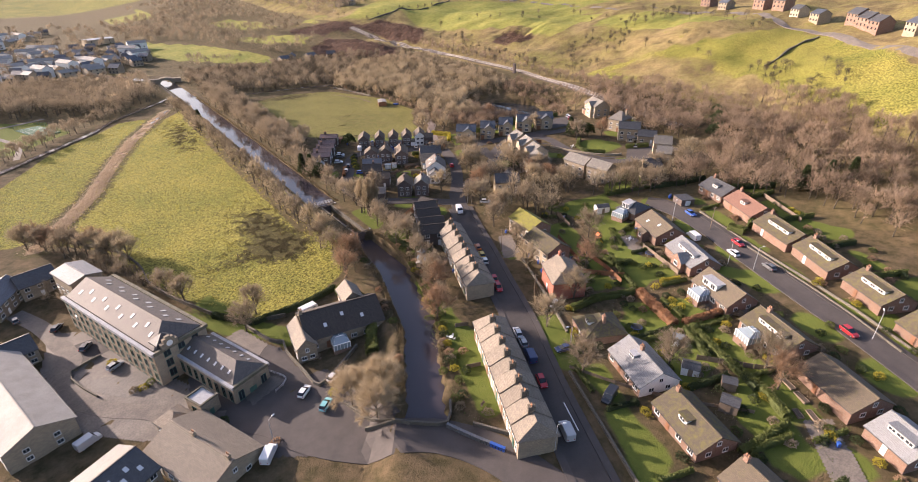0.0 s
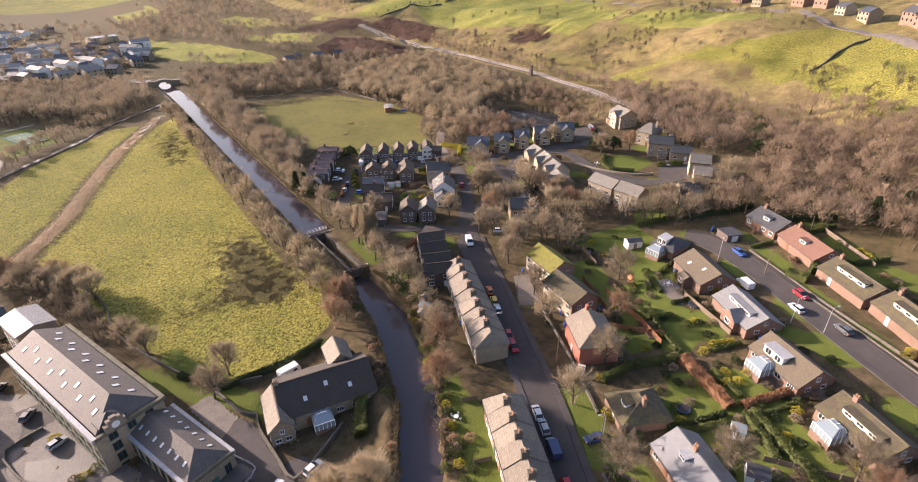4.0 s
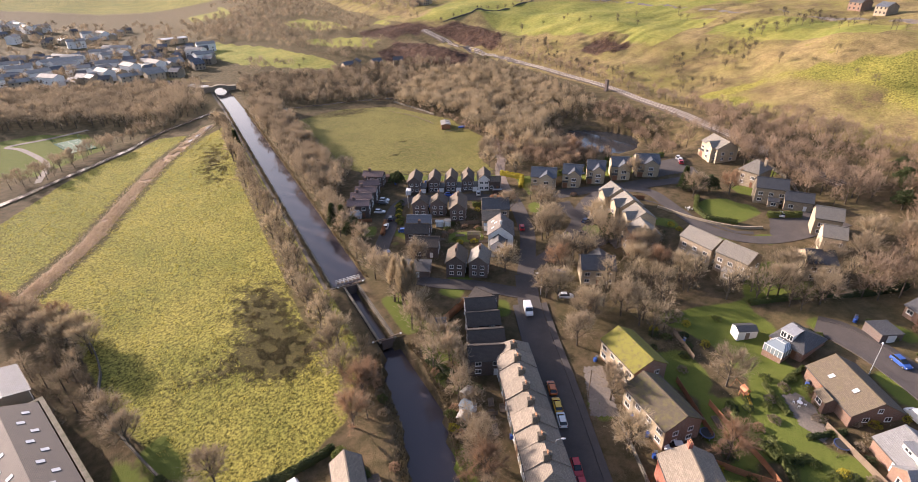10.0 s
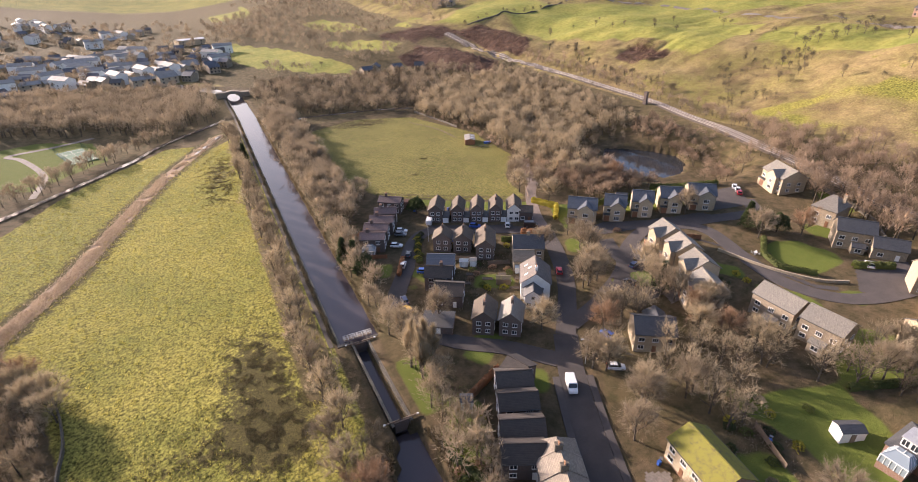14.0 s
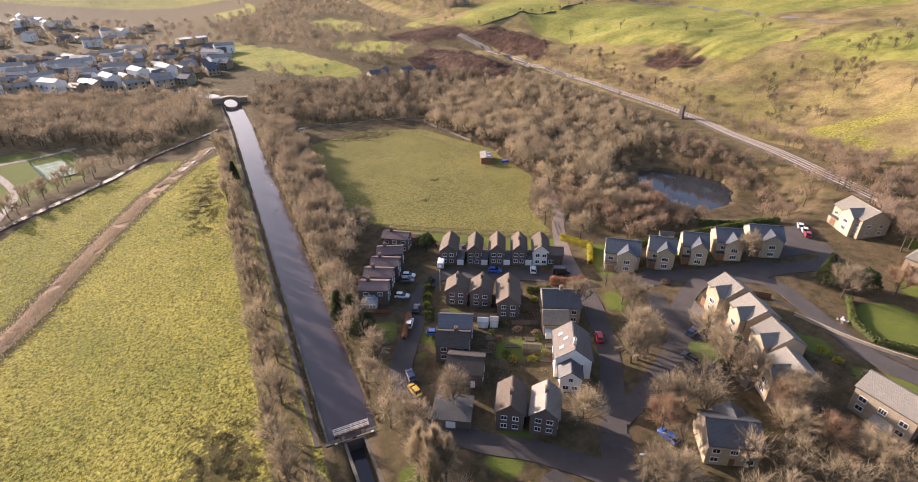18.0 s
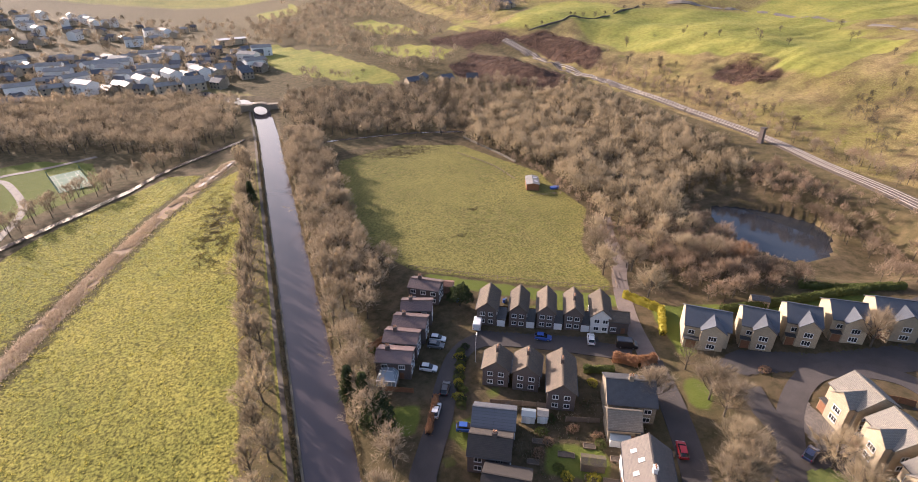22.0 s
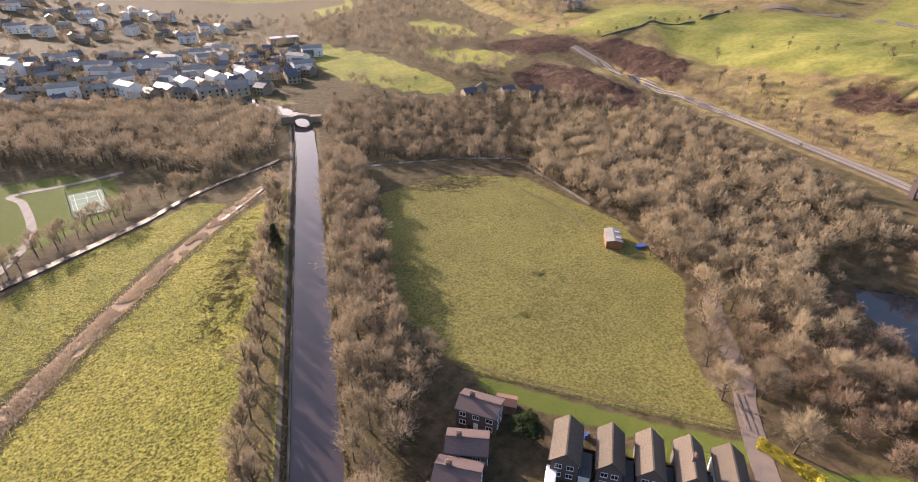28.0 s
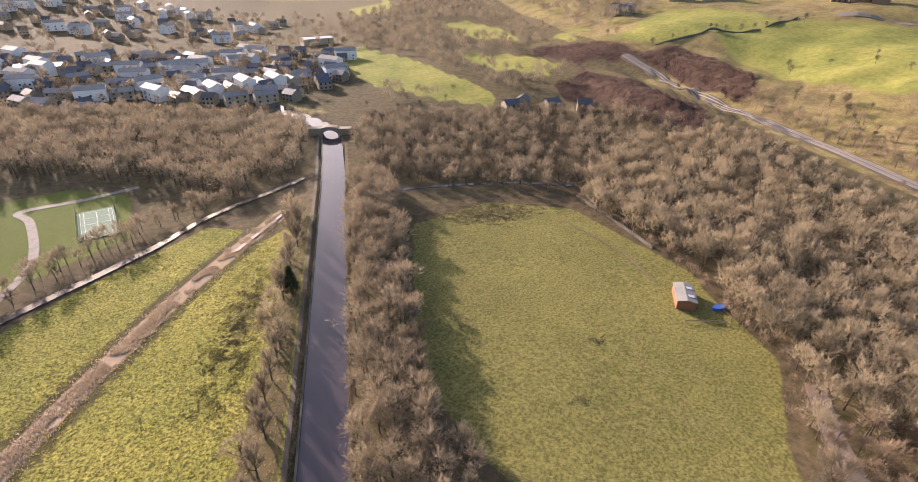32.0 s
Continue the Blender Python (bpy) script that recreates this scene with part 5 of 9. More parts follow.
town_house(44.1, 32.9, -122.4, 6.5, 6.4, 4.1, 6.4, wall=DARKBRICK, roof=BROWN, storeys=2, chim=[-0.1])
town_house(49.2, 27.4, -119.6, 11.1, 6.4, 4.1, 6.4, wall=DARKBRICK, roof=BROWN, storeys=2, chim=[-0.1])
town_house(31.7, 22.6, -28.8, 8.0, 6.6, 4.0, 6.0, wall=DARKBRICK, roof=PANEL, storeys=2, conserv=2, chim=[])
town_house(28.4, 17.0, -29.7, 7.6, 6.6, 4.0, 6.0, wall=DARKBRICK, roof=DARK, storeys=2, chim=[0.1])
town_house(27.8, 8.9, -32.9, 8.0, 8.0, 3.4, 5.2, wall=DARKBRICK, roof=DARK, storeys=1, chim=[])
town_house(31.0, -5.6, -123.4, 7.9, 6.2, 4.2, 6.5, wall=DARKBRICK, roof=BROWN, storeys=2, chim=[0.1])
town_house(36.6, -9.6, -126.9, 7.7, 6.2, 4.2, 6.5, wall=DARKBRICK, roof=GREYSLATE, storeys=2, chim=[-0.1])
house(59.1, 18.1, -27.4, 9.2, 9.5, 4.4, 6.9, wall=STONE, roof=SLATE, storeys=2, chim=[0.0])
house(50.8, 1.4, -121.8, 9.6, 9.0, 4.6, 7.7, wall=WHITE, roof=MILLSLATE, storeys=2, skyl=3, chim=[0.3])
house(88.0, 28.7, -39.2, 9.5, 9.2, 4.7, 7.2, wall=CREAM, roof=BLUESLATE, storeys=2, cross=-1, chim=[])
house(97.6, 23.4, -41.5, 7.0, 9.2, 4.7, 7.2, wall=CREAM, roof=BLUESLATE, storeys=2, cross=-1, chim=[])
house(106.4, 20.0, -39.8, 6.7, 9.2, 4.7, 7.2, wall=CREAM, roof=BLUESLATE, storeys=2, cross=-1, chim=[])
house(115.8, 16.9, -35.4, 7.1, 9.2, 4.7, 7.2, wall=CREAM, roof=BLUESLATE, storeys=2, cross=-1, chim=[])
house(125.7, 12.9, -36.8, 8.7, 9.2, 4.7, 7.2, wall=CREAM, roof=BLUESLATE, storeys=2, cross=-1, chim=[])
house(95.3, -2.2, -105.1, 6.9, 9.0, 5.2, 7.8, wall=CREAM, roof=GREYSLATE, storeys=2, cross=-1, chim=[])
house(93.1, -10.7, -110.4, 6.9, 9.0, 5.2, 7.8, wall=CREAM, roof=GREYSLATE, storeys=2, cross=-1, chim=[])
house(89.9, -19.2, -109.3, 7.0, 9.0, 5.2, 7.8, wall=CREAM, roof=GREYSLATE, storeys=2, cross=-1, chim=[])
house(84.0, -26.7, -115.8, 7.0, 9.0, 5.2, 7.8, wall=CREAM, roof=GREYSLATE, storeys=2, cross=-1, chim=[])
house(159.0, 6.2, -111.7, 11.7, 10.0, 5.0, 7.7, wall=CREAM, roof=GREYSLATE, storeys=2, cross=-1, chim=[])
house(93.4, -40.8, -87.5, 10.4, 8.2, 5.0, 7.2, wall=STONE, roof=GREYSLATE, storeys=2, porch=-1, chim=[])
house(94.1, -51.6, -83.6, 9.0, 8.2, 5.0, 7.2, wall=STONE, roof=GREYSLATE, storeys=2, porch=-1, chim=[])
house(148.4, -17.3, -82.3, 7.2, 11.0, 5.0, 8.2, wall=STONE, roof=GREYSLATE, storeys=2, hip=3, chim=[0.4])
house(139.6, -29.5, -50.5, 9.4, 8.0, 5.0, 7.5, wall=STONE, roof=SLATE, storeys=2, chim=[], porch=-1)
house(131.9, -52.6, -53.9, 7.0, 8.0, 5.0, 7.5, wall=CREAM, roof=GREYSLATE, storeys=2, chim=[])
house(122.7, -59.6, -55.1, 5.6, 8.0, 4.8, 7.0, wall=CREAM, roof=GREYSLATE, storeys=2, chim=[])
house(107.3, -64.5, -38.0, 6.8, 8.0, 4.8, 7.0, wall=CREAM, roof=SLATE, storeys=2, chim=[])
house(62.8, -30.7, -33.0, 9.2, 9.0, 4.5, 6.9, wall=CREAM, roof=SLATE, storeys=2, chim=[], cross=1)
terrace(-7.2, -112.7, -115.3, 29.3, 7.7, 4.5, 7.1)
terrace(16.1, -64.7, -112.2, 29.9, 7.7, 4.5, 7.1)
converted_barn(-26.0, -66.4, -9.4, 20.0, 13.0, 3.6, 7.3, wall=STONE, roof=DARK, storeys=1, skyl=3, chim=[-0.49], conserv=-1)
warehouse(-97.3, -44.7, -73.9, 38.7, 13.0, 5.0, 7.7, wall=STONE, roof=SHEET, storeys=2, chim=[])
warehouse(-80.5, -82.6, -151.7, 9.3, 12.0, 4.4, 6.9, wall=STONE, roof=SLATE, storeys=2, skyl=4, chim=[])
lodge(-65.6, -86.0, -67.6, 19.4, 13.0, 3.4, 6.0, wall=STONE, roof=STONESLATE, chim=[-0.1, 0.45])
cottage(-97.5, -24.5, 14.8, 9.5, 9.0, 4.2, 6.4, wall=STONE, roof=SLATE, storeys=2, chim=[])
cottage(-91.6, 13.3, 14.8, 10.0, 9.0, 4.5, 6.9, wall=STONE, roof=SLATE, storeys=2, chim=[])
cottage(-101.4, 8.3, 64.0, 15.7, 9.0, 4.5, 6.9, wall=STONE, roof=BLUESLATE, storeys=2, chim=[])

# ---- trees and other growth ----


def surface(x, y):
    """The ground with the hill's swells and knolls on it."""
    x, y = np.asarray(x, float), np.asarray(y, float)
    return land(x, y) + swells(x, y)


def tube(a, b, r0, r1, n=5):
    d = (b - a) / max(np.linalg.norm(b - a), 1e-6)
    u = np.cross(d, (0.3, 0.9, 0.2))
    u /= np.linalg.norm(u)
    w = np.cross(d, u)
    ang = 2 * np.pi * np.arange(n) / n
    c = np.cos(ang)[:, None] * u + np.sin(ang)[:, None] * w
    v = np.concatenate([a + c * r0, b + c * r1])
    i = np.arange(n)
    j = (i + 1) % n
    return v, np.concatenate([np.stack([i, j, j + n], 1), np.stack([i, j + n, i + n], 1)])


def merge(items):
    vs, ts, n = [], [], 0
    for v, t in items:
        vs.append(v)
        ts.append(t + n)
        n += len(v)
    return np.concatenate(vs), np.concatenate(ts)


def blades(base, way, length, width, rng):
    """Thin pointed slips from base along way."""
    n = len(base)
    way = way / np.linalg.norm(way, axis=1)[:, None]
    side = np.cross(way, rng.normal(size=(n, 3)))
    side /= np.linalg.norm(side, axis=1)[:, None]
    v = np.stack([base - side * width[:, None] / 2, base + side * width[:, None] / 2, base + way * length[:, None]], 1).reshape(-1, 3)
    return v, np.arange(3 * n).reshape(n, 3)


def bare_tree(seed, h, spread=0.42, twigs=1100, width=0.085, upright=0.0, wood_too=True, fill=0.25):
    """Trunk and limbs, and the twigs of a leafless crown."""
    rng = np.random.default_rng(seed)
    wood, base, way = [], [], []
    top = np.array([rng.normal(0, 0.03) * h, rng.normal(0, 0.03) * h, h * (0.55 + 0.25 * upright)])
    wood.append(tube(np.array([0, 0, -0.6]), top * 0.5, 0.024 * h, 0.017 * h, 7))
    wood.append(tube(top * 0.5, top, 0.017 * h, 0.008 * h, 6))
    n = 11 + int(4 * upright)
    for k in range(n):
        f = 0.28 + 0.72 * k / n
        a = top * f
        az = 2.4 * k + rng.normal(0, 0.35)
        el = radians(32 + 38 * f + 14 * upright + rng.normal(0, 7))
        le = h * spread * (1.12 - 0.45 * f) * rng.uniform(0.85, 1.15) * (1 - 0.45 * upright)
        d = np.array([math.cos(az) * math.cos(el), math.sin(az) * math.cos(el), math.sin(el)])
        mid = a + d * le * 0.55
        end = mid + (d + np.array([0, 0, 0.35])) * le * 0.5
        wood.append(tube(a, mid, 0.0105 * h, 0.006 * h, 5))
        wood.append(tube(mid, end, 0.006 * h, 0.002 * h, 4))
        for _ in range(5):
            s = a + (end - a) * rng.uniform(0.3, 0.95)
            q = d + rng.normal(0, 0.6, 3) + np.array([0, 0, 0.35 + upright])
            e = s + q / np.linalg.norm(q) * le * rng.uniform(0.3, 0.55)
            wood.append(tube(s, e, 0.0035 * h, 0.0012 * h, 3))
            m = max(2, twigs // (n * 5))
            r = rng.uniform(0.15, 1.0, m)
            base.append(s + (e - s) * r[:, None])
            way.append((e - s) / np.linalg.norm(e - s) * 0.9 + rng.normal(0, 0.5, (m, 3)) + np.array([0, 0, 0.35 + 0.8 * upright]))
    m = int(twigs * fill)
    a = rng.normal(size=(m, 3))
    a /= np.linalg.norm(a, axis=1)[:, None]
    a[:, 2] = np.where(a[:, 2] < -0.45, -a[:, 2], a[:, 2])
    lobe = 1 + 0.22 * np.sin(a[:, 0] * 6 + seed) * np.sin(a[:, 1] * 6 + 2 * seed) + 0.12 * np.sin(a[:, 2] * 9 + a[:, 0] * 8)
    r = rng.uniform(0.25, 1.0, m) ** 0.55 * lobe * (0.9 * spread * (1 - 0.6 * upright)) * h
    base.append(a * r[:, None] * np.array([1, 1, 0.86 + 0.5 * upright]) + np.array([0, 0, (0.56 + 0.03 * upright) * h]))
    way.append(a + rng.normal(0, 0.45, (m, 3)) + np.array([0, 0, 0.45 + 0.6 * upright]))
    base, way = np.concatenate(base), np.concatenate(way)
    tw = blades(base, way, rng.uniform(0.07, 0.17, len(base)) * h, np.full(len(base), width * 0.72), rng)
    return (merge(wood) if wood_too else None), tw


def clump(seed, n, rx, ry, rz, size=0.35, lump=0.35, base=0.0):
    """A shrub: many small leaf slips over an uneven mound."""
    rng = np.random.default_rng(seed)
    a = rng.normal(size=(n, 3))
    a /= np.linalg.norm(a, axis=1)[:, None]
    a[:, 2] = np.abs(a[:, 2]) * 1.1 - 0.25
    k = 1 + lump * (np.sin(a[:, 0] * 5 + seed) * np.cos(a[:, 1] * 6 + seed) + 0.5 * np.sin(a[:, 2] * 9 + a[:, 0] * 7)) * 0.6
    r = rng.uniform(0.6, 1.0, n) ** 0.5 * k
    p = a * r[:, None] * np.array([rx, ry, rz]) + np.array([0, 0, rz * 0.45 + base])
    return blades(p, a + rng.normal(0, 0.8, (n, 3)), rng.uniform(0.6, 1.3, n) * size, np.full(n, size * 0.7), rng)


TREES = []
for k in range(6):
    wd, tw = bare_tree(20 + k, 10.0, 0.42 + 0.03 * (k % 3), 5200, 0.05, fill=0.25)
    TREES.append((tri_mesh("trunk", *wd, BARK), tri_mesh("crown", *tw, (TWIG, TWIGPALE, TWIG, TWIGRED, TWIGPALE, TWIG)[k])))
wd, tw = bare_tree(40, 14.0, 0.3, 3000, 0.08, upright=1.0, fill=0.3)
POPLAR = (tri_mesh("trunk", *wd, BARK), tri_mesh("crown", *tw, TWIGPALE))
wd, tw = bare_tree(41, 10.0, 0.46, 6400, 0.055, fill=0.35)
RUSSET = (tri_mesh("trunk", *wd, BARK), tri_mesh("crown", *tw, TWIGRED))


wd, tw = bare_tree(47, 10.0, 0.5, 9000, 0.048, fill=0.7)
ROUND = (tri_mesh("trunk", *wd, BARK), tri_mesh("crown", *tw, TWIGPALE))


wd, tw = bare_tree(49, 10.0, 0.42, 2900, 0.05, fill=0.0)
SPARSE = (tri_mesh("trunk", *wd, BARK), tri_mesh("crown", *tw, TWIGPALE))
wd, tw = bare_tree(50, 10.0, 0.38, 2700, 0.05, upright=0.3, fill=0.0)
SPARSE2 = (tri_mesh("trunk", *wd, BARK), tri_mesh("crown", *tw, TWIG))


def conifer_meshes():
    rng = np.random.default_rng(9)
    n = 2600
    f = rng.uniform(0, 1, n) ** 0.8
    az = rng.uniform(0, 2 * np.pi, n)
    tier = 1 - 0.25 * ((f * 9) % 1)
    r = (1 - f) * 2.6 * tier * rng.uniform(0.5, 1, n) + 0.1
    p = np.stack([np.cos(az) * r, np.sin(az) * r, 0.8 + f * 8.4], 1)
    w = np.stack([np.cos(az), np.sin(az), np.full(n, -0.15)], 1) + rng.normal(0, 0.35, (n, 3))
    return tri_mesh("trunk", *tube(np.array([0, 0, -0.4]), np.array([0, 0, 8.8]), 0.22, 0.03, 7), BARK), tri_mesh("crown", *blades(p, w, rng.uniform(0.5, 0.9, n), np.full(n, 0.3), rng), LEAFDARK)


CONIFER = conifer_meshes()
SHRUBS = {m.name: [tri_mesh("foliage", *clump(60 + i, 420, 1.0, 1.0 + 0.2 * i, 0.9, 0.26), m) for i in range(3)] for m in (LEAFDARK, LEAFGREEN, LEAFYELLOW, LEAFRUST, TWIGRED, TWIG)}
STEM = tri_mesh("stem", *tube(np.array([0, 0, -0.2]), np.array([0, 0, 0.6]), 0.06, 0.04, 5), BARK)
TREEWORD = {TWIG.name: "bare brown tree in winter", TWIGPALE.name: "bare pale-twigged tree in winter", TWIGRED.name: "bare russet-twigged tree in winter"}
rt = random.Random(5)
ROADS = [p for line in (MAIN, STREET, CLOSE, RCLOSE, BRIDGE, COURTEND, TURNING) for p in spline(line, 2.0)]


def off_road(x, y, d=5.0):
    return min(math.hypot(x - a, y - b) for a, b in ROADS) > d


def tree(x, y, h=10.0, kind=None, near="on rough grass"):
    tr, cr = kind or TREES[rt.randrange(6)]
    ref = {POPLAR[1].name: 14.0, CONIFER[1].name: 9.2}.get(cr.name, 10.0)
    if cr is CONIFER[1]:
        label, cat = "dark green conifer " + near, "conifer"
    elif cr is POPLAR[1]:
        label, cat = "tall narrow bare poplar " + near, "tree"
    else:
        label, cat = TREEWORD[cr.materials[0].name] + " " + near, "tree"
    ob = thing("conifer" if cr is CONIFER[1] else "tree", x, y, z_at(x, y), rt.uniform(0, 360), label, cat)
    s = h / ref
    ob.scale = (s * rt.uniform(0.9, 1.12), s * rt.uniform(0.9, 1.12), s)
    part("trunk", tr, ob)
    part("crown", cr, ob)
    return ob


def shrub(x, y, r=1.0, h=1.2, m=None, near="in a garden"):
    m = m or LEAFGREEN
    word = {LEAFDARK.name: "dark evergreen shrub", LEAFGREEN.name: "green rounded shrub", LEAFYELLOW.name: "yellow-green shrub", LEAFRUST.name: "rust-leaved shrub", TWIGRED.name: "bare reddish shrub", TWIG.name: "bare twiggy shrub"}[m.name]
    ob = thing("shrub", x, y, z_at(x, y), rt.uniform(0, 360), f"{word} {near}", "shrub")
    ob.scale = (r, r, h)
    part("foliage", SHRUBS[m.name][rt.randrange(3)], ob)
    part("stem", STEM, ob)
    return ob


def hedge(points, w, h, m, label):
    """A clipped hedge along a line: leaf slips over a rounded strip, thick enough to hide its inside."""
    rng = np.random.default_rng(int(abs(points[0][0] * 13 + points[0][1] * 7)) + 1)
    out = []
    for (ax, ay), (bx, by) in zip(points, points[1:]):
        le = math.hypot(bx - ax, by - ay)
        n = int(le * (w + 2 * h) * 26)
        s, q = rng.uniform(0, 1, n), rng.uniform(-1, 1, n)
        dx, dy = (bx - ax) / le, (by - ay) / le
        half = w / 2 * (1 + 0.15 * np.sin(s * le * 1.7))
        prof = np.clip(1.0 - np.abs(q) ** 5, 0, 1)
        x, y = ax + dx * s * le - dy * q * half, ay + dy * s * le + dx * q * half
        z = land(x, y) + h * (1 + 0.06 * np.sin(s * le * 2.3)) * np.where(rng.uniform(0, 1, n) < 0.45, rng.uniform(0.05, 1, n), prof) * rng.uniform(0.88, 1.0, n)
        p = np.stack([x, y, z], 1)
        out.append(blades(p, rng.normal(0, 1, (n, 3)) + np.array([0, 0, 0.5]), rng.uniform(0.25, 0.5, n), np.full(n, 0.26), rng))
        m_ = max(2, int(le / 1.0))
        rows = []
        for t_ in np.linspace(0, 1, m_):
            wob = 0.8 + 0.1 * math.sin(t_ * le * 1.7) + rng.uniform(-0.05, 0.05)
            for q_, z_ in ((-1, -0.1), (-1, 0.72), (-0.7, 0.88), (0.7, 0.88), (1, 0.72), (1, -0.1)):
                cx, cy = ax + dx * t_ * le - dy * q_ * w / 2 * wob, ay + dy * t_ * le + dx * q_ * w / 2 * wob
                rows.append((cx, cy, z_at(cx, cy) + h * z_ * (wob + 0.15)))
        fi = [(6 * a_ + b_, 6 * a_ + b_ + 1, 6 * a_ + b_ + 7, 6 * a_ + b_ + 6) for a_ in range(m_ - 1) for b_ in range(5)]
        out.append((np.array(rows), np.array([tri for a_, b_, c_, d_ in fi for tri in ((a_, b_, c_), (a_, c_, d_))])))
    return tagged(new("hedge", tri_mesh("hedge", *merge(out), m)), label, "hedge")


def scatter(poly, gap, rng):
    xs = [p[0] for p in poly]
    ys = [p[1] for p in poly]
    gx, gy = np.meshgrid(np.arange(min(xs), max(xs), gap), np.arange(min(ys), max(ys), gap))
    gx, gy = gx + rng.uniform(-0.45, 0.45, gx.shape) * gap, gy + rng.uniform(-0.45, 0.45, gy.shape) * gap
    ok = inside(gx, gy, poly)
    return gx[ok], gy[ok]


def rail_x(y):
    """The railway's place across the valley."""
    return float(np.interp(y, [p[1] for p in RAIL], [p[0] for p in RAIL]))


def woodland(name, spots, hmin, hmax, m, label, twigs=760, width=0.15, seed=1, kinds=7, stems=True, limbs=False):
    """Woods that nobody could count: whole trees set side by side in one mesh."""
    rng = np.random.default_rng(seed)
    bank = [bare_tree(200 + seed * 10 + i, 10.0, 0.42 + 0.03 * (i % 3), twigs, width, upright=0.25 * (i % 2)) for i in range(kinds)]
    items, trunks, tones = [], [], []
    for x, y in spots:
        wd, (tv, tt) = bank[rng.integers(kinds)]
        back = rail_x(y) - x
        high = rng.uniform(hmin, hmax)
        if (y > 34 and -3.5 < back < 4.5) or any(bool(inside(np.array([x]), np.array([y]), p)[0]) for p in HEATHS):
            continue
        if y > 34 and 0 < back < 60:
            high = min(high, rng.uniform(1.8, 2.8) + 0.17 * back)
        a, s = rng.uniform(0, 6.28), high / 10
        c, d = math.cos(a), math.sin(a)
        rot = np.array([[c, d, 0], [-d, c, 0], [0, 0, 1]]) * s
        off = np.array([x, y, float(surface(x, y))])
        items.append((tv @ rot + off, tt))
        tones.append(np.full(len(tv), rng.uniform(-0.6, 0.6), np.float32))
        if stems:
            trunks.append((wd[0] @ rot + off, wd[1]) if limbs else (wd[0][:14 + 12] @ rot + off, wd[1][:14 + 12]))
    me = tri_mesh(name, *merge(items), m)
    me.attributes.new("tone", "FLOAT", "POINT").data.foreach_set("value", np.concatenate(tones))
    tagged(new(name, me), label, "woodland", kind="stuff")
    if stems:
        tagged(new(name + "_stems", tri_mesh(name + "_stems", *merge(trunks), BARK)), "grey-brown trunks standing in the wood", "woodland", kind="stuff")


rw = np.random.default_rng(11)


def spots(*polys, gap=4.5, keep=None):
    out = []
    for p in polys:
        out += [(float(a), float(b)) for a, b in zip(*scatter(p, gap, rw))]
    return [q for q in out if keep is None or keep(*q)]


SHORE = [(122, 50), (135, 66), (140, 52), (147, 44), (162, 50), (168, 40), (150, 24), (130, 32)]
off_water = lambda x, y: abs(x - float(canal_x(y))) > 6.2
EASTWOOD = [(90, 80), (107, 99), (109, 148), (94, 202), (140, 250), (192, 232), (186, 120), (176, 96), (140, 97), (122, 68), (112, 66), (104, 86)]
woodland("pond_wood", spots([(103, 84), (122, 74), (124, 50), (136, 32), (116, 36), (106, 42), (98, 56), (98, 66)], [(160, 44), (178, 62), (176, 96), (164, 90), (168, 66)], [(138, 30), (160, 42), (166, 34), (150, 20)], [(98, 36), (128, 31), (126, 46), (118, 68), (98, 60)], [(92, 82), (104, 84), (100, 62), (92, 62)], [(122, 74), (135, 82), (133, 66), (124, 52)], gap=4.0, keep=lambda x, y: not bool(inside(np.array([x]), np.array([y]), SHORE)[0])), 4.5, 7.0, TWIGBIRCH, "russet bare thicket round the mill pond", seed=17, twigs=1100, width=0.11)
woodland("east_wood", spots(EASTWOOD, gap=4.6, keep=lambda x, y: math.hypot(x - 155, y - 70) > 31), 7.5, 10.5, TWIGPALE, "pale leafless wood beside the pasture and pond", seed=1)
woodland("pond_scrub", spots([(130, 88), (142, 88), (151, 93), (165, 84), (173, 72), (184, 92), (170, 104), (150, 106), (128, 100)], gap=4.2), 3.5, 6, TWIG, "low bare scrub along the pond's far shore", seed=21, twigs=760, width=0.12)
woodland("pasture_edge", spots([(100, 84), (109, 100), (111, 150), (98, 200), (93, 200), (105, 148), (104, 104), (90, 84)], gap=3.6), 2.5, 5, TWIGBIRCH, "russet scrub along the pasture's edge", seed=22, twigs=520, width=0.1)
woodland("canal_thicket", spots([(6, -60), (10, -58), (15, -34), (12, -22), (5, -24), (5, -40)], [(6.5, 80), (6.5, 205), (10, 235), (26, 235), (24, 195), (23, 112), (31, 90), (22, 76), (14, 64)], [(6.5, -24), (6.5, 80), (13, 66), (12, 30), (12, 0), (14, -22)], gap=4.0, keep=off_water), 6.5, 10, TWIG, "dense bare thicket along the canal bank", seed=2)
woodland("north_wood", spots([(14, 240), (60, 222), (98, 210), (140, 250), (190, 240), (170, 300), (110, 318), (20, 330), (10, 290)], gap=5.2), 6, 9.5, TWIG, "brown leafless wood across the valley floor", seed=3, twigs=600, width=0.16)
woodland("west_wood", spots([(-12, 255), (-12, 312), (-40, 340), (-120, 372), (-230, 350), (-330, 260), (-250, 240), (-140, 275), (-80, 266), (-45, 240)], gap=6.0), 9, 13, TWIG, "hazy leafless wood below the town", seed=4, twigs=350, width=0.19)
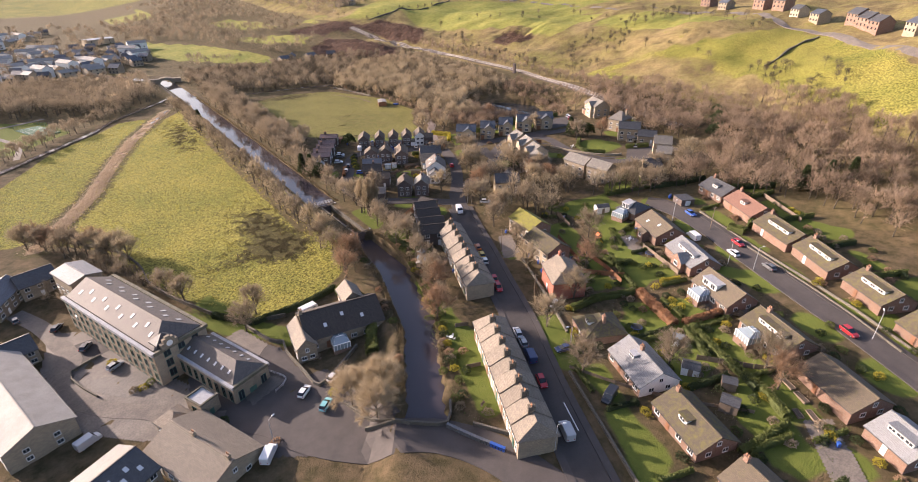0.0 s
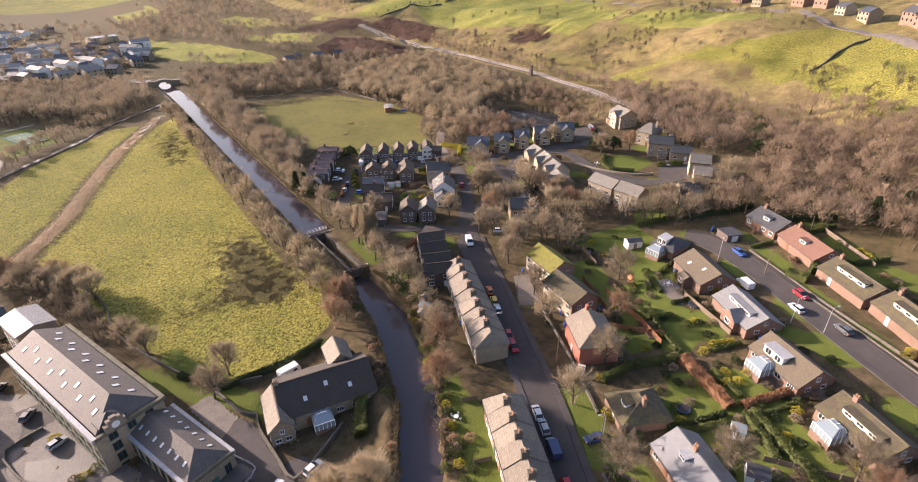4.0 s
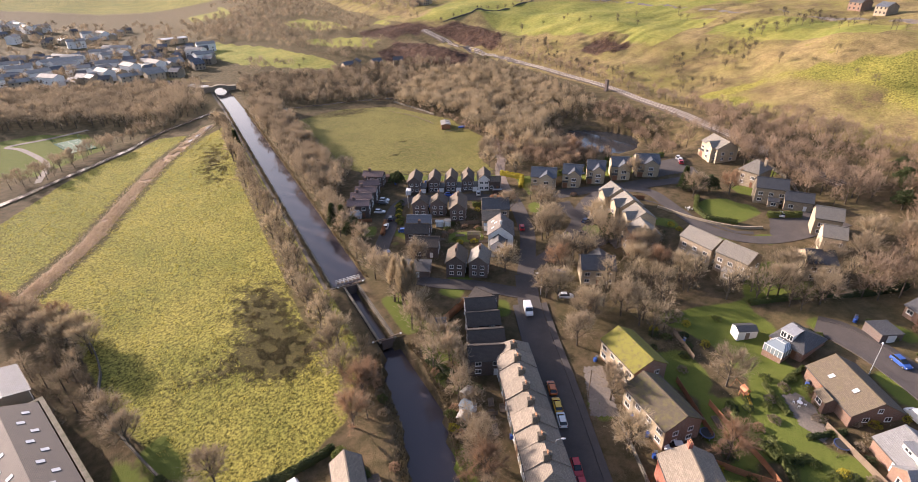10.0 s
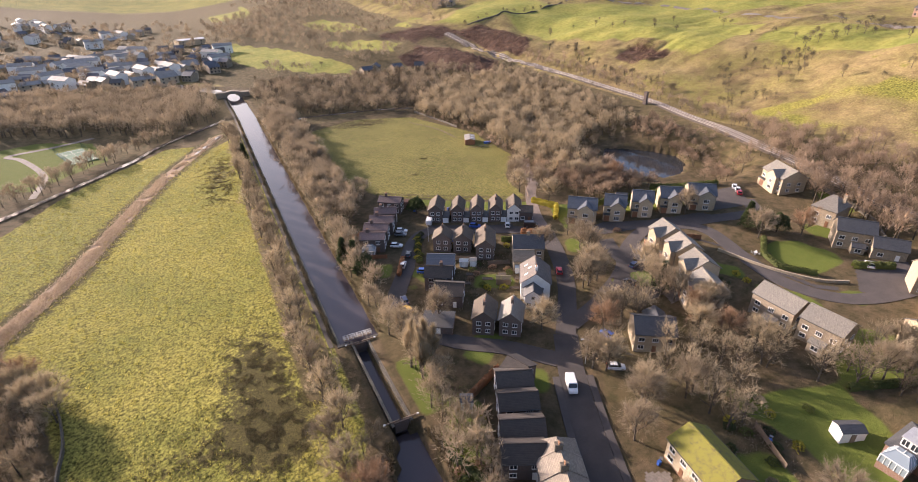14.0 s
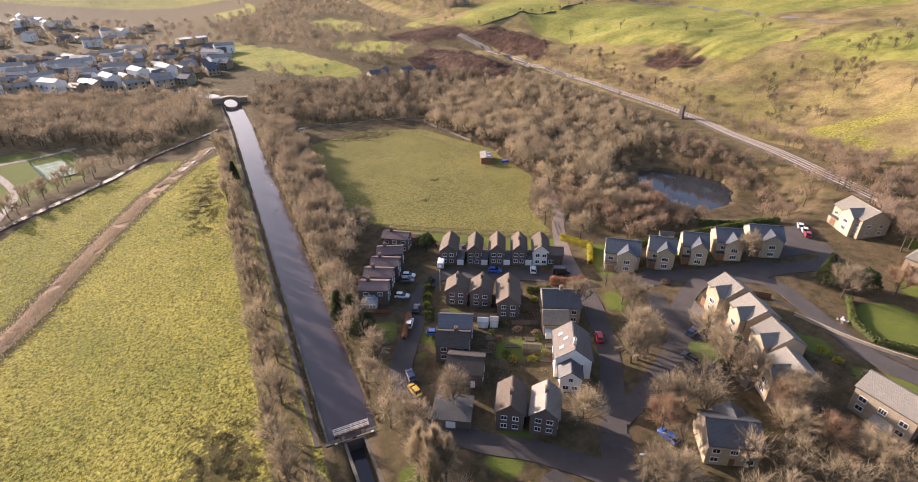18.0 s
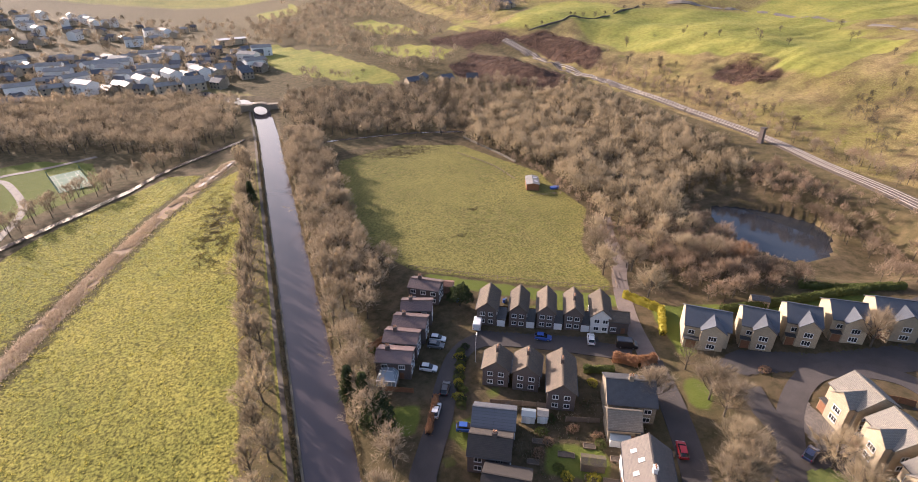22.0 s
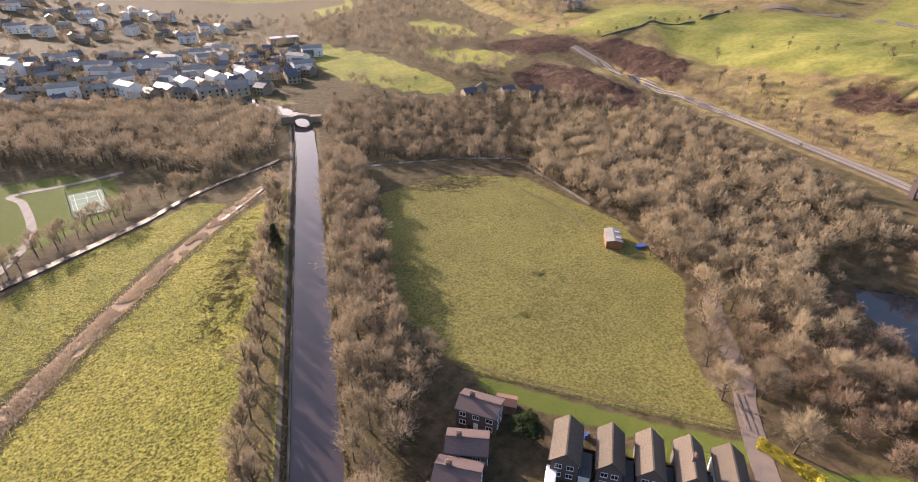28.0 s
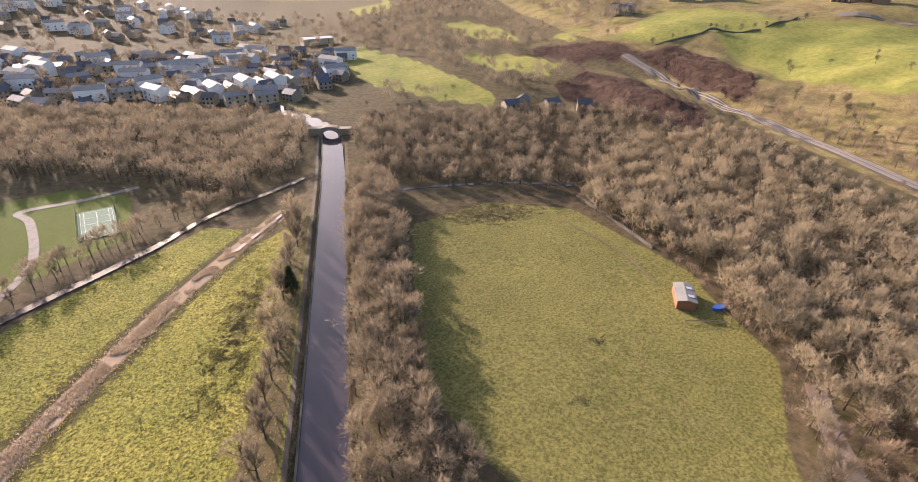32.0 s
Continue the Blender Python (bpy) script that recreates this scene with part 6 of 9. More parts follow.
woodland("river_trees", spots([(-30, 240), (-52, 227), (-80, 190), (-102, 160), (-112, 168), (-88, 200), (-62, 232), (-36, 248)], gap=5.5), 6, 9, TWIG, "bare trees lining the stream", seed=5)
woodland("hill_wood", spots([(104, -76), (112, -88), (118, -120), (104, -150), (118, -170), (160, -150), (190, -90), (170, -60), (150, -68), (130, -72)], [(166, 26), (182, 60), (184, 100), (174, 92), (163, 40)], [(150, -14), (166, 10), (172, 0), (162, -50), (150, -50)], gap=5.0), 7, 11, TWIGBIRCH, "russet leafless birch wood on the hillside", seed=6, twigs=640, width=0.14)
woodland("rail_scrub", spots([(196, 60), (200, 130), (206, 230), (220, 250), (222, 200), (212, 120), (206, 40), (196, -20), (186, -20)], gap=6.0), 3, 6, TWIG, "brown scrub beside the railway cutting", seed=7)
RAILSIDE = RAIL[1:12]
rr = np.random.default_rng(31)
side = [(x + s * rr.uniform(5.5, 14), y + rr.uniform(-2, 2)) for x, y in spline(RAILSIDE, 2.6) for s in (1,) if rr.random() < 0.85]
side += [(x + rr.uniform(12, 28), y + rr.uniform(-3, 3)) for x, y in spline(RAILSIDE, 4.0) if noise.noise(Vector((x * 0.03, y * 0.03, 8.0))) > -0.1]
woodland("cutting_scrub", side, 3, 6.5, TWIGBIRCH, "brown thorn scrub on both sides of the railway", seed=18, twigs=420, width=0.15)
woodland("mill_scrub", spots([(-92, 4), (-72, 24), (-66, 6), (-63, -11), (-72, -18), (-84, -6)], gap=4.0), 4, 7.5, TWIG, "dense bare scrub between mill and pasture wall", seed=19, twigs=900, width=0.08)
woodland("upper_wood", [(x, y) for x, y in spots([(160, -60), (178, -66), (202, -44), (208, 0), (205, 40), (193, 46), (186, 60), (180, 60), (172, 20), (168, 8), (172, -6), (164, -30)], [(150, -66), (164, -60), (172, -96), (196, -100), (214, -60), (200, -44)], gap=5.0)], 5, 9, TWIGBIRCH, "leafless wood behind the upper houses", seed=20, twigs=620, width=0.12)
woodland("bank_wood", spots([(172, 66), (176, 62), (172, 52), (160, 44), (166, 40), (180, 56)], [(58, -34), (52, -46), (58, -62), (74, -52), (84, -64), (96, -72), (100, -62), (84, -58), (72, -40)], [(62, -8), (60, -22), (66, -30), (70, -24), (68, -14)], gap=4.8, keep=off_road), 8, 11, TWIGPALE, "tall bare trees between gardens and stone houses", seed=8, twigs=620, width=0.07, limbs=True)
rh_ = np.random.default_rng(77)
RAVINE = [(222, 92), (240, 112), (266, 122), (296, 112), (326, 100), (330, 84), (292, 84), (262, 74), (238, 66), (224, 72)]
THORNS = [(243, -27), (249, -40), (242, -54), (233, -76), (200, -99), (199, -85), (209, -70), (225, -46)]
hs = [(255, 10), (247, -2), (274, 16), (267, 24), (271, 30), (264, 36), (262, 53), (362, 212), (309, 112), (314, 130), (306, 140), (311, 230), (294, 275), (283, 245), (290, 240), (326, 178), (288, 206), (254, 288), (294, 212), (274, 283), (262, 299), (345, 187), (280, 262), (300, 196), (334, 232)]
hs += [(x, y) for x, y in spots(RAVINE, gap=6.0) if noise.noise(Vector((x * 0.05, y * 0.05, 1.0))) > -0.12]
hs += [(x, y) for x, y in spots(THORNS, gap=5.2) if noise.noise(Vector((x * 0.06, y * 0.06, 4.0))) > -0.2]
hs += [(x, y) for x, y in spots([(362, 133), (369, 77), (332, 44), (312, 42), (324, 103)], [(310, 28), (312, -1), (292, -15), (286, 16)], gap=8.0) if rh_.random() < 0.6]
hs += [(218 + 10 * k + rh_.normal(0, 2), 372 - 0.6 * k + rh_.normal(0, 2)) for k in range(12)]
hs += [(x + rh_.normal(0, 3), y + rh_.normal(0, 3)) for x, y in ((232, 255), (238, 240), (236, 225), (230, 210), (228, 196), (226, 180), (228, 160), (224, 140), (222, 120)) for _ in range(4)]
hs += [(160 + 9 * k + rh_.normal(0, 3), 392 + 5 * k + rh_.normal(0, 3)) for k in range(6)] + [(20 + 12 * k + rh_.normal(0, 4), 352 + 2.5 * k + rh_.normal(0, 4)) for k in range(6)] + [(90 + 7 * k, 640 + 9 * k + rh_.normal(0, 6)) for k in range(24)]
woodland("gorse", [(x, y) for x, y in spots([(214, 60), (236, 62), (262, 74), (300, 84), (300, 110), (262, 122), (262, 160), (240, 160), (236, 200), (256, 206), (250, 250), (236, 262), (222, 250), (216, 150)], RUSHYSLOPE, gap=6.5) if rh_.random() < 0.7], 0.8, 2.0, TWIGDARK, "low dark gorse and bramble dotted over rough grass", seed=23, twigs=260, width=0.12, stems=False)
woodland("hill_hawthorns", hs, 3.5, 6.5, TWIGDARK, "dark scattered hawthorns and gorse on the hill pasture", seed=9, twigs=460, width=0.16)
woodland("far_woods", spots([(-330, 420), (-60, 420), (60, 560), (40, 800), (-300, 900), (-600, 700)], gap=24), 8, 13, TWIG, "distant woods and gardens about the town", seed=10, twigs=240, width=0.4, stems=False)


def in_field(x, y):
    return any(bool(inside(np.array([x]), np.array([y]), p)[0]) for p in HILLFIELDS)


woodland("far_hill_wood", spots([(30, 345), (150, 345), (160, 400), (270, 480), (330, 700), (330, 960), (60, 960), (10, 700), (20, 440)], gap=11.0, keep=lambda x, y: not in_field(x, y)), 8, 12, TWIG, "leafless wood in the fold of the far hill", seed=12, twigs=200, width=0.33, stems=False)

woodland("lock_bushes", spots([(4, -30), (7, -44), (12, -40), (8, -26)], [(-4, -28), (-9, -44), (-14, -50), (-16, -38), (-8, -26)], [(4.5, -54), (-2, -74), (-6, -90), (-3, -88), (2, -72), (8, -56)], gap=3.6, keep=lambda x, y: abs(x - float(canal_x(y))) > 5.0), 3, 6.5, TWIG, "bare bushes on the banks below the lock", seed=13, twigs=900, width=0.1)
woodland("bank_scrub", spots([(-8.6, 6), (-8.6, 205), (-12, 205), (-12, 6)], gap=7.5), 1.2, 3, TWIG, "low bare scrub along the towpath bank", seed=14, twigs=420, width=0.1)
woodland("roadside_wood", spots([(66, -8), (74, 4), (70, 10), (60, -4)], [(52, -26), (58, -24), (54, -40), (48, -44)], [(86, -62), (92, -78), (104, -80), (118, -74), (112, -64)], [(38, -28), (44, -22), (40, -14), (34, -20)], [(72, 34), (78, 20), (76, 8), (72, 20)], [(118, 4), (112, -8), (118, -10), (124, 0)], gap=5.6, keep=off_road), 6, 10, TWIGPALE, "bare trees between the roads and houses", seed=15, twigs=700, width=0.07, limbs=True)
# trees that stand alone
for y in np.arange(-14, 214, 5.2):
    tree(float(canal_x(y)) - 10.2 - rt.uniform(0, 4.6), y + rt.uniform(-2, 2), rt.uniform(7.5, 12), rt.choice((SPARSE, SPARSE2)), "on the canal bank")
for x, y, h in ((-34.0, -101, 13.5), (-30, -96, 10), (-36, -93, 9)):
    tree(x, y, h, ROUND, "at the canal bridge")
tree(-5.5, -82, 10, RUSSET, "in a canal-side garden")
tree(-10.5, -41, 11, RUSSET, "at the pasture's corner")
for x, y, h in ((-13, -34, 10), (-15, -47, 8), (-10.4, -22, 11), (-14, -26, 9), (-46.6, -50.7, 8), (-42, -45, 7), (-56.7, -25.7, 8), (-60, -18, 6.5)):
    tree(x, y, h, near="beside the pasture wall")
for k in range(16):
    tree(-66 - k * 2.0 + rt.uniform(-2, 2), 16 + k * 2.2 + rt.uniform(-4, 4), rt.uniform(7, 10), near="along the old field wall")
for x, y, h in ((14, -103, 7), (8, -120, 6), (42.4, -90.6, 5.5), (45, -32, 9), (69, -1, 10), (37.5, -24.5, 10), (40, -21, 9), (46, -46, 9), (62.9, -5.6, 10), (46.9, -14.5, 11), (63.5, -14, 8), (76, -33, 12), (80, -31, 10), (82, -9, 8),
                (21.5, 1.4, 8.5), (58.5, -20, 6), (77, -20, 5), (133, -20, 9), (71, 33, 6), (74, 22, 7), (75, 12, 8), (68, 8, 7), (96, -74, 9), (92, -66, 9), (110, -66, 9), (120, -70, 10), (28, -99, 4.5), (24, -131, 4), (33, -150, 5), (36, -146, 5),
                (84, 62, 7), (88, 72, 8), (92, 60, 6), (104, 66, 8), (108, 58, 7), (113, 52, 7), (118, 46, 6), (122, -14, 8)):
    if off_road(x, y, 4.2):
        tree(x, y, h, near="in a garden")
for x, y, h in ((64.7, -5.4, 9), (62.3, -15.5, 9), (45, -18, 8), (74.5, 7.5, 7), (73.8, -11, 6), (75.6, -32.2, 9), (78.6, -15.2, 5), (81, -32, 8), (64, 16, 6), (78.3, -23.5, 5), (54.9, -23.5, 5), (87, 46.4, 5), (116, 9, 4.5), (10.8, -2.1, 8), (11, 2.1, 7), (68, -5, 9),
                (42.7, -15, 9), (47.2, -34, 8), (39.5, -51.6, 8), (62, 8.3, 7), (72.8, -36.4, 9), (76.3, -40.9, 9), (79.1, -46.6, 9), (56.3, -48.5, 8), (48.1, -45.6, 8), (99, -63.2, 9), (132.2, -65.2, 8), (135.7, -72.3, 8), (57.2, -78.7, 4), (34.3, -68.7, 4.5), (28.5, -79.7, 5), (3.6, -66.9, 5), (2, -71.7, 5.5)):
    if off_road(x, y, 4.2):
        tree(x, y, h, near="between the lane and gardens")
for x, y, h in ((8.5, -12, 13), (10, -14.5, 14), (11.5, -12.5, 13), (9.4, -17, 12), (12.3, -15.5, 12)):
    tree(x, y, h, POPLAR, "in a row by the lock")
for x, y, h in ((131.7, -117, 13), (126, -112, 11), (136, -122, 12), (7, 41, 8), (9.5, 38, 6.5), (79, -18, 7), (124, -8, 9), (-9.8, 156, 5)):
    tree(x, y, h, CONIFER, "among bare trees")
EVERGREEN = (tri_mesh("trunk", *tube(np.array([0, 0, -0.4]), np.array([0, 0, 6.0]), 0.28, 0.1, 7), BARK), tri_mesh("crown", *merge([(v * 0.8 + np.array([dx, dy, dz]), q) for (v, q), dx, dy, dz in ((clump(80, 1500, 3.4, 3.2, 3.4, 0.5), 0, 0, 2.6), (clump(81, 800, 2.4, 2.6, 2.4, 0.5), 1.6, 0.8, 1.6), (clump(82, 800, 2.4, 2.2, 2.6, 0.5), -1.5, -0.9, 1.8), (clump(83, 700, 2.0, 2.0, 2.4, 0.5), 0.4, -1.4, 3.6))]), LEAFDARK))
for x, y, h in ((129.5, -14.5, 9.5), (126, -11, 7.5), (177, -52, 9), (170, -56, 8), (160, -60, 7), (184, -47, 7), (40.5, 64, 5), (11, 33, 6), (10.5, 30, 5)):
    ob = thing("evergreen_tree", x, y, z_at(x, y), rt.uniform(0, 360), "broad dark evergreen tree among gardens and bare trees", "tree")
    ob.scale = (h / 8, h / 8, h / 8)
    part("trunk", EVERGREEN[0], ob)
    part("crown", EVERGREEN[1], ob)
# hedges
hedge([(42.3, -109.2), (36.6, -123.9)], 2.6, 1.8, LEAFRUST, "long clipped copper beech hedge between gardens")
hedge([(38.4, -125), (51.6, -131)], 1.8, 1.6, LEAFRUST, "copper beech hedge across the gardens")
hedge([(23.5, -102.2), (32.9, -103.6), (41.5, -108.7)], 1.6, 1.8, LEAFGREEN, "clipped green hedge behind the red house")
hedge([(38.5, -127), (33.6, -137.7), (30.3, -148.6), (27.1, -154.5)], 1.8, 1.7, LEAFGREEN, "long green garden hedge dividing bungalow plots")
hedge([(13.8, -153), (25.8, -155.4)], 1.6, 1.6, LEAFGREEN, "clipped green hedge behind a bungalow")
hedge([(52, -92), (46, -102), (43, -108)], 1.2, 1.4, LEAFGREEN, "green hedge between two lawns")
hedge([(96, -111), (91, -113.5)], 2.2, 2.4, LEAFGREEN, "tall green hedge before a bungalow")
hedge([(113, -92), (125, -104)], 1.5, 2.0, LEAFDARK, "dark hedge behind the upper gardens")
hedge([(24, 34.5), (19.5, 26)], 1.3, 1.6, LEAFRUST, "copper hedge along the close")
hedge([(14, 55), (19, 57.5)], 1.2, 1.5, LEAFRUST, "copper hedge beside a side garden")
hedge([(65, 30.5), (69, 26.5), (73, 26)], 2.2, 2.0, LEAFRUST, "rounded copper hedge at the close's end")
hedge([(57, 30), (63, 27)], 1.6, 1.5, LEAFGREEN, "clipped hedge at a drive")
hedge([(82, 50), (86, 40), (80, 32)], 1.6, 2.0, LEAFYELLOW, "yellow-green hedge along the track")
hedge([(98, 33), (108, 30), (128, 26), (136, 24)], 2.0, 2.0, LEAFGREEN, "long hedge behind the stone houses")
hedge([(128, -38), (136, -44)], 1.8, 1.8, LEAFGREEN, "square green hedge beside a drive")
hedge([(-20, -52), (-17, -62), (-21, -74), (-25, -82)], 3.0, 2.6, LEAFGREEN, "ivy-green bank between barn and canal")
hedge([(-52, -38), (-44, -49), (-30, -51), (-20, -50)], 1.6, 1.6, LEAFDARK, "dark hedge along the pasture edge")
hedge([(12, -53), (9, -46), (6, -38)], 1.5, 1.6, LEAFDARK, "dark hedge beside the lower canal")
hedge([(53.2, -82.2), (49.7, -87.3), (48.9, -95.7), (53, -98.7)], 1.4, 1.5, LEAFGREEN, "clipped green hedge between two back lawns")
hedge([(98, -72), (108, -78), (118, -82)], 1.6, 1.7, LEAFDARK, "dark hedge at the end of upper gardens")
hedge([(84, -64), (100, -72)], 1.4, 1.5, LEAFGREEN, "green hedge along the garden ends")
hedge([(14, -28), (26, -22)], 1.4, 1.6, LEAFRUST, "bare brown hedge beside the lane")
hedge([(36.9, -126.4), (34.4, -131.5), (31.2, -135.8)], 1.4, 1.6, LEAFGREEN, "green hedge beside a long back lawn")
hedge([(23.3, -119.4), (28.9, -121.7), (34.6, -124.0)], 1.3, 1.5, LEAFDARK, "dark hedge behind a hipped bungalow")
hedge([(86.3, -108.8), (86.5, -113.8)], 2.2, 2.4, LEAFGREEN, "tall clipped hedge at a front garden")
hedge([(34.0, -140.0), (31.5, -143.8), (29.8, -147.4)], 1.3, 1.5, LEAFDARK, "dark hedge between back gardens")
hedge([(11.5, -112.6), (13.4, -115.5), (18.1, -116.9)], 1.4, 1.6, LEAFDARK, "dark hedge between two front lawns")
hedge([(49.4, -110.8), (53.8, -114.0)], 1.4, 1.4, LEAFYELLOW, "yellow-green hedge behind a bungalow")
hedge([(123.8, 33), (131.2, 27.2), (145.2, 21)], 1.8, 1.8, LEAFGREEN, "bright clipped hedge beside the pond")
hedge([(122.6, -15.3), (114.5, -21.4), (112.2, -28), (117, -35.6)], 1.5, 1.3, LEAFGREEN, "rounded shrubs in a row round a lawn")
for k in range(14):
    shrub(35 - 0.55 * k + rt.uniform(-0.8, 0.8), 47.5 - k * 1.3, rt.uniform(0.8, 1.4), rt.uniform(1.1, 1.9), (LEAFDARK, LEAFGREEN, LEAFYELLOW)[k % 3], "beside the close")
for i, q in enumerate(PLOTS):
    h = q[3] / 2 + 1.3
    m = (LEAFGREEN, LEAFDARK, LEAFGREEN, LEAFGREEN)[i % 4]
    word = "dark" if m is LEAFDARK else "green"
    if off_road(*on_plot(q, h, -13)) and off_road(*on_plot(q, h, -9.5)):
        hedge([on_plot(q, h, -13), on_plot(q, h, -6)], 0.9, 1.0, m, f"low {word} hedge beside a bungalow's front lawn")
    if off_road(*on_plot(q, h + 0.3, 15)) and off_road(*on_plot(q, h, 10)):
        hedge([on_plot(q, h + 0.3, 6), on_plot(q, h + 0.6, 15)], 1.2, 1.5, m, f"clipped {word} hedge between back gardens")
    if i % 2 and off_road(*on_plot(q, -h * 0.8, -13.4)) and off_road(*on_plot(q, h * 0.3, -13.2)):
        hedge([on_plot(q, -h * 0.8, -13.4), on_plot(q, h * 0.3, -13.2)], 0.9, 0.9, LEAFGREEN, "low green hedge along a front garden")
    for k in range(3):
        x, y = on_plot(q, rt.uniform(-h, h), rt.choice((-1, 1)) * rt.uniform(5.6, 6.6))
        shrub(x, y, rt.uniform(0.4, 0.8), rt.uniform(0.5, 1.0), rt.choice((LEAFYELLOW, LEAFGREEN, TWIGRED, LEAFDARK)), "against a bungalow wall")
# garden shrubs round the bungalows and houses
GARDENS = [[(10, -150), (24, -100), (56, -78), (70, -84), (76, -100), (50, -160), (20, -166)], [(84, -140), (96, -112), (108, -100), (114, -108), (96, -150), (80, -160)], [(-18, -128), (-4, -84), (6, -56), (2, -56), (-8, -78), (-20, -110)],
           [(14, -52), (24, -26), (14, -22), (8, -40)], [(30, 24), (56, 30), (60, 8), (40, -2), (26, 2)], [(14, 36), (28, 66), (20, 70), (8, 40)], [(86, 18), (134, 4), (130, 0), (84, 10)], [(96, -10), (110, -40), (100, -40), (92, -20)], [(56, -74), (76, -62), (66, -50), (48, -66)]]
OCCUPIED = []
for ob in list(scene.collection.objects):
    if ob.parent is None and ob.type == "EMPTY" and ob["category"] in ("house", "bungalow", "terrace", "building"):
        OCCUPIED.append((ob.location.x, ob.location.y))
for poly in GARDENS:
    for x, y in spots(poly, gap=4.0):
        if min(math.hypot(x - a, y - b) for a, b in OCCUPIED) > 7.0 and min(math.hypot(x - a, y - b) for a, b in ROADS) > 6.0 and rt.random() < 0.62:
            shrub(x, y, rt.uniform(0.6, 1.5), rt.uniform(0.7, 1.9), rt.choice((LEAFDARK, LEAFGREEN, LEAFGREEN, LEAFYELLOW, TWIGRED, TWIG, TWIG, LEAFDARK)))


for y in np.arange(-98, -30, 3.1):
    for sgn in (-1, 1):
        if rt.random() < 0.75:
            shrub(float(canal_x(y)) + sgn * (6.6 + rt.uniform(0, 1.2)), y + rt.uniform(-1, 1), rt.uniform(0.9, 1.7), rt.uniform(1.0, 2.2), rt.choice((LEAFDARK, LEAFGREEN, TWIG, TWIGRED, LEAFGREEN)), "on the canal bank")


def slips(name, x, y, m, label, size, seed, cat="grass"):
    rng = np.random.default_rng(seed)
    p = np.stack([x, y, surface(x, y) - 0.05], 1)
    n = len(p)
    tagged(new(name, tri_mesh(name, *blades(p, rng.normal(0, 0.45, (n, 3)) + np.array([0, 0, 1.0]), rng.uniform(0.6, 1.3, n) * size, np.full(n, size * 0.4), rng), m)), label, cat, kind="stuff")


rg = np.random.default_rng(21)
k = rg.uniform(0, 1, 26000)
cum = np.array(REEDLINE, float)
seg = np.minimum((k * 5).astype(int), 4)
f = (k * 5 - seg)[:, None]
pr = cum[seg] + (cum[seg + 1] - cum[seg]) * f + rg.normal(0, 1.75, (26000, 2))
pr = pr[np.array([noise.noise(Vector((x * 0.2, y * 0.2, 2.0))) > -0.25 - 0.004 * (130 - y) for x, y in pr])]
slips("reeds", pr[:, 0], pr[:, 1], REED, "dry straw-coloured reeds filling an old watercourse", 0.7, 22, "reeds")
ey = rg.uniform(4, 236, 9000)
es = np.where(rg.uniform(0, 1, 9000) < 0.5, 5.4, -5.9) + rg.normal(0, 0.28, 9000) + 0.25 * np.sin(ey * 0.5)
slips("bank_sedge", canal_x(ey) + es, ey, RUSH, "brown sedge and grass along the canal edges", 0.6, 40, "sedge")
ey = rg.uniform(-100, -30, 5000)
es = np.where(rg.uniform(0, 1, 5000) < 0.5, 1, -1) * (np.minimum(4.9, 2.6 + (-27 - ey) * 0.22) + np.abs(rg.normal(0, 0.8, 5000)))
slips("bank_sedge", canal_x(ey) + es, ey, RUSH, "brown sedge along the lower canal", 0.7, 41, "sedge")
pr = np.concatenate([rg.normal((-24, 4), (6.5, 13), (16000, 2)), rg.normal((-22, -18), (6.5, 6), (8000, 2)), rg.normal((-40, -12), (7, 5), (3500, 2)), rg.normal((-22, 150), (5, 18), (16000, 2)), rg.normal((58, 197), (18, 7), (9000, 2)), rg.normal((67, 120.6), (1.2, 1.2), (260, 2)), rg.normal((62, 105.6), (2.2, 2.6), (240, 2)), rg.normal((55, 102), (1.5, 1.0), (160, 2)), rg.normal((-24, 128), (3.5, 10), (5000, 2))])
pn = np.array([noise.noise(Vector((x * 0.28, y * 0.28, 3.0))) + 0.6 * noise.noise(Vector((x * 0.7, y * 0.7, 9.0))) for x, y in pr])
pr = pr[(pn > 0.04) & (np.abs(pr[:, 0] - canal_x(pr[:, 1])) > 9)]
slips("rushes", pr[:, 0], pr[:, 1], RUSHDARK, "dark clumps of rushes in wet pasture", 0.4, 23, "rushes")
for poly, m, seed in ((MIDFIELD, OLIVEGRASS, 26),):
    px, py = rg.uniform(20, 112, 42000), rg.uniform(50, 212, 42000)
    pn = np.array([noise.noise(Vector((x * 0.45, y * 0.45, 4.0))) + 0.5 * noise.noise(Vector((x * 0.06, y * 0.06, 7.0))) for x, y in zip(px, py)])
    ok = inside(px, py, poly) & (pn > 0.15)
    slips("pasture_grass", px[ok], py[ok], m, "short olive winter grass with muddy spots", 0.3, seed)
for k, poly in enumerate(HEATHS):
    xs, ys = [p[0] for p in poly], [p[1] for p in poly]
    n = (16000, 12000, 5000, 9000)[k]
    px, py = rg.uniform(min(xs), max(xs), n), rg.uniform(min(ys), max(ys), n)
    ok = inside(px, py, poly)
    sl = slips("bracken", px[ok], py[ok], BRACKEN, "dead rust-brown bracken covering the knoll", 0.8, 30 + k, "bracken")
px, py = rg.uniform(200, 300, 60000), rg.uniform(-60, 240, 60000)
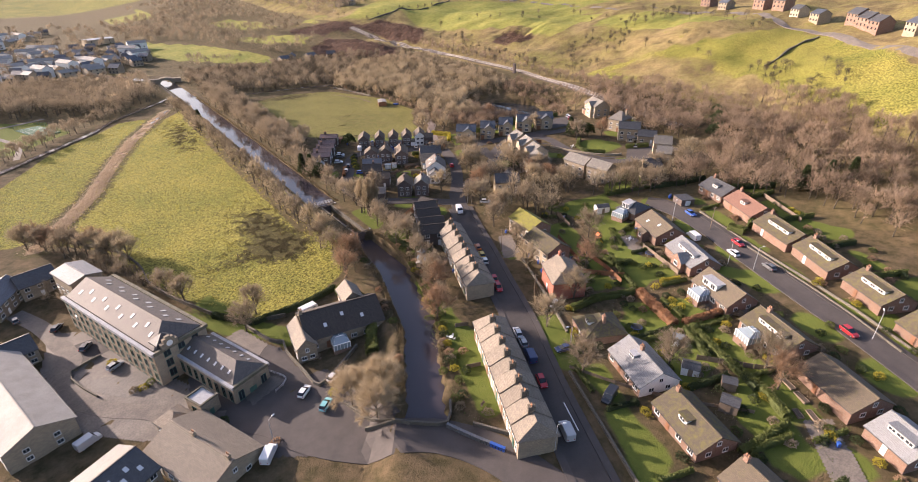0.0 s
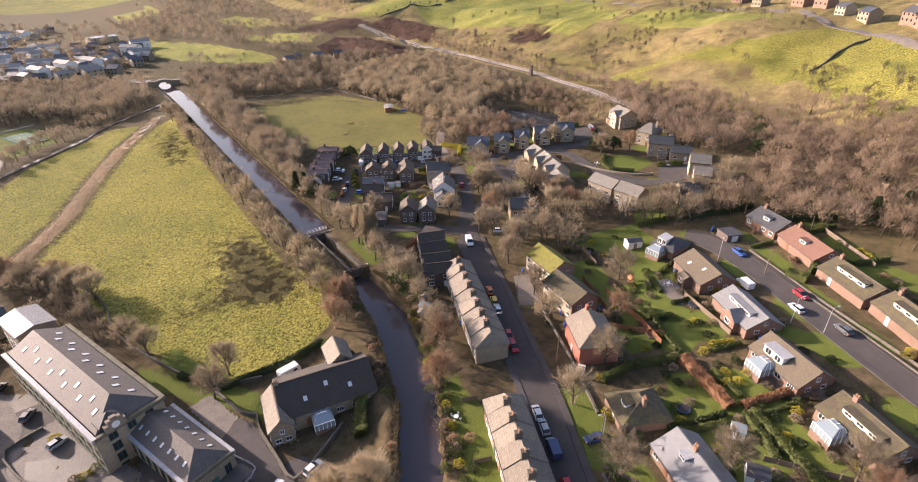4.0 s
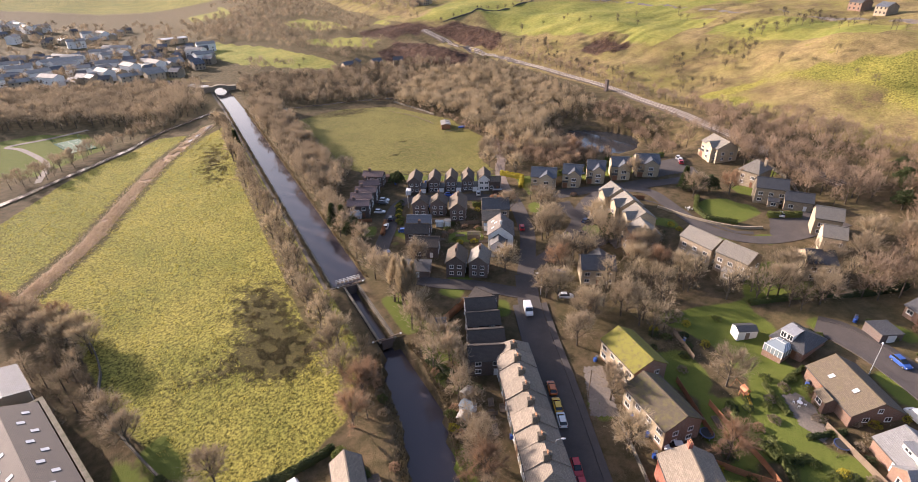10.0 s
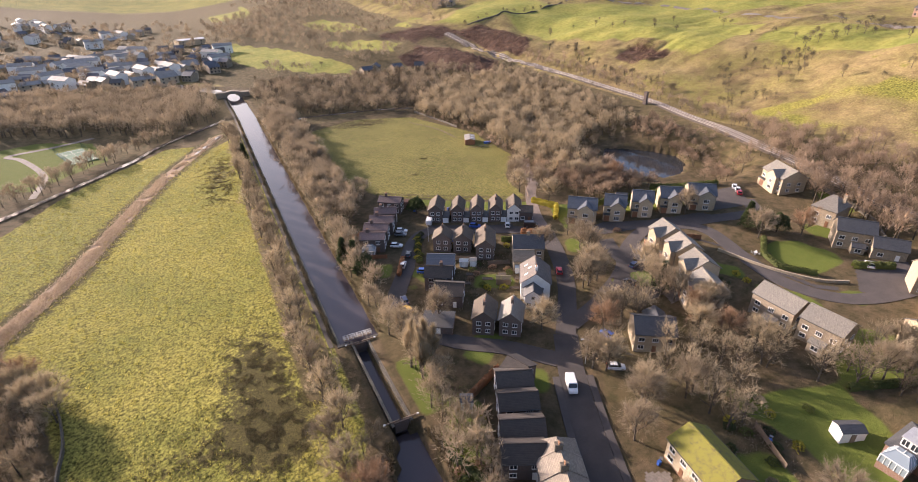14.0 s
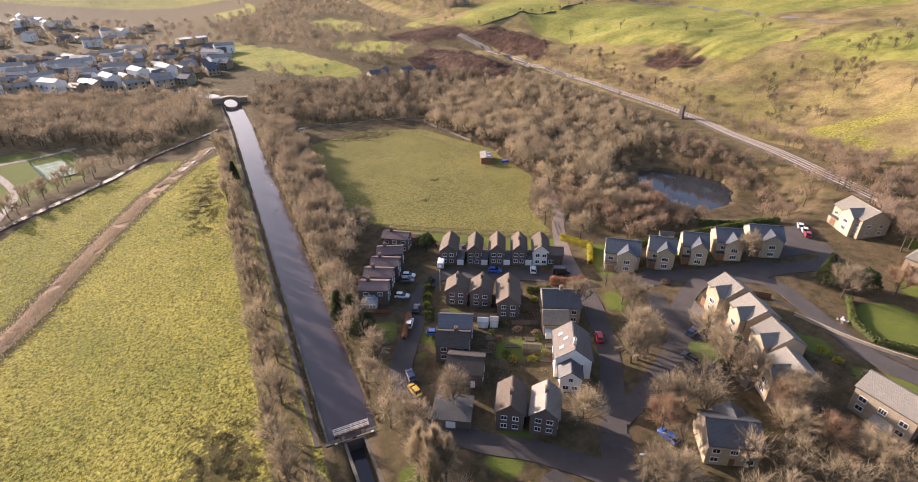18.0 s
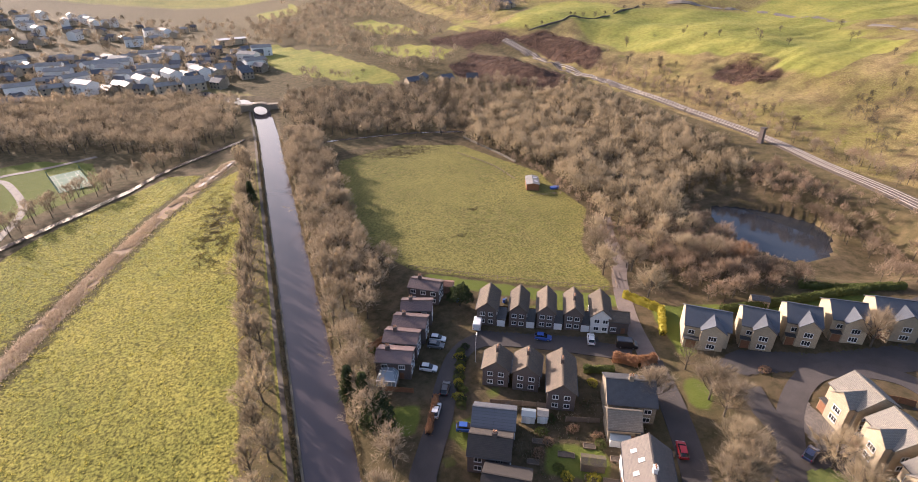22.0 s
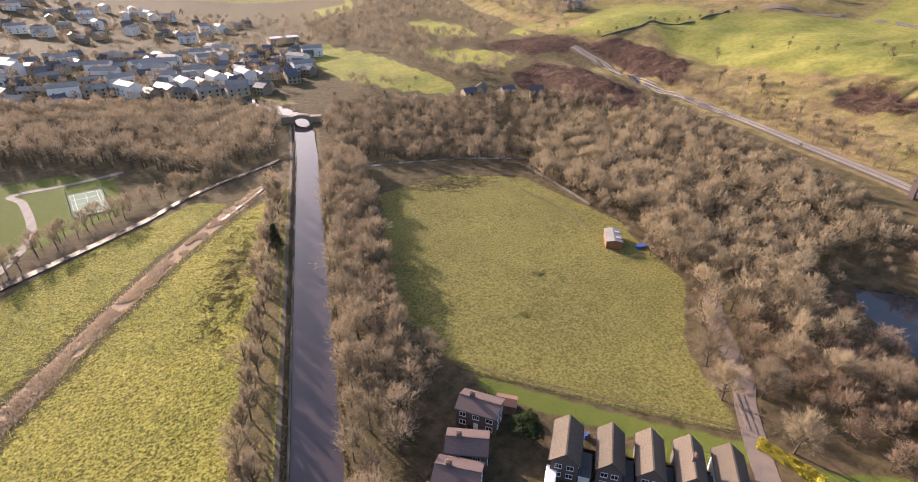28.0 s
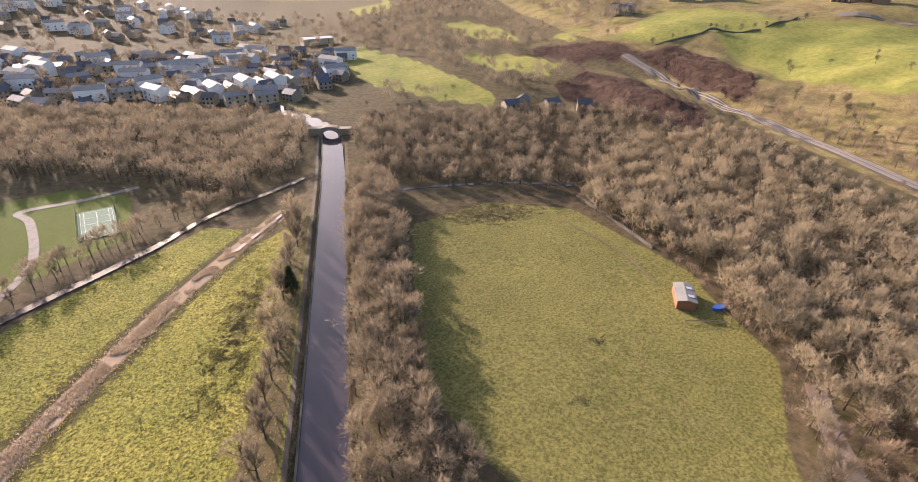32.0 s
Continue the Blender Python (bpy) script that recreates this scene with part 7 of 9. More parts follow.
ok = np.array([noise.noise(Vector((x * 0.05, y * 0.05, 5.0))) > 0.0 for x, y in zip(px, py)])
for poly in (*HILLFIELDS, EASTFIELD):
    ok &= ~(inside(px, py, poly) & ~inside(px, py, RUSHYSLOPE))
slips("moor_grass", px[ok], py[ok], MOORGRASS, "tufts of bleached moor grass on the hillside", 0.5, 35)
for poly, m, seed in ((WESTFIELD, TUFT, 24), (FARFIELD, TUFT, 25)):
    px = rg.uniform(-130, 0, 150000)
    py = rg.uniform(-50, 216, 150000)
    ok = inside(px, py, poly) & (px < -8.2)
    px, py = px[ok], py[ok]
    ok = np.array([noise.noise(Vector((x * 0.6, y * 0.6, 6.0))) > 0.08 for x, y in zip(px, py)]) & (np.exp(-(((px + 24) / 10) ** 2 + ((py + 2) / 22) ** 2)) < 0.35)
    slips("tussocks", px[ok], py[ok], m, "yellow-green tussocks of rough winter grass", 0.5, seed)

for poly, m, seed, n in ((0, LEAFGREEN, 50, 9000), (0, TWIG, 51, 9000), (1, LEAFDARK, 52, 3000), (2, LEAFGREEN, 53, 4500), (2, TWIG, 54, 3000), (3, LEAFGREEN, 55, 2500), (4, TWIG, 56, 4000), (4, LEAFDARK, 57, 3000), (5, LEAFDARK, 58, 3000), (6, LEAFGREEN, 59, 3000), (7, LEAFDARK, 60, 2500), (8, TWIG, 61, 3500)):
    poly = GARDENS[poly]
    px, py = rg.uniform(min(p[0] for p in poly), max(p[0] for p in poly), n), rg.uniform(min(p[1] for p in poly), max(p[1] for p in poly), n)
    ok = inside(px, py, poly)
    for lawn_ in LAWNS:
        ok &= ~inside(px, py, lawn_)
    ok &= np.array([noise.noise(Vector((x * 0.35, y * 0.35, seed * 1.7))) > 0.0 for x, y in zip(px, py)])
    for a, b in OCCUPIED:
        ok &= np.hypot(px - a, py - b) > 5.0
    ok &= np.array([off_road(x, y, 4.6) for x, y in zip(px, py)])
    slips("garden_growth", px[ok], py[ok], m, "low winter growth and litter in garden beds", 0.5, seed, "garden plants")

# ---- the stone mill and its wing ----


def mill():
    x, y, ang, L, W, eh, rh = -70.0, -34.5, -69.5, 44.0, 13.5, 11.8, 15.0
    m = thing("mill", x, y, -9.0, ang, "four-storey buff stone mill with hipped slate roof and clock gable", "mill")
    part("wall", faces_mesh("wall", body_faces(L, W, eh, rh, 3), STONE), m)
    part("roof", faces_mesh("roof", roof_faces(L - 1.6, W - 1.6, eh + 0.2, rh, 0.1, 0.1, hip=2), MILLSLATE), m)
    for s in (-1, 1):
        part("parapet", faces_mesh("parapet", box(-L / 2 - 0.3, L / 2 + 0.3, s * W / 2 - 0.45, s * W / 2 + 0.45, eh - 0.5, eh + 0.35), LEAD if s < 0 else COPING), m, None, "broad pale parapet gutter")
        part("parapet", faces_mesh("parapet", box(s * L / 2 - 0.4, s * L / 2 + 0.4, -W / 2, W / 2, eh - 0.48, eh + 0.32), COPING), m)
        for st in range(3):
            part("string_course", faces_mesh("string_course", box(-L / 2 - 0.06, L / 2 + 0.06, s * W / 2 - 0.06, s * W / 2 + 0.06, 2.8 + 2.9 * st, 3.0 + 2.9 * st), COPING), m)
    n = 14
    for s in (-1,):
        for st in range(4):
            for i in range(n):
                window(m, -L / 2 + L * (i + 0.5) / n, s * (W / 2 + 0.005), 0.8 + 2.9 * st, 0 if s < 0 else 180, 1.25, 1.8, 1, GREENFRAME)
    for st in range(4):
        for i in range(3):
            window(m, L / 2 + 0.005, (i - 1) * 3.6, 0.8 + 2.9 * st, 90, 1.5, 1.9, 1, GREENFRAME)
    for i in range(11):
        rooflight(m, -L * 0.4 + i * 3.4, -1, W - 1.6, eh + 0.2, rh, 0.4 + 0.22 * (i % 2), 0.9, 1.3)
        rooflight(m, -L * 0.4 + i * 3.4, 1, W - 1.6, eh + 0.2, rh, 0.4 + 0.22 * (i % 2), 0.9, 1.3)
    p = part("clock_gable", faces_mesh("clock_gable", box(L / 2 - 0.5, L / 2 + 0.5, -4.6, -0.6, eh, eh + 1.5) + box(L / 2 - 0.45, L / 2 + 0.45, -3.9, -1.3, eh + 1.5, eh + 2.4) + box(L / 2 - 0.4, L / 2 + 0.4, -3.2, -2.0, eh + 2.4, eh + 2.9), STONE), m, None, "stepped stone gable holding a clock")
    c = [(0.75 * math.cos(a * math.pi / 10), 0.75 * math.sin(a * math.pi / 10)) for a in range(20)]
    part("clock_face", faces_mesh("clock_face", ring(c, 0, 0.08), UPVC), p, pose(L / 2 + 0.5, -2.6, eh + 1.1, 0, 90, 0), "round white clock face")
    q = part("turret_roof", faces_mesh("turret_roof", ring([(L / 2 - 4, -5.2), (L / 2 - 0.5, -5.2), (L / 2 - 0.5, -0.2), (L / 2 - 4, -0.2)], eh, eh + 1.2) + [[(L / 2 - 4, -5.2, eh + 1.2), (L / 2 - 0.5, -5.2, eh + 1.2), (L / 2 - 2, -2.7, eh + 3)], [(L / 2 - 0.5, -5.2, eh + 1.2), (L / 2 - 0.5, -0.2, eh + 1.2), (L / 2 - 2, -2.7, eh + 3)],
         [(L / 2 - 0.5, -0.2, eh + 1.2), (L / 2 - 4, -0.2, eh + 1.2), (L / 2 - 2, -2.7, eh + 3)], [(L / 2 - 4, -0.2, eh + 1.2), (L / 2 - 4, -5.2, eh + 1.2), (L / 2 - 2, -2.7, eh + 3)]], SLATE), m, None, "small dark slate turret roof")
    # the single-storey wing
    x, y, L, W, eh, rh = -55.6, -63.3, 21.5, 9.6, 6.2, 8.7
    a = thing("mill_wing", x, y, -7.2, ang, "lower stone office wing with hipped slate roof and rooflights", "building")
    part("wall", faces_mesh("wall", body_faces(L, W, eh, rh, 3), STONE), a)
    part("roof", faces_mesh("roof", roof_faces(L - 1, W - 1, eh + 0.15, rh, 0.1, 0.1, hip=2), MILLSLATE), a)
    for s in (-1, 1):
        part("parapet", faces_mesh("parapet", box(-L / 2, L / 2 + 0.3, s * W / 2 - 0.35, s * W / 2 + 0.35, eh - 0.4, eh + 0.3), LEAD), a)
        for i in range(8):
            window(a, -L / 2 + L * (i + 0.5) / 8, s * (W / 2 + 0.005), 1.6, 0 if s < 0 else 180, 1.1, 2.8, 1, GREENFRAME)
    part("parapet", faces_mesh("parapet", box(L / 2 - 0.35, L / 2 + 0.35, -W / 2, W / 2, eh - 0.38, eh + 0.28), COPING), a)
    for i in (-1, 1):
        window(a, L / 2 + 0.005, i * 3.1, 1.6, 90, 1.3, 2.6, 1, GREENFRAME)
    door(a, L / 2 + 0.01, 0, 0, 90, 1.7, 3.0, GREENFRAME)
    part("step", faces_mesh("step", box(L / 2, L / 2 + 1.8, -1.6, 1.6, -0.5, 0.15), COPING), a)
    for i in range(7):
        rooflight(a, -L * 0.4 + i * 2.6, -1, W - 1, eh + 0.15, rh, 0.4, 0.6, 1.0)
        rooflight(a, -L * 0.4 + i * 2.6, 1, W - 1, eh + 0.15, rh, 0.4, 0.6, 1.0)


mill()
dwelling("gatehouse", "house", -68.6, -72.6, -66, 5.5, 5.5, 2.8, 4.8, "tiny stone gatehouse with a stone slate roof", wall=STONE, roof=STONESLATE, hip=3)
patch("car_park", [(-62, -50), (-48, -76), (-36, -78), (-30, -88), (-30, -104), (-40, -106), (-58, -92), (-66, -78)], 0.1, ASPHALT, "dark tarmac car park before the mill")
patch("yard", [(-90, -16), (-80, -22), (-72, -44), (-64, -60), (-58, -74), (-70, -77), (-80, -68), (-91, -56), (-93, -36)], 0.08, YARD, "worn grey yard below the mill")
patch("parking_bay", [(-85.8, -37.1), (-75.4, -33.6), (-79.9, -26.1), (-86, -26)], 0.11, ASPHALT, "dark tarmac parking bay beside the mill")
patch("parking_bay", [(-82.8, -44), (-71.9, -47.8), (-69.4, -54.9), (-76.3, -56.4), (-82.7, -48.5)], 0.11, SETTS, "sunlit paved parking bay before the mill")
patch("paving", [(-55.1, -71.6), (-48.3, -68.7), (-45, -75.2), (-53.3, -77.8)], 0.14, SETTS, "dark brick paving before the office wing")
patch("yard", [(-48.2, -63.3), (-43.8, -59.8), (-41.5, -64), (-41, -72), (-40, -80), (-48, -79)], 0.1, ASPHALT, "tarmac way between wing and barn")
patch("yard", [(-52.4, -49.2), (-47.3, -48.9), (-43.8, -59.8), (-48.2, -63.3)], 0.09, DRIVE, "bare gravel yard behind the mill wing")
patch("drive", [(118, 8), (140, 2), (148, 16), (138, 18), (124, 6)], 0.09, ASPHALT, "tarmac drive before stone houses", "drive")
patch("drive", [(118, -46), (132, -36), (142, -44), (132, -56)], 0.09, ASPHALT, "tarmac drive beside the big stone house", "drive")
patch("drive", [(28, -70), (36, -58), (40, -60), (33, -73)], 0.09, DRIVE, "pale paved drive before a house", "drive")
patch("patio", [(50, -134), (54, -136), (50, -122), (46, -123)], 0.09, DRIVE, "pale paved patio behind a bungalow", "patio")
patch("patio", [(24, -170), (33, -160), (29, -157), (20, -166)], 0.09, DRIVE, "curved pale paved patio in a garden", "patio")

patch("drive", [(41, 52.4), (66.5, 38.4), (65, 35.6), (59, 41), (46, 49.4), (40, 50.4)], 0.1, PAVING, "tarmac drives before the town houses", "drive")
patch("drive", [(83, 20), (91, 20.5), (104, 12), (121, 7), (124, 1), (112, 3), (98, 9.5), (86, 14)], 0.1, PAVING, "tarmac drives before the stone houses", "drive")
patch("drive", [(86, 3), (91, 5), (90, -6), (86.5, -16), (81, -24), (77, -24), (82, -10)], 0.1, DRIVE, "block-paved drives before the cream houses", "drive")

patch("turning_place", [(73, -5), (79.5, -3), (86, -7), (87.5, -15), (82, -20.5), (74, -20), (70.5, -14)], 0.1, ASPHALT, "tarmac turning place round a small green", "road")
patch("island", [(77.6, -7.6), (82, -8.8), (83.8, -12.3), (80.9, -15.7), (76, -14.5), (75.1, -11.4)], 0.24, TURF, "small kerbed green with one bare tree", "lawn")
patch("path", [(106, -6), (106.9, -6), (109.5, -12), (110, -27), (112.4, -38), (116, -42), (115, -43), (111, -39), (108.8, -27), (108.4, -12)], 0.1, PAVING, "narrow footpath along the garden wall", "path")

# ---- vehicles ----


def loft(stations):
    """Sections of a body: x, half width, lower and upper height."""
    fs, prev = [], None
    for x, w, z0, z1 in stations:
        k = 0.12
        row = [(x, -w, z0), (x, w, z0), (x, w, z1 - k), (x, w - k, z1), (x, -w + k, z1), (x, -w, z1 - k)]
        if prev:
            for i in range(6):
                j = (i + 1) % 6
                fs.append([prev[i], prev[j], row[j], row[i]][::-1])
        else:
            fs.append(row)
        prev = row
    fs.append(prev[::-1])
    return fs


def vehicle(x, y, ang, colour, kind="car", near="parked on the road"):
    m = CARPAINT[colour]
    van = kind == "van"  # plan units: see the scale at the end
    name = "van" if van else "car"
    ob = thing(name, x, y, z_at(x, y) + 0.14, ang, f"{colour} {'panel van' if van else 'hatchback car'} {near}", name)
    if van:
        body = lambda: faces_mesh("body", loft([(-2.45, 0.9, 0.4, 2.0), (-2.3, 0.98, 0.3, 2.15), (1.0, 0.98, 0.3, 2.15), (1.5, 0.98, 0.3, 1.3), (2.3, 0.95, 0.3, 1.05), (2.5, 0.8, 0.4, 0.8)]), m)
        cab = lambda: faces_mesh("windscreen", loft([(0.9, 0.9, 1.25, 2.08), (1.1, 0.9, 1.25, 2.0), (1.62, 0.88, 1.2, 1.32)]), CARGLASS)
        top = None
    else:
        body = lambda: faces_mesh("body", loft([(-2.05, 0.72, 0.4, 0.8), (-1.95, 0.84, 0.28, 0.95), (-1.0, 0.88, 0.25, 0.98), (0.8, 0.88, 0.25, 0.95), (1.7, 0.85, 0.28, 0.8), (2.05, 0.7, 0.38, 0.62)]), m)
        cab = lambda: faces_mesh("glasshouse", loft([(-1.95, 0.72, 0.9, 0.98), (-1.5, 0.7, 0.9, 1.4), (-0.6, 0.7, 0.9, 1.46), (0.2, 0.7, 0.9, 1.42), (1.0, 0.74, 0.88, 0.97)]), CARGLASS)
        top = lambda: faces_mesh("car_roof", box(-1.45, 0.15, -0.6, 0.6, 1.38, 1.49), m)
    ob.scale = (0.84, 0.84, 0.84)
    part("body", cached((kind, colour, "b"), body), ob)
    part("windscreen" if van else "glasshouse", cached((kind, "c"), cab), ob)
    if top:
        part("car_roof", cached((kind, colour, "t"), top), ob)

    def wheel():
        v, t = tube(np.array([0, -0.1, 0]), np.array([0, 0.1, 0]), 0.31, 0.31, 12)
        i = np.arange(10)
        cap = np.concatenate([np.stack([0 * i, i + 1, i + 2], 1), np.stack([0 * i + 12, i + 14, i + 13], 1)])
        return tri_mesh("wheel", v, np.concatenate([t, cap]), RUBBER), faces_mesh("rim", ring([(0.18 * math.cos(a), 0.18 * math.sin(a)) for a in np.arange(8) * math.pi / 4], -0.12, 0.12), ALLOY)
    w, r = cached("wheel", wheel)
    xx = 1.45 if van else 1.28
    for sx in (-1, 1):
        for sy in (-1, 1):
            q = part("wheel", w, ob, pose(sx * xx, sy * (0.86 if van else 0.78), 0.31))
            part("rim", r, q, pose(0, 0, 0, 90, 0, 0))
    for sy in (-1, 1):
        part("headlight", cached(("hl", kind), lambda: faces_mesh("headlight", box(-0.08, 0.06, -0.17, 0.17, -0.08, 0.08), LAMPGLASS)), ob, pose(2.36 if van else 1.93, sy * 0.6, 0.75 if van else 0.6))
        part("tail_light", cached(("tl", kind), lambda: faces_mesh("tail_light", box(-0.05, 0.05, -0.09, 0.09, -0.14, 0.14), TAILRED)), ob, pose(-2.42 if van else -2.0, sy * 0.68, 0.9 if van else 0.78))
    return ob


for x, y, a, c, k in ((6.2, -100.5, 64, "white", "car"), (4.7, -104.1, 64, "silver", "car"), (2.5, -109, 64, "navy", "van"), (-1.2, -116.5, 244, "red", "car"), (-7.2, -129.5, 64, "silver", "van"), (10.4, -112, 160, "navy", "car"),
                      (6.5, -128.8, 196, "black", "van"), (15.7, -82, 245, "red", "car"), (17.4, -78.3, 245, "red", "car"), (22, -68, 64, "white", "car"), (23.6, -64.5, 64, "yellow", "car"), (25.6, -60, 64, "orange", "car"), (37.2, -34.5, 245, "white", "van"),
                      (22, -97.5, 30, "white", "car"), (36, -84, 150, "white", "car")):
    vehicle(x, y, a, c, k, "parked by the terraces")
for x, y, a, c, k in ((88.2, -95, 250, "blue", "car"), (79.6, -115.7, 245, "red", "car"), (73.6, -117.6, 65, "white", "car"), (72.8, -128, 65, "grey", "car"), (58.6, -152.5, 245, "red", "car"), (75.2, -104.2, 66, "white", "van")):
    vehicle(x, y, a, c, k, "on the bungalow street")
for x, y, a, c, k in ((-77, -42.7, 30, "silver", "car"), (-82.3, -29.5, 60, "grey", "car"), (-42.9, -82.2, 40, "white", "car"), (-40.7, -89.2, 40, "teal", "car"), (-55.2, -93.8, 50, "white", "van"), (-84.7, -66, 25, "silver", "van"), (-87.9, -59.9, 60, "grey", "car"), (-35.5, -82.5, 20, "white", "car"), (-97.5, -3, 100, "grey", "car"), (-88, -15, 60, "black", "car")):
    vehicle(x, y, a, c, k, "in the mill car park")
for x, y, a, c, k in ((15.6, 8.6, 100, "yellow", "car"), (16.4, 13.1, 85, "navy", "car"), (22.8, 31.1, 60, "white", "car"), (26.6, 36.2, 60, "black", "car"), (25.2, 43.6, 330, "white", "car"), (29.2, 50.4, 330, "grey", "car"), (30.4, 52.6, 330, "white", "car"), (27.0, 24.6, 335, "blue", "car"),
                      (61.8, 4.4, 60, "red", "car"), (54.2, 43.3, 328, "blue", "car"), (41.6, 54.2, 60, "white", "van"), (64.2, 38.0, 60, "white", "car"), (70.3, 32.6, 330, "black", "van"), (55.3, -24.9, 100, "blue", "car"), (49.5, -34.7, 330, "white", "car"),
                      (145.5, 12.5, 40, "white", "car"), (147, 15, 40, "white", "car"), (143.6, 10.2, 40, "red", "car"), (81, -5.6, 20, "navy", "car"), (74.5, -11.6, 100, "black", "car"), (132, -40, 40, "white", "car")):
    vehicle(x, y, a, c, k, "parked near the houses")

# ---- small buildings ----


def shed(x, y, ang, w, d, h, wall, roof, label, name="shed", cat="shed"):
    ob = thing(name, x, y, z_at(x, y), ang, label, cat)
    part("wall", faces_mesh("wall", body_faces(w, d, h, h + d * 0.2, 0, 0.5), wall), ob)
    part("roof", faces_mesh("roof", roof_faces(w, d, h, h + d * 0.2, 0.15, 0.12, th=0.08), roof), ob)
    door(ob, 0, -d / 2 - 0.01, 0, 0, 0.8, min(1.8, h - 0.2), wall if wall is not WHITE else TIMBER)
    window(ob, w / 2 + 0.005, 0, h * 0.45, 90, 0.7, 0.6, 0)
    return ob


shed(73.2, -70.5, -25, 4.6, 3.0, 2.3, WHITE, SLATE, "white garden room with dark roof at a lawn's end", "summerhouse", "summerhouse")
shed(27, -143, -60, 2.8, 2.4, 2.0, TIMBER, SLATE, "brown timber shed beside a hedge")
shed(31.9, -128, -60, 2.4, 2.4, 2.0, UPVC, CONSGLASS, "small glazed summerhouse on a lawn", "summerhouse", "summerhouse")
shed(14.5, -28.6, -25, 2.6, 2.4, 2.4, WHITE, BLUESLATE, "white playhouse on a lawn", "playhouse", "playhouse")
shed(4.8, -58, 40, 2.2, 2.0, 2.0, TIMBER, SHEET, "grey timber shed in a canal-side garden")
shed(8.8, -52.5, 20, 2.6, 1.8, 1.9, TIMBER, SHEET, "weathered shed beside a vegetable plot")
shed(7.0, -56, 120, 3.0, 2.2, 1.9, UPVC, CONSGLASS, "small greenhouse in a garden", "greenhouse", "greenhouse")
shed(39.4, 22.3, -30, 2.6, 2.0, 1.9, UPVC, CONSGLASS, "aluminium greenhouse behind a town house", "greenhouse", "greenhouse")
shed(42, 21.2, -30, 2.0, 2.0, 2.0, UPVC, SHEET, "white shed behind a town house")
shed(52.5, 10.5, -30, 3.6, 2.0, 1.9, UPVC, CONSGLASS, "long low greenhouse in a garden", "greenhouse", "greenhouse")
shed(56, 8.5, -30, 2.4, 2.0, 2.0, TIMBER, SLATE, "timber shed behind the white house")
shed(45, 8, -30, 4.2, 2.2, 1.9, TIMBER, MOSS, "mossy timber shed among vegetable beds")
shed(108, 31, -35, 4.0, 2.6, 2.3, CREAM, SLATE, "cream summerhouse behind stone houses", "summerhouse", "summerhouse")
shed(22, -146, -70, 3.4, 3.0, 2.2, TIMBER, SLATE, "dark timber gazebo in a garden", "gazebo", "gazebo")
shed(26, -135, -60, 3.6, 3.2, 1.8, WHITE, SLATE, "white garden outbuilding by the hedge", "outbuilding", "outbuilding")
shed(39.6, 72.6, -30, 4.2, 3.0, 2.3, BRICK, REDTILE, "small red-roofed outbuilding by the field", "outbuilding", "outbuilding")


def field_shelter():
    ob = thing("field_shelter", 97.4, 131.5, z_at(97.4, 131.5), 66, "rust-red corrugated stable with pale sheet roof in the pasture", "stable")
    part("wall", faces_mesh("wall", body_faces(9.0, 5.0, 2.6, 3.0, 0, 0.5), REDFENCE), ob)
    part("roof", faces_mesh("roof", roof_faces(9.0, 5.0, 2.6, 3.1, 0.2, 0.2, th=0.1), SHEET), ob)
    door(ob, -1.5, -2.51, 0, 0, 1.6, 2.1, TIMBER)
    door(ob, 2.2, -2.51, 0, 0, 1.6, 2.1, TIMBER)
    for i in range(2):
        rooflight(ob, -2 + 4 * i, -1, 5.0, 2.6, 3.0, 0.5, 1.2, 1.6)
    c = [(2.0 * math.cos(a * math.pi / 10), 1.0 * math.sin(a * math.pi / 10)) for a in range(20)]
    tagged(new("trough", faces_mesh("trough", [[(p[0] + 104.6, p[1] + 126, p[2] + z_at(104.6, 126)) for p in f] for f in ring(c, -0.1, 0.8)], CARPAINT["blue"])), "blue plastic water trough beside the stable", "trough")


field_shelter()


def garage(x, y, ang, w=3.0, d=5.5, near="between town houses"):
    ob = thing("garage", x, y, z_at(x, y), ang, f"flat-roofed brick garage with a white door {near}", "garage")
    part("wall", faces_mesh("wall", box(-w / 2, w / 2, -d / 2, d / 2, -1.0, 2.1), DARKBRICK), ob)
    part("roof", faces_mesh("roof", box(-w / 2 - 0.1, w / 2 + 0.1, -d / 2 - 0.15, d / 2 + 0.1, 2.1, 2.25), SLATE), ob)
    door(ob, 0, -d / 2 - 0.01, 0, 0, 1.8, 1.75, UPVC, "garage_door")


for x, y in ((48.2, 54.1), (54.6, 50.6), (60.6, 47.4), (66.1, 43.9)):
    garage(x, y, -30, 2.2, 5.0)
garage(20.5, -0.8, -32, 8.0, 7.0, "beside the dark brick houses")
garage(95, -88, -25, 5.0, 5.0, "at the street's upper end")
house(72.4, 40.0, 150.1, 4.6, 5.0, 3.2, 4.6, wall=DARKBRICK, roof=BROWN)
house(54.5, 13.4, -26.8, 6, 6, 3, 5.2, wall=STONE, roof=STONESLATE)
house(46.6, -4.0, -122, 4.6, 5.2, 3.4, 5.2, wall=WHITE, roof=SLATE)
house(-37.0, -67.0, -99.4, 11, 5.5, 3.8, 6.2, wall=STONE, roof=STONESLATE)
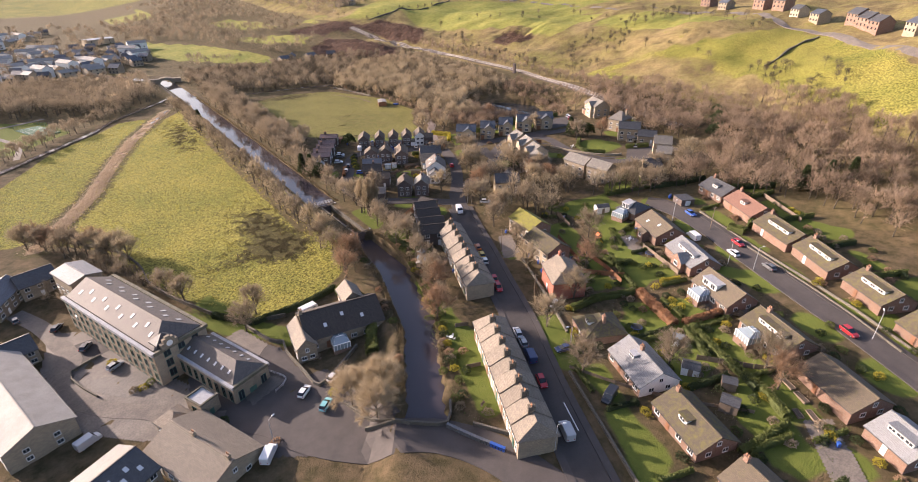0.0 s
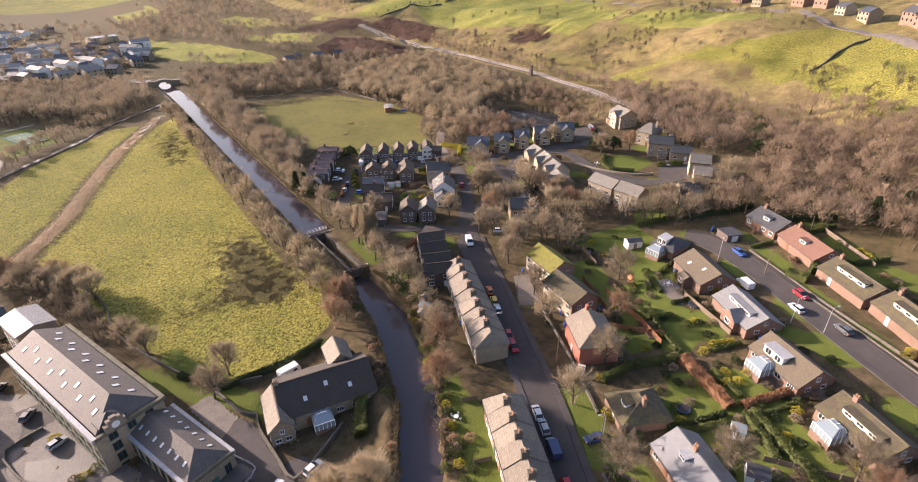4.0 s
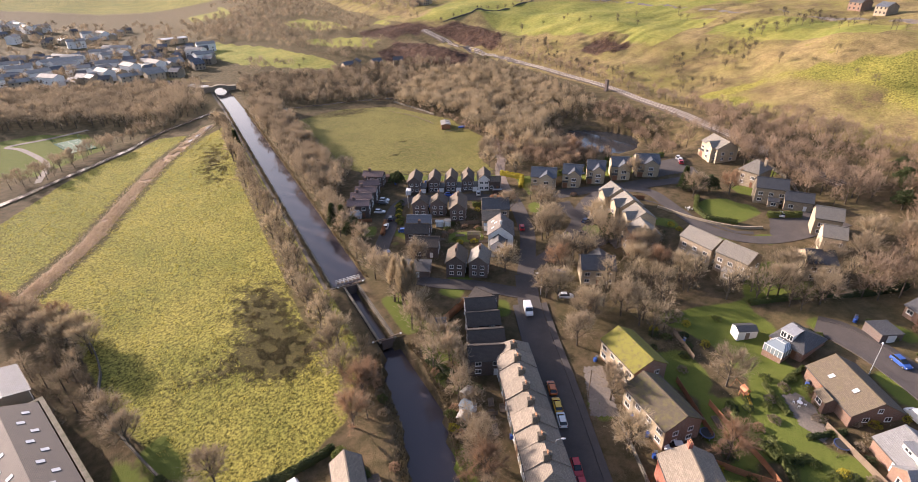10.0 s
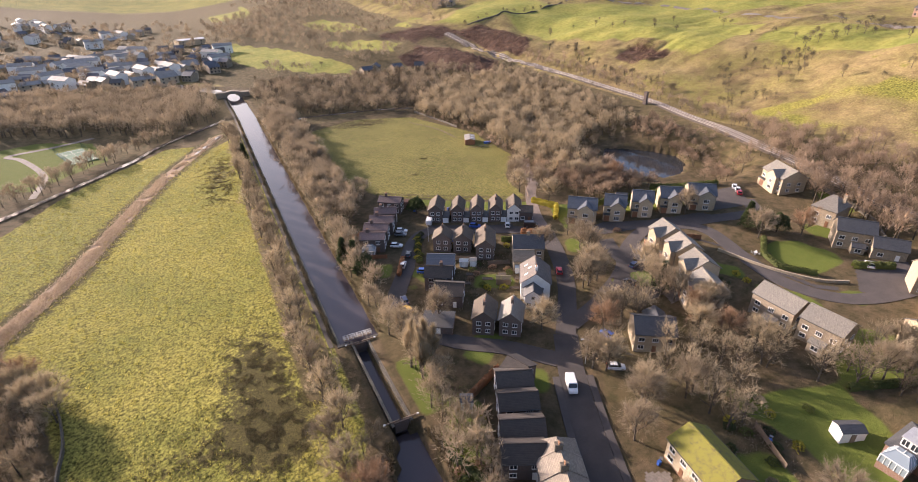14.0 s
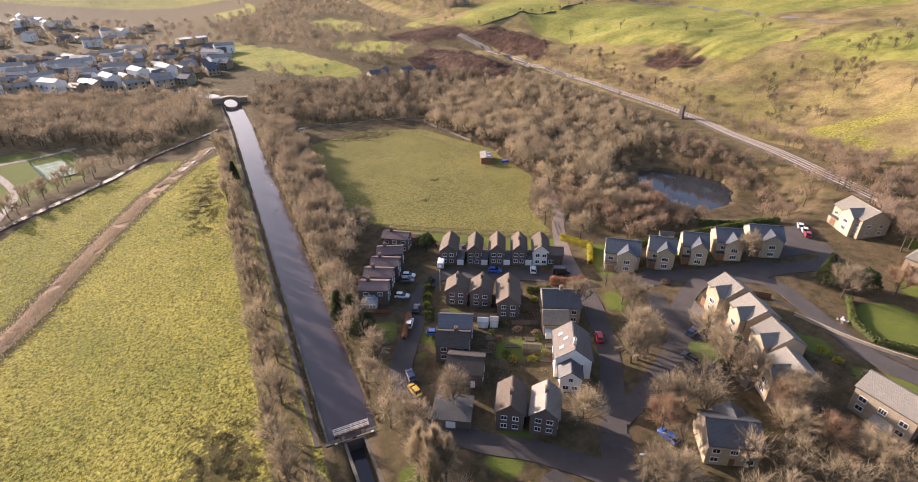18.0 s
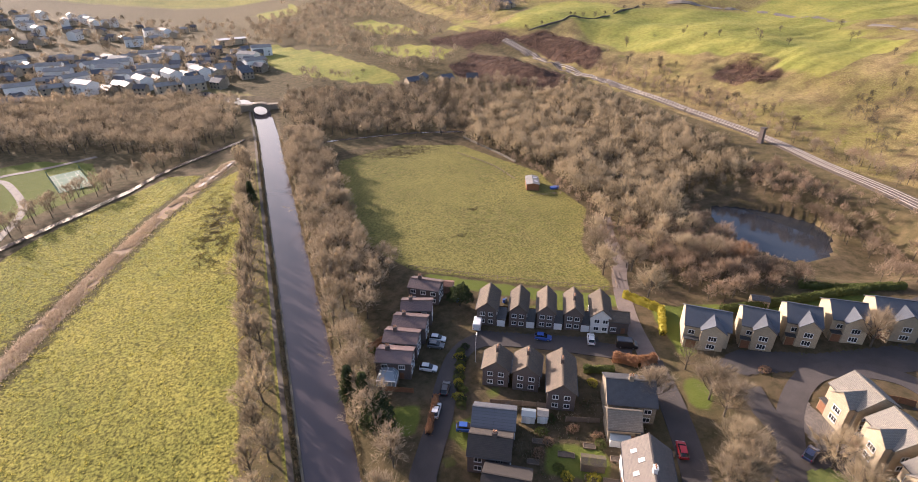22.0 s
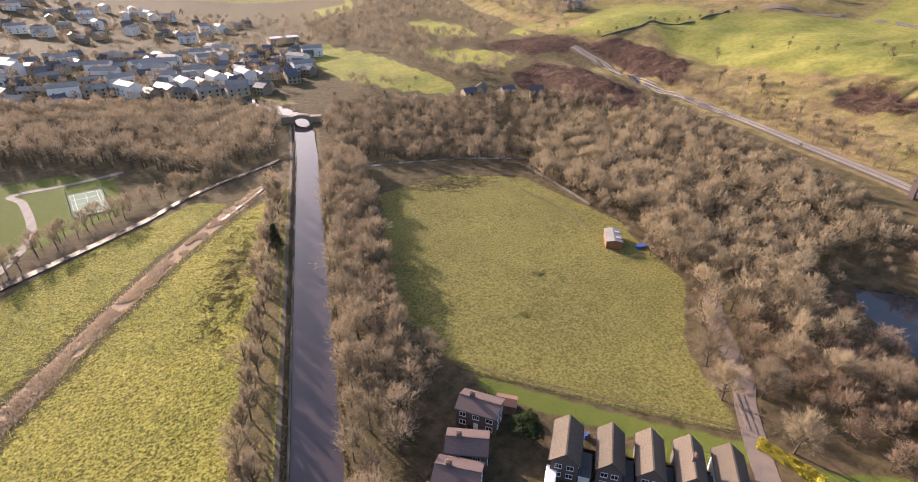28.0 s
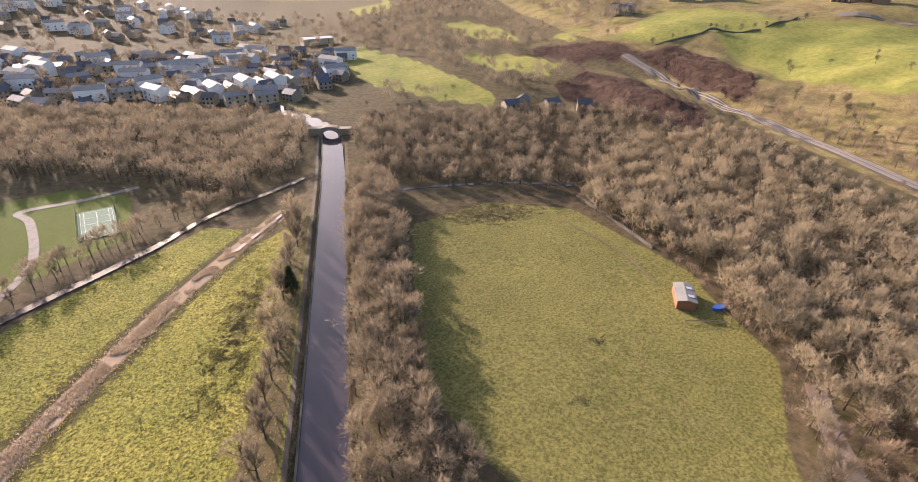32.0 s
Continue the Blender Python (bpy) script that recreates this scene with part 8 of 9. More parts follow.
house(-20.0, -59.5, 80.6, 7.0, 6.0, 3.8, 6.2, wall=STONE, roof=STONESLATE)
house(-80.0, -2.5, -70, 12, 9.5, 9.0, 10.2, wall=STONE, roof=SILVER, storeys=3)
house(141, -38.5, -52, 8, 6, 2.8, 5.0, wall=STONE, roof=SLATE)


def caravan():
    ob = thing("caravan", -30.5, -55.0, z_at(-30.5, -55.0), 10, "white touring caravan parked behind the barn", "caravan")
    part("body", faces_mesh("body", loft([(-2.6, 0.9, 0.7, 2.2), (-2.4, 1.1, 0.45, 2.6), (2.2, 1.1, 0.45, 2.6), (2.6, 1.0, 0.6, 1.9)]), UPVC), ob)
    for i in (-1, 1):
        window(ob, i * 1.2, -1.11, 1.4, 0, 1.0, 0.7, 0)
    for s in (-1, 1):
        part("wheel", cached("cwheel", lambda: tri_mesh("wheel", *tube(np.array([0, -0.1, 0]), np.array([0, 0.1, 0]), 0.33, 0.33, 12), RUBBER)), ob, pose(0, s * 1.0, 0.33))


caravan()

# ---- street furniture, walls and fences ----


def street_lamp(x, y, ang, label="tall grey steel street lamp beside the road"):
    ob = thing("street_lamp", x, y, z_at(x, y), ang, label, "street lamp")
    part("pole", cached("lpole", lambda: tri_mesh("pole", *tube(np.array([0, 0, -0.3]), np.array([0, 0, 7.0]), 0.1, 0.06, 8), LEAD)), ob)
    part("arm", cached("larm", lambda: tri_mesh("arm", *tube(np.array([0, 0, 6.95]), np.array([1.1, 0, 7.25]), 0.05, 0.05, 6), LEAD)), ob)
    part("lantern", cached("llant", lambda: faces_mesh("lantern", loft([(0.95, 0.1, 7.15, 7.3), (1.2, 0.17, 7.1, 7.36), (1.7, 0.12, 7.14, 7.32)]), UPVC)), ob)


for x, y, a in ((81.2, -93, 20), (60.4, -156.5, 20), (-12, -131, -25), (11.6, -113, 155), (14.3, -75.5, -25), (68.5, -119, -20), (44.5, -30, 155), (69.5, -125.5, -20), (-53.4, -91.5, 30), (36, 42, 60)):
    street_lamp(x, y, a)


def pole(x, y):
    ob = thing("telegraph_pole", x, y, z_at(x, y), rt.uniform(0, 180), "brown wooden telegraph pole with a crossarm", "pole")
    part("post", cached("tpost", lambda: tri_mesh("post", *tube(np.array([0, 0, -0.5]), np.array([0, 0, 8.0]), 0.14, 0.1, 8), TIMBER)), ob)
    part("crossarm", cached("tarm", lambda: faces_mesh("crossarm", box(-0.7, 0.7, -0.06, 0.06, 7.5, 7.62), TIMBER)), ob)


for x, y in ((12.6, -112), (83, -105), (30.5, -66), (20, -92)):
    pole(x, y)


def fence(points, m, label, h=1.6, gap=2.0, panel=True):
    """Posts and the panels or rails between them."""
    line = spline(points, gap)
    ob = thing("fence", line[0][0], line[0][1], z_at(*line[0]), 0, label, "fence")
    x0, y0, z0 = line[0][0], line[0][1], z_at(*line[0])
    post = cached(("post", h, m.name), lambda: faces_mesh("post", box(-0.06, 0.06, -0.06, 0.06, -0.3, h + 0.1), m))
    for (ax, ay), (bx, by) in zip(line, line[1:]):
        le, an = math.hypot(bx - ax, by - ay), math.degrees(math.atan2(by - ay, bx - ax))
        za, zb = z_at(ax, ay) - z0, z_at(bx, by) - z0
        part("post", post, ob, pose(ax - x0, ay - y0, za))
        if panel:
            me = cached(("panel", h, m.name), lambda: faces_mesh("panel", box(0.05, 1.95, -0.025, 0.025, 0.05, h), m))
        else:
            me = cached(("rail", h, m.name), lambda: faces_mesh("rail", box(0.0, 2.0, -0.03, 0.03, -0.06, 0.06), m))
        for up in ((0,) if panel else (h * 0.5, h - 0.06)):
            q = part("panel" if panel else "rail", me, ob, pose(ax - x0, ay - y0, za + up, 0, -math.degrees(math.atan2(zb - za, le)), an))
            q.scale = (le / 2.0, 1, 1)


fence([(33, 88), (46, 79), (60, 69.5), (72, 61), (82, 53.5)], TIMBER, "post and rail fence along the pasture", 1.1, 2.6, False)
fence([(83, 54), (88, 64)], TIMBER, "short timber fence at the track", 1.1, 2.6, False)
fence([(48, 59), (60, 52), (72, 45)], REDFENCE, "brown panel fence behind the town houses", 1.5)
fence([(38, -88), (46, -102)], REDFENCE, "reddish panel fence between long gardens", 1.6)
fence([(50, -72), (44, -86)], REDFENCE, "brown panel fence between lawns", 1.6)
fence([(62, -96), (56, -112)], TIMBER, "weathered panel fence between gardens", 1.5)
fence([(96, 0.5), (103, -2), (107, -6)], REDFENCE, "orange-brown timber fence curving behind stone houses", 1.5)
fence([(24, -150), (13, -131), (7, -117)], TIMBER, "low garden fence before bungalows", 0.9)
fence([(18, -30), (13, -46)], TIMBER, "garden fence behind the dark terrace", 1.5)
fence([(92, 122), (104, 120), (110, 124)], TIMBER, "rail fence round the stable", 1.1, 2.6, False)
fence([(84, 182), (92, 160), (94, 140)], TIMBER, "wire and post fence across the pasture", 1.0, 3.0, False)
fence([(46, 19), (52, 16)], TIMBER, "timber trellis fence in a back garden", 1.4)


def wall_line(points, h, label, w=0.45, m=None):
    ribbon("boundary_wall", points, w, h, m or DRYSTONE, label, "wall", thick=h + 0.5, step=2.5)


wall_line([(-20, -108), (-24, -112.5), (-30, -108), (-37, -101)], 1.0, "stone parapet of the canal bridge")
wall_line([(-14, -126), (-20, -116)], 1.0, "stone wall beside the bridge road")
wall_line([(-82, 43), (-69, 23), (-64, 6), (-62.5, -11), (-50, -41), (-44, -48), (-36, -52)], 1.2, "old dry stone wall round the pasture", 0.35)
wall_line([(-46, -49), (-43, -59), (-40.4, -62.1)], 1.0, "stone wall behind the barn")
wall_line([(-79.5, -35.6), (-86.2, -38.1), (-85.1, -44.2), (-81.7, -51.7)], 0.8, "low stone wall round a parking bay", 0.35)
wall_line([(-37.1, -91.5), (-34, -102.1), (-30.2, -108.3)], 0.8, "low wall beside the bridge road", 0.4)
wall_line([(-40.4, -62.1), (-41.1, -66.6), (-40.4, -75), (-39.3, -82.5), (-33, -80), (-26.4, -76.3)], 1.0, "curved stone garden wall before the barn")
wall_line([(6, -118), (-1, -134), (-8, -150)], 0.7, "low stone garden wall along the road")
wall_line([(32, -74), (24, -92), (16, -108)], 0.7, "low garden wall before houses")
wall_line([(80, -118), (70, -141), (60, -162)], 0.6, "low front wall of bungalow gardens", 0.3)
wall_line([(92, -96), (84, -113), (80, -122), (70, -146), (62, -164)], 0.6, "low stone wall of upper gardens", 0.3)
wall_line([(106, -13), (109, -26), (114, -37), (120, -42)], 0.8, "curved pale stone wall round a lawn", 0.4, CREAM)
wall_line([(170, 5), (160, -22), (150, -34)], 1.3, "tall stone wall behind the upper houses")
wall_line([(248, -35), (260, -37), (275, -38), (290, -42)], 1.0, "dry stone wall across the hill pasture", 0.8)
wall_line([(218, 372), (245, 366), (290, 366), (330, 378)], 1.0, "dry stone wall across distant pasture", 0.6)
ribbon("water", [(12, 222), (40, 226), (70, 226), (100, 216)], 2.0, 0.1, CANALWATER, "narrow feeder stream behind the pasture", "water", thick=0.05, step=4)
wall_line([(96, 205), (100, 185), (104, 160)], 1.0, "broken wall beside the wood", 0.5)


def bins():
    for i in range(20):
        x, y = -24.4 + i * 0.26, -113.4 - i * 0.6
        ob = thing("wheelie_bin", x, y, z_at(x, y) + 0.1, -60, f"{'bright blue' if i > 14 else 'dark grey'} wheelie bin in a row by the road", "bin", "bins by the bridge road")
        m = CARPAINT["blue" if i > 14 else "grey"]
        part("body", cached(("bin", m.name), lambda: faces_mesh("body", ring([(-0.24, -0.27), (0.24, -0.27), (0.29, 0.3), (-0.29, 0.3)], 0.05, 0.98), m)), ob)
        part("lid", cached(("lid", m.name), lambda: faces_mesh("lid", box(-0.3, 0.3, -0.32, 0.33, 0.98, 1.06), m)), ob)


bins()

# ---- lock ----


def lock_gates():
    for y, z in ((2.0, 0.9), (-26.0, 0.9)):
        cx = float(canal_x(y))
        ob = thing("lock_gate", cx, y, 0, 0, "black timber lock gate with white-tipped balance beams", "lock gate")
        part("gate", faces_mesh("gate", box(-1.75, 1.75, -0.15, 0.15, -4.0, 0.7), DARKBRICK), ob)
        for s in (-1, 1):
            b = part("balance_beam", faces_mesh("balance_beam", box(*sorted((s * 0.4, s * 3.4)), -0.13, 0.13, z + 0.1, z + 0.34), TIMBER), ob)
            part("beam_end", faces_mesh("beam_end", box(*sorted((s * 3.4, s * 3.9)), -0.14, 0.14, z + 0.09, z + 0.35), UPVC), b, None, "white painted beam end")
    ob = thing("footbridge", 0.5, 4.6, 0.75, 0, "narrow timber footbridge with white handrails over the lock", "footbridge")
    part("deck", faces_mesh("deck", box(-3.6, 3.6, -0.45, 0.45, 0.0, 0.15), TIMBER), ob)
    for s in (-1, 1):
        part("handrail", faces_mesh("handrail", box(-3.6, 3.6, s * 0.45 - 0.04, s * 0.45 + 0.04, 0.9, 0.98), UPVC), ob)
        part("handrail", faces_mesh("handrail", box(-3.6, 3.6, s * 0.45 - 0.03, s * 0.45 + 0.03, 0.48, 0.54), UPVC), ob)
        for k in range(7):
            part("post", cached("fbpost", lambda: faces_mesh("post", box(-0.05, 0.05, -0.05, 0.05, 0, 0.9), UPVC)), ob, pose(-3.5 + 1.16 * k, s * 0.45, 0.05))


lock_gates()


def arch_bridge():
    y = 302.0
    cx = float(canal_x(y))
    ob = thing("canal_bridge", cx, y, 0, -8, "small humped stone arch bridge over the canal", "bridge")
    fs = []
    for s in (-1, 1):
        for k in range(12):
            a0, a1 = math.pi * k / 12, math.pi * (k + 1) / 12
            p0, p1 = (4.2 * math.cos(a0), 0.3 + 3.0 * math.sin(a0)), (4.2 * math.cos(a1), 0.3 + 3.0 * math.sin(a1))
            t0, t1 = 5.2 - 0.004 * (p0[0] * 3) ** 2, 5.2 - 0.004 * (p1[0] * 3) ** 2
            q = [(p0[0], s * 2.2, p0[1]), (p0[0], s * 2.2, t0), (p1[0], s * 2.2, t1), (p1[0], s * 2.2, p1[1])]
            fs.append(q if s < 0 else q[::-1])
            if s > 0:
                fs.append([(p0[0], -2.2, p0[1]), (p1[0], -2.2, p1[1]), (p1[0], 2.2, p1[1]), (p0[0], 2.2, p0[1])])
                fs.append([(p0[0], -2.2, t0), (p0[0], 2.2, t0), (p1[0], 2.2, t1), (p1[0], -2.2, t1)])
        fs += box(*sorted((s * 4.2, s * 11)), -2.2, 2.2, -1.5, 4.2)
    part("arch", faces_mesh("arch", fs, STONE), ob)
    ob.scale = (0.68, 0.7, 0.5)


arch_bridge()

# ---- railway ----
ribbon("railway_verge", RAIL, 6.6, 0.3, MUD, "brown earth shoulders of the railway", "railway", thick=0.8, step=6)
ribbon("railway_bed", RAIL, 4.6, 0.5, BALLAST, "stone ballast of the double railway line", "railway", thick=1.0, step=6)
for s in (-1.95, -0.75, 0.75, 1.95):
    ribbon("rail", RAIL, 0.13, 0.66, RAILSTEEL, "worn steel rail on the ballast", "rail", shift=s, thick=0.2, step=8)


def tower():
    ob = thing("brick_tower", 198.5, 115.5, z_at(198.5, 115.5), 12, "slender dark brick tower beside the railway", "tower")
    part("shaft", faces_mesh("shaft", ring([(-0.85, -0.85), (0.85, -0.85), (0.85, 0.85), (-0.85, 0.85)], -1, 6.2), DARKBRICK), ob)
    part("cap", faces_mesh("cap", box(-1.0, 1.0, -1.0, 1.0, 6.2, 6.6), DARKBRICK), ob)
    part("plinth", faces_mesh("plinth", box(-1.05, 1.05, -1.05, 1.05, -1, 1.0), DARKBRICK), ob)


tower()
# ---- sports court in the park ----


def court():
    cx, cy = -88.0, 227.4
    z = max(z_at(cx + a, cy + b) for a in (-8, 8) for b in (-13, 13)) + 0.1
    ob = thing("sports_court", cx, cy, z, -67, "green fenced sports court with white lines in the park", "sports court")
    part("surface", faces_mesh("surface", box(-13.5, 13.5, -6.5, 6.5, -1.5, 0), plain("court_green", (0.045, 0.13, 0.07), (0.035, 0.1, 0.055), 0.4, 0.85, 10, 0.1)), ob)
    fs = []
    for y in (-5.5, -4.2, 0.0, 4.2, 5.4):
        fs += box(-12, 12, y - 0.03, y + 0.03, 0.0, 0.02)
    for x in (-12, -6, 0, 6, 12):
        fs += box(x - 0.03, x + 0.03, -5.5, 5.5, 0.0, 0.021)
    part("line_marking", faces_mesh("line_marking", fs, PAINT), ob)
    for k in range(9):
        for s in (-1, 1):
            part("post", cached("cpost", lambda: faces_mesh("post", box(-0.08, 0.08, -0.08, 0.08, 0, 3.0), GREENFRAME)), ob, pose(-13.4 + 3.35 * k, s * 6.45, 0))


court()

# ---- things in the gardens and yards ----


def flat_annexe():
    ob = thing("annexe", -62.4, -71.8, z_at(-62.4, -71.8), -66, "small flat-roofed stone annexe with raised parapet", "building")
    part("wall", faces_mesh("wall", box(-2.6, 2.6, -2.2, 2.2, -1.0, 4.2), STONE), ob)
    part("roof", faces_mesh("roof", box(-2.3, 2.3, -1.9, 1.9, 4.2, 4.3), LEAD), ob)
    for s in (-1, 1):
        part("parapet", faces_mesh("parapet", box(-2.75, 2.75, s * 2.1 - 0.2, s * 2.1 + 0.2, 4.2, 4.6), COPING), ob)
        part("parapet", faces_mesh("parapet", box(s * 2.5 - 0.2, s * 2.5 + 0.2, -1.9, 1.9, 4.2, 4.6), COPING), ob)
        window(ob, 0, s * 2.205, 1.4, 0 if s < 0 else 180, 1.4, 1.6, 1, GREENFRAME)
    door(ob, 2.61, 0, 0, 90, 0.9, 1.8, GREENFRAME)


flat_annexe()


def trampoline(x, y, r=1.4):
    ob = thing("trampoline", x, y, z_at(x, y), 0, "round black trampoline on a back lawn", "trampoline")
    c = [(r * math.cos(a * math.pi / 9), r * math.sin(a * math.pi / 9)) for a in range(18)]
    part("mat", cached(("tmat", r), lambda: faces_mesh("mat", ring([(p * 0.86, q * 0.86) for p, q in c], 0.66, 0.7), RUBBER)), ob)
    part("rim", cached(("trim", r), lambda: faces_mesh("rim", [f for i in range(18) for f in ([(c[i][0], c[i][1], 0.72), (c[(i + 1) % 18][0], c[(i + 1) % 18][1], 0.72), (c[(i + 1) % 18][0] * 0.84, c[(i + 1) % 18][1] * 0.84, 0.74), (c[i][0] * 0.84, c[i][1] * 0.84, 0.74)],
         [(c[i][0], c[i][1], 0.62), (c[(i + 1) % 18][0], c[(i + 1) % 18][1], 0.62), (c[(i + 1) % 18][0], c[(i + 1) % 18][1], 0.72), (c[i][0], c[i][1], 0.72)])], CARPAINT["navy"])), ob)
    for k in range(6):
        a = k * math.pi / 3
        part("leg", cached("tleg", lambda: faces_mesh("leg", box(-0.04, 0.04, -0.04, 0.04, -0.1, 0.66), ALLOY)), ob, pose(r * 0.93 * math.cos(a), r * 0.93 * math.sin(a), 0))


for x, y in ((43.7, -85), (60, -100), (30, -118), (106, 27), (54, 33)):
    trampoline(x, y)


def climbing_frame(x, y, ang):
    ob = thing("climbing_frame", x, y, z_at(x, y), ang, "orange timber climbing frame with a yellow slide", "play set")
    for sx in (-0.6, 0.6):
        for sy in (-0.6, 0.6):
            part("post", cached("cfpost", lambda: faces_mesh("post", box(-0.06, 0.06, -0.06, 0.06, -0.1, 2.2), REDFENCE)), ob, pose(sx, sy, 0))
    part("platform", faces_mesh("platform", box(-0.7, 0.7, -0.7, 0.7, 1.1, 1.2), REDFENCE), ob)
    part("roof", faces_mesh("roof", roof_faces(1.4, 1.4, 2.1, 2.8, 0.1, 0.1, th=0.05), CARPAINT["orange"]), ob)
    part("slide", faces_mesh("slide", [[(0.7, -0.25, 1.2), (2.6, -0.25, 0.15), (2.6, 0.25, 0.15), (0.7, 0.25, 1.2)], [(0.7, -0.25, 1.2), (2.6, -0.25, 0.15), (2.6, -0.28, 0.35), (0.7, -0.28, 1.4)], [(0.7, 0.25, 1.2), (2.6, 0.25, 0.15), (2.6, 0.28, 0.35), (0.7, 0.28, 1.4)]], CARPAINT["yellow"]), ob)
    part("crossbar", faces_mesh("crossbar", box(-3.2, -0.6, -0.05, 0.05, 2.0, 2.1), REDFENCE), ob)
    for s in (-1, 1):
        part("brace", tri_mesh("brace", *tube(np.array([-3.1, 0.0, 2.05]), np.array([-3.3, s * 0.8, -0.1]), 0.05, 0.05, 5), REDFENCE), ob)


climbing_frame(57.5, -82.5, 250)


def garden_table(x, y, m, word):
    ob = thing("garden_table", x, y, z_at(x, y) + 0.1, rt.uniform(0, 90), f"round {word} garden table on a patio", "table")
    c = [(0.55 * math.cos(a * math.pi / 8), 0.55 * math.sin(a * math.pi / 8)) for a in range(16)]
    part("tabletop", cached(("gt", m.name), lambda: faces_mesh("tabletop", ring(c, 0.58, 0.62), m)), ob)
    for k in range(4):
        a = k * math.pi / 2
        part("leg", cached(("gtl", m.name), lambda: faces_mesh("leg", box(-0.03, 0.03, -0.03, 0.03, -0.05, 0.58), m)), ob, pose(0.35 * math.cos(a), 0.35 * math.sin(a), 0))
    for k in range(4):
        a = k * math.pi / 2 + 0.5
        cx, cy = x + 0.95 * math.cos(a), y + 0.95 * math.sin(a)
        ch = thing("garden_chair", cx, cy, z_at(cx, cy) + 0.1, math.degrees(a) + 90, f"{word} garden chair drawn up to a table", "chair", "garden chairs")
        part("seat", cached(("gs", m.name), lambda: faces_mesh("seat", box(-0.2, 0.2, -0.2, 0.2, 0.33, 0.37), m)), ch)
        part("backrest", cached(("gb", m.name), lambda: faces_mesh("backrest", box(-0.2, 0.2, -0.22, -0.18, 0.37, 0.75), m)), ch)
        for sx in (-0.17, 0.17):
            for sy in (-0.17, 0.17):
                part("leg", cached(("gl", m.name), lambda: faces_mesh("leg", box(-0.02, 0.02, -0.02, 0.02, -0.1, 0.33), m)), ch, pose(sx, sy, 0))


patch("patio", [(63.4, -86.7), (59.3, -92.6), (58.5, -98.2), (61, -97), (65.4, -91.8), (66, -88)], 0.1, DRIVE, "pale paved patio behind a bungalow", "patio")
patch("patio", [(48, -127), (51, -121), (54, -122), (50, -132), (47, -131)], 0.1, DRIVE, "stepped paved terrace behind a bungalow", "patio")
for x, y, m, w in ((63.6, -90, UPVC, "white"), (48.6, -130.3, TIMBER, "timber"), (41.4, -142.9, REDFENCE, "red-brown"), (-36, -73.5, TIMBER, "timber"), (23.4, -128.4, UPVC, "white"), (98, 19.5, TIMBER, "timber"), (113, -20, UPVC, "white"), (37, 27, TIMBER, "timber"), (-7.5, -91, UPVC, "white")):
    garden_table(x, y, m, w)


def raised_bed(x, y, ang, w=3.0, d=1.1):
    ob = thing("raised_bed", x, y, z_at(x, y), ang, "timber-edged vegetable bed of dark soil", "planter")
    for s in (-1, 1):
        part("side_board", cached(("rbs", w), lambda: faces_mesh("side_board", box(-w / 2, w / 2, -0.05, 0.05, -0.3, 0.32), TIMBER)), ob, pose(0, s * d / 2, 0))
        part("end_board", cached(("rbe", d), lambda: faces_mesh("end_board", box(-0.05, 0.05, -d / 2, d / 2, -0.3, 0.31), TIMBER)), ob, pose(s * w / 2, 0, 0))
    part("soil", cached(("rbsoil", w, d), lambda: faces_mesh("soil", box(-w / 2 + 0.05, w / 2 - 0.05, -d / 2 + 0.05, d / 2 - 0.05, -0.2, 0.24), MUD)), ob)


for x, y, a in ((35.6, -150.8, 65), (34.1, -154.1, 65), (29.8, -155.5, 55), (31.2, -157.6, 55), (12.4, -56.4, 65), (10.8, -59.5, 65), (13.6, -59, 65), (9.4, -63, 65), (46.5, 4, -30), (43.5, 6, -30), (42, 12, -30), (47, 12, -30), (50, 7.6, -30), (44, -99, 65), (48, -84, 65), (8.2, -50, 60), (39, 16.5, -30), (35.6, 13, -30)):
    raised_bed(x, y, a, 3.0 if rt.random() < 0.6 else 2.2)


def small_bin(x, y, colour):
    ob = thing("wheelie_bin", x, y, z_at(x, y) + 0.05, rt.uniform(0, 360), f"{'bright blue' if colour == 'blue' else 'dark grey'} wheelie bin beside a house", "bin")
    m = CARPAINT[colour]
    part("body", cached(("bin", m.name), lambda: faces_mesh("body", ring([(-0.24, -0.27), (0.24, -0.27), (0.29, 0.3), (-0.29, 0.3)], 0.05, 0.98), m)), ob)
    part("lid", cached(("lid", m.name), lambda: faces_mesh("lid", box(-0.3, 0.3, -0.32, 0.33, 0.98, 1.06), m)), ob)


for x, y in ((95.3, -82.3), (96.2, -82), (17.5, -55.9), (11.0, -66.4), (34.4, -74.6), (31.2, -83.6), (39.4, -58), (33.8, -79.4), (13.2, -137.6), (41, -68.6), (24.4, -121.4), (60.6, -64.4), (43, 38), (52, 61), (40.6, 66), (69, -88), (58.4, -117.5), (27.6, -163.4)):
    small_bin(x, y, "blue")
    small_bin(x + 0.75, y + 0.3, "grey")


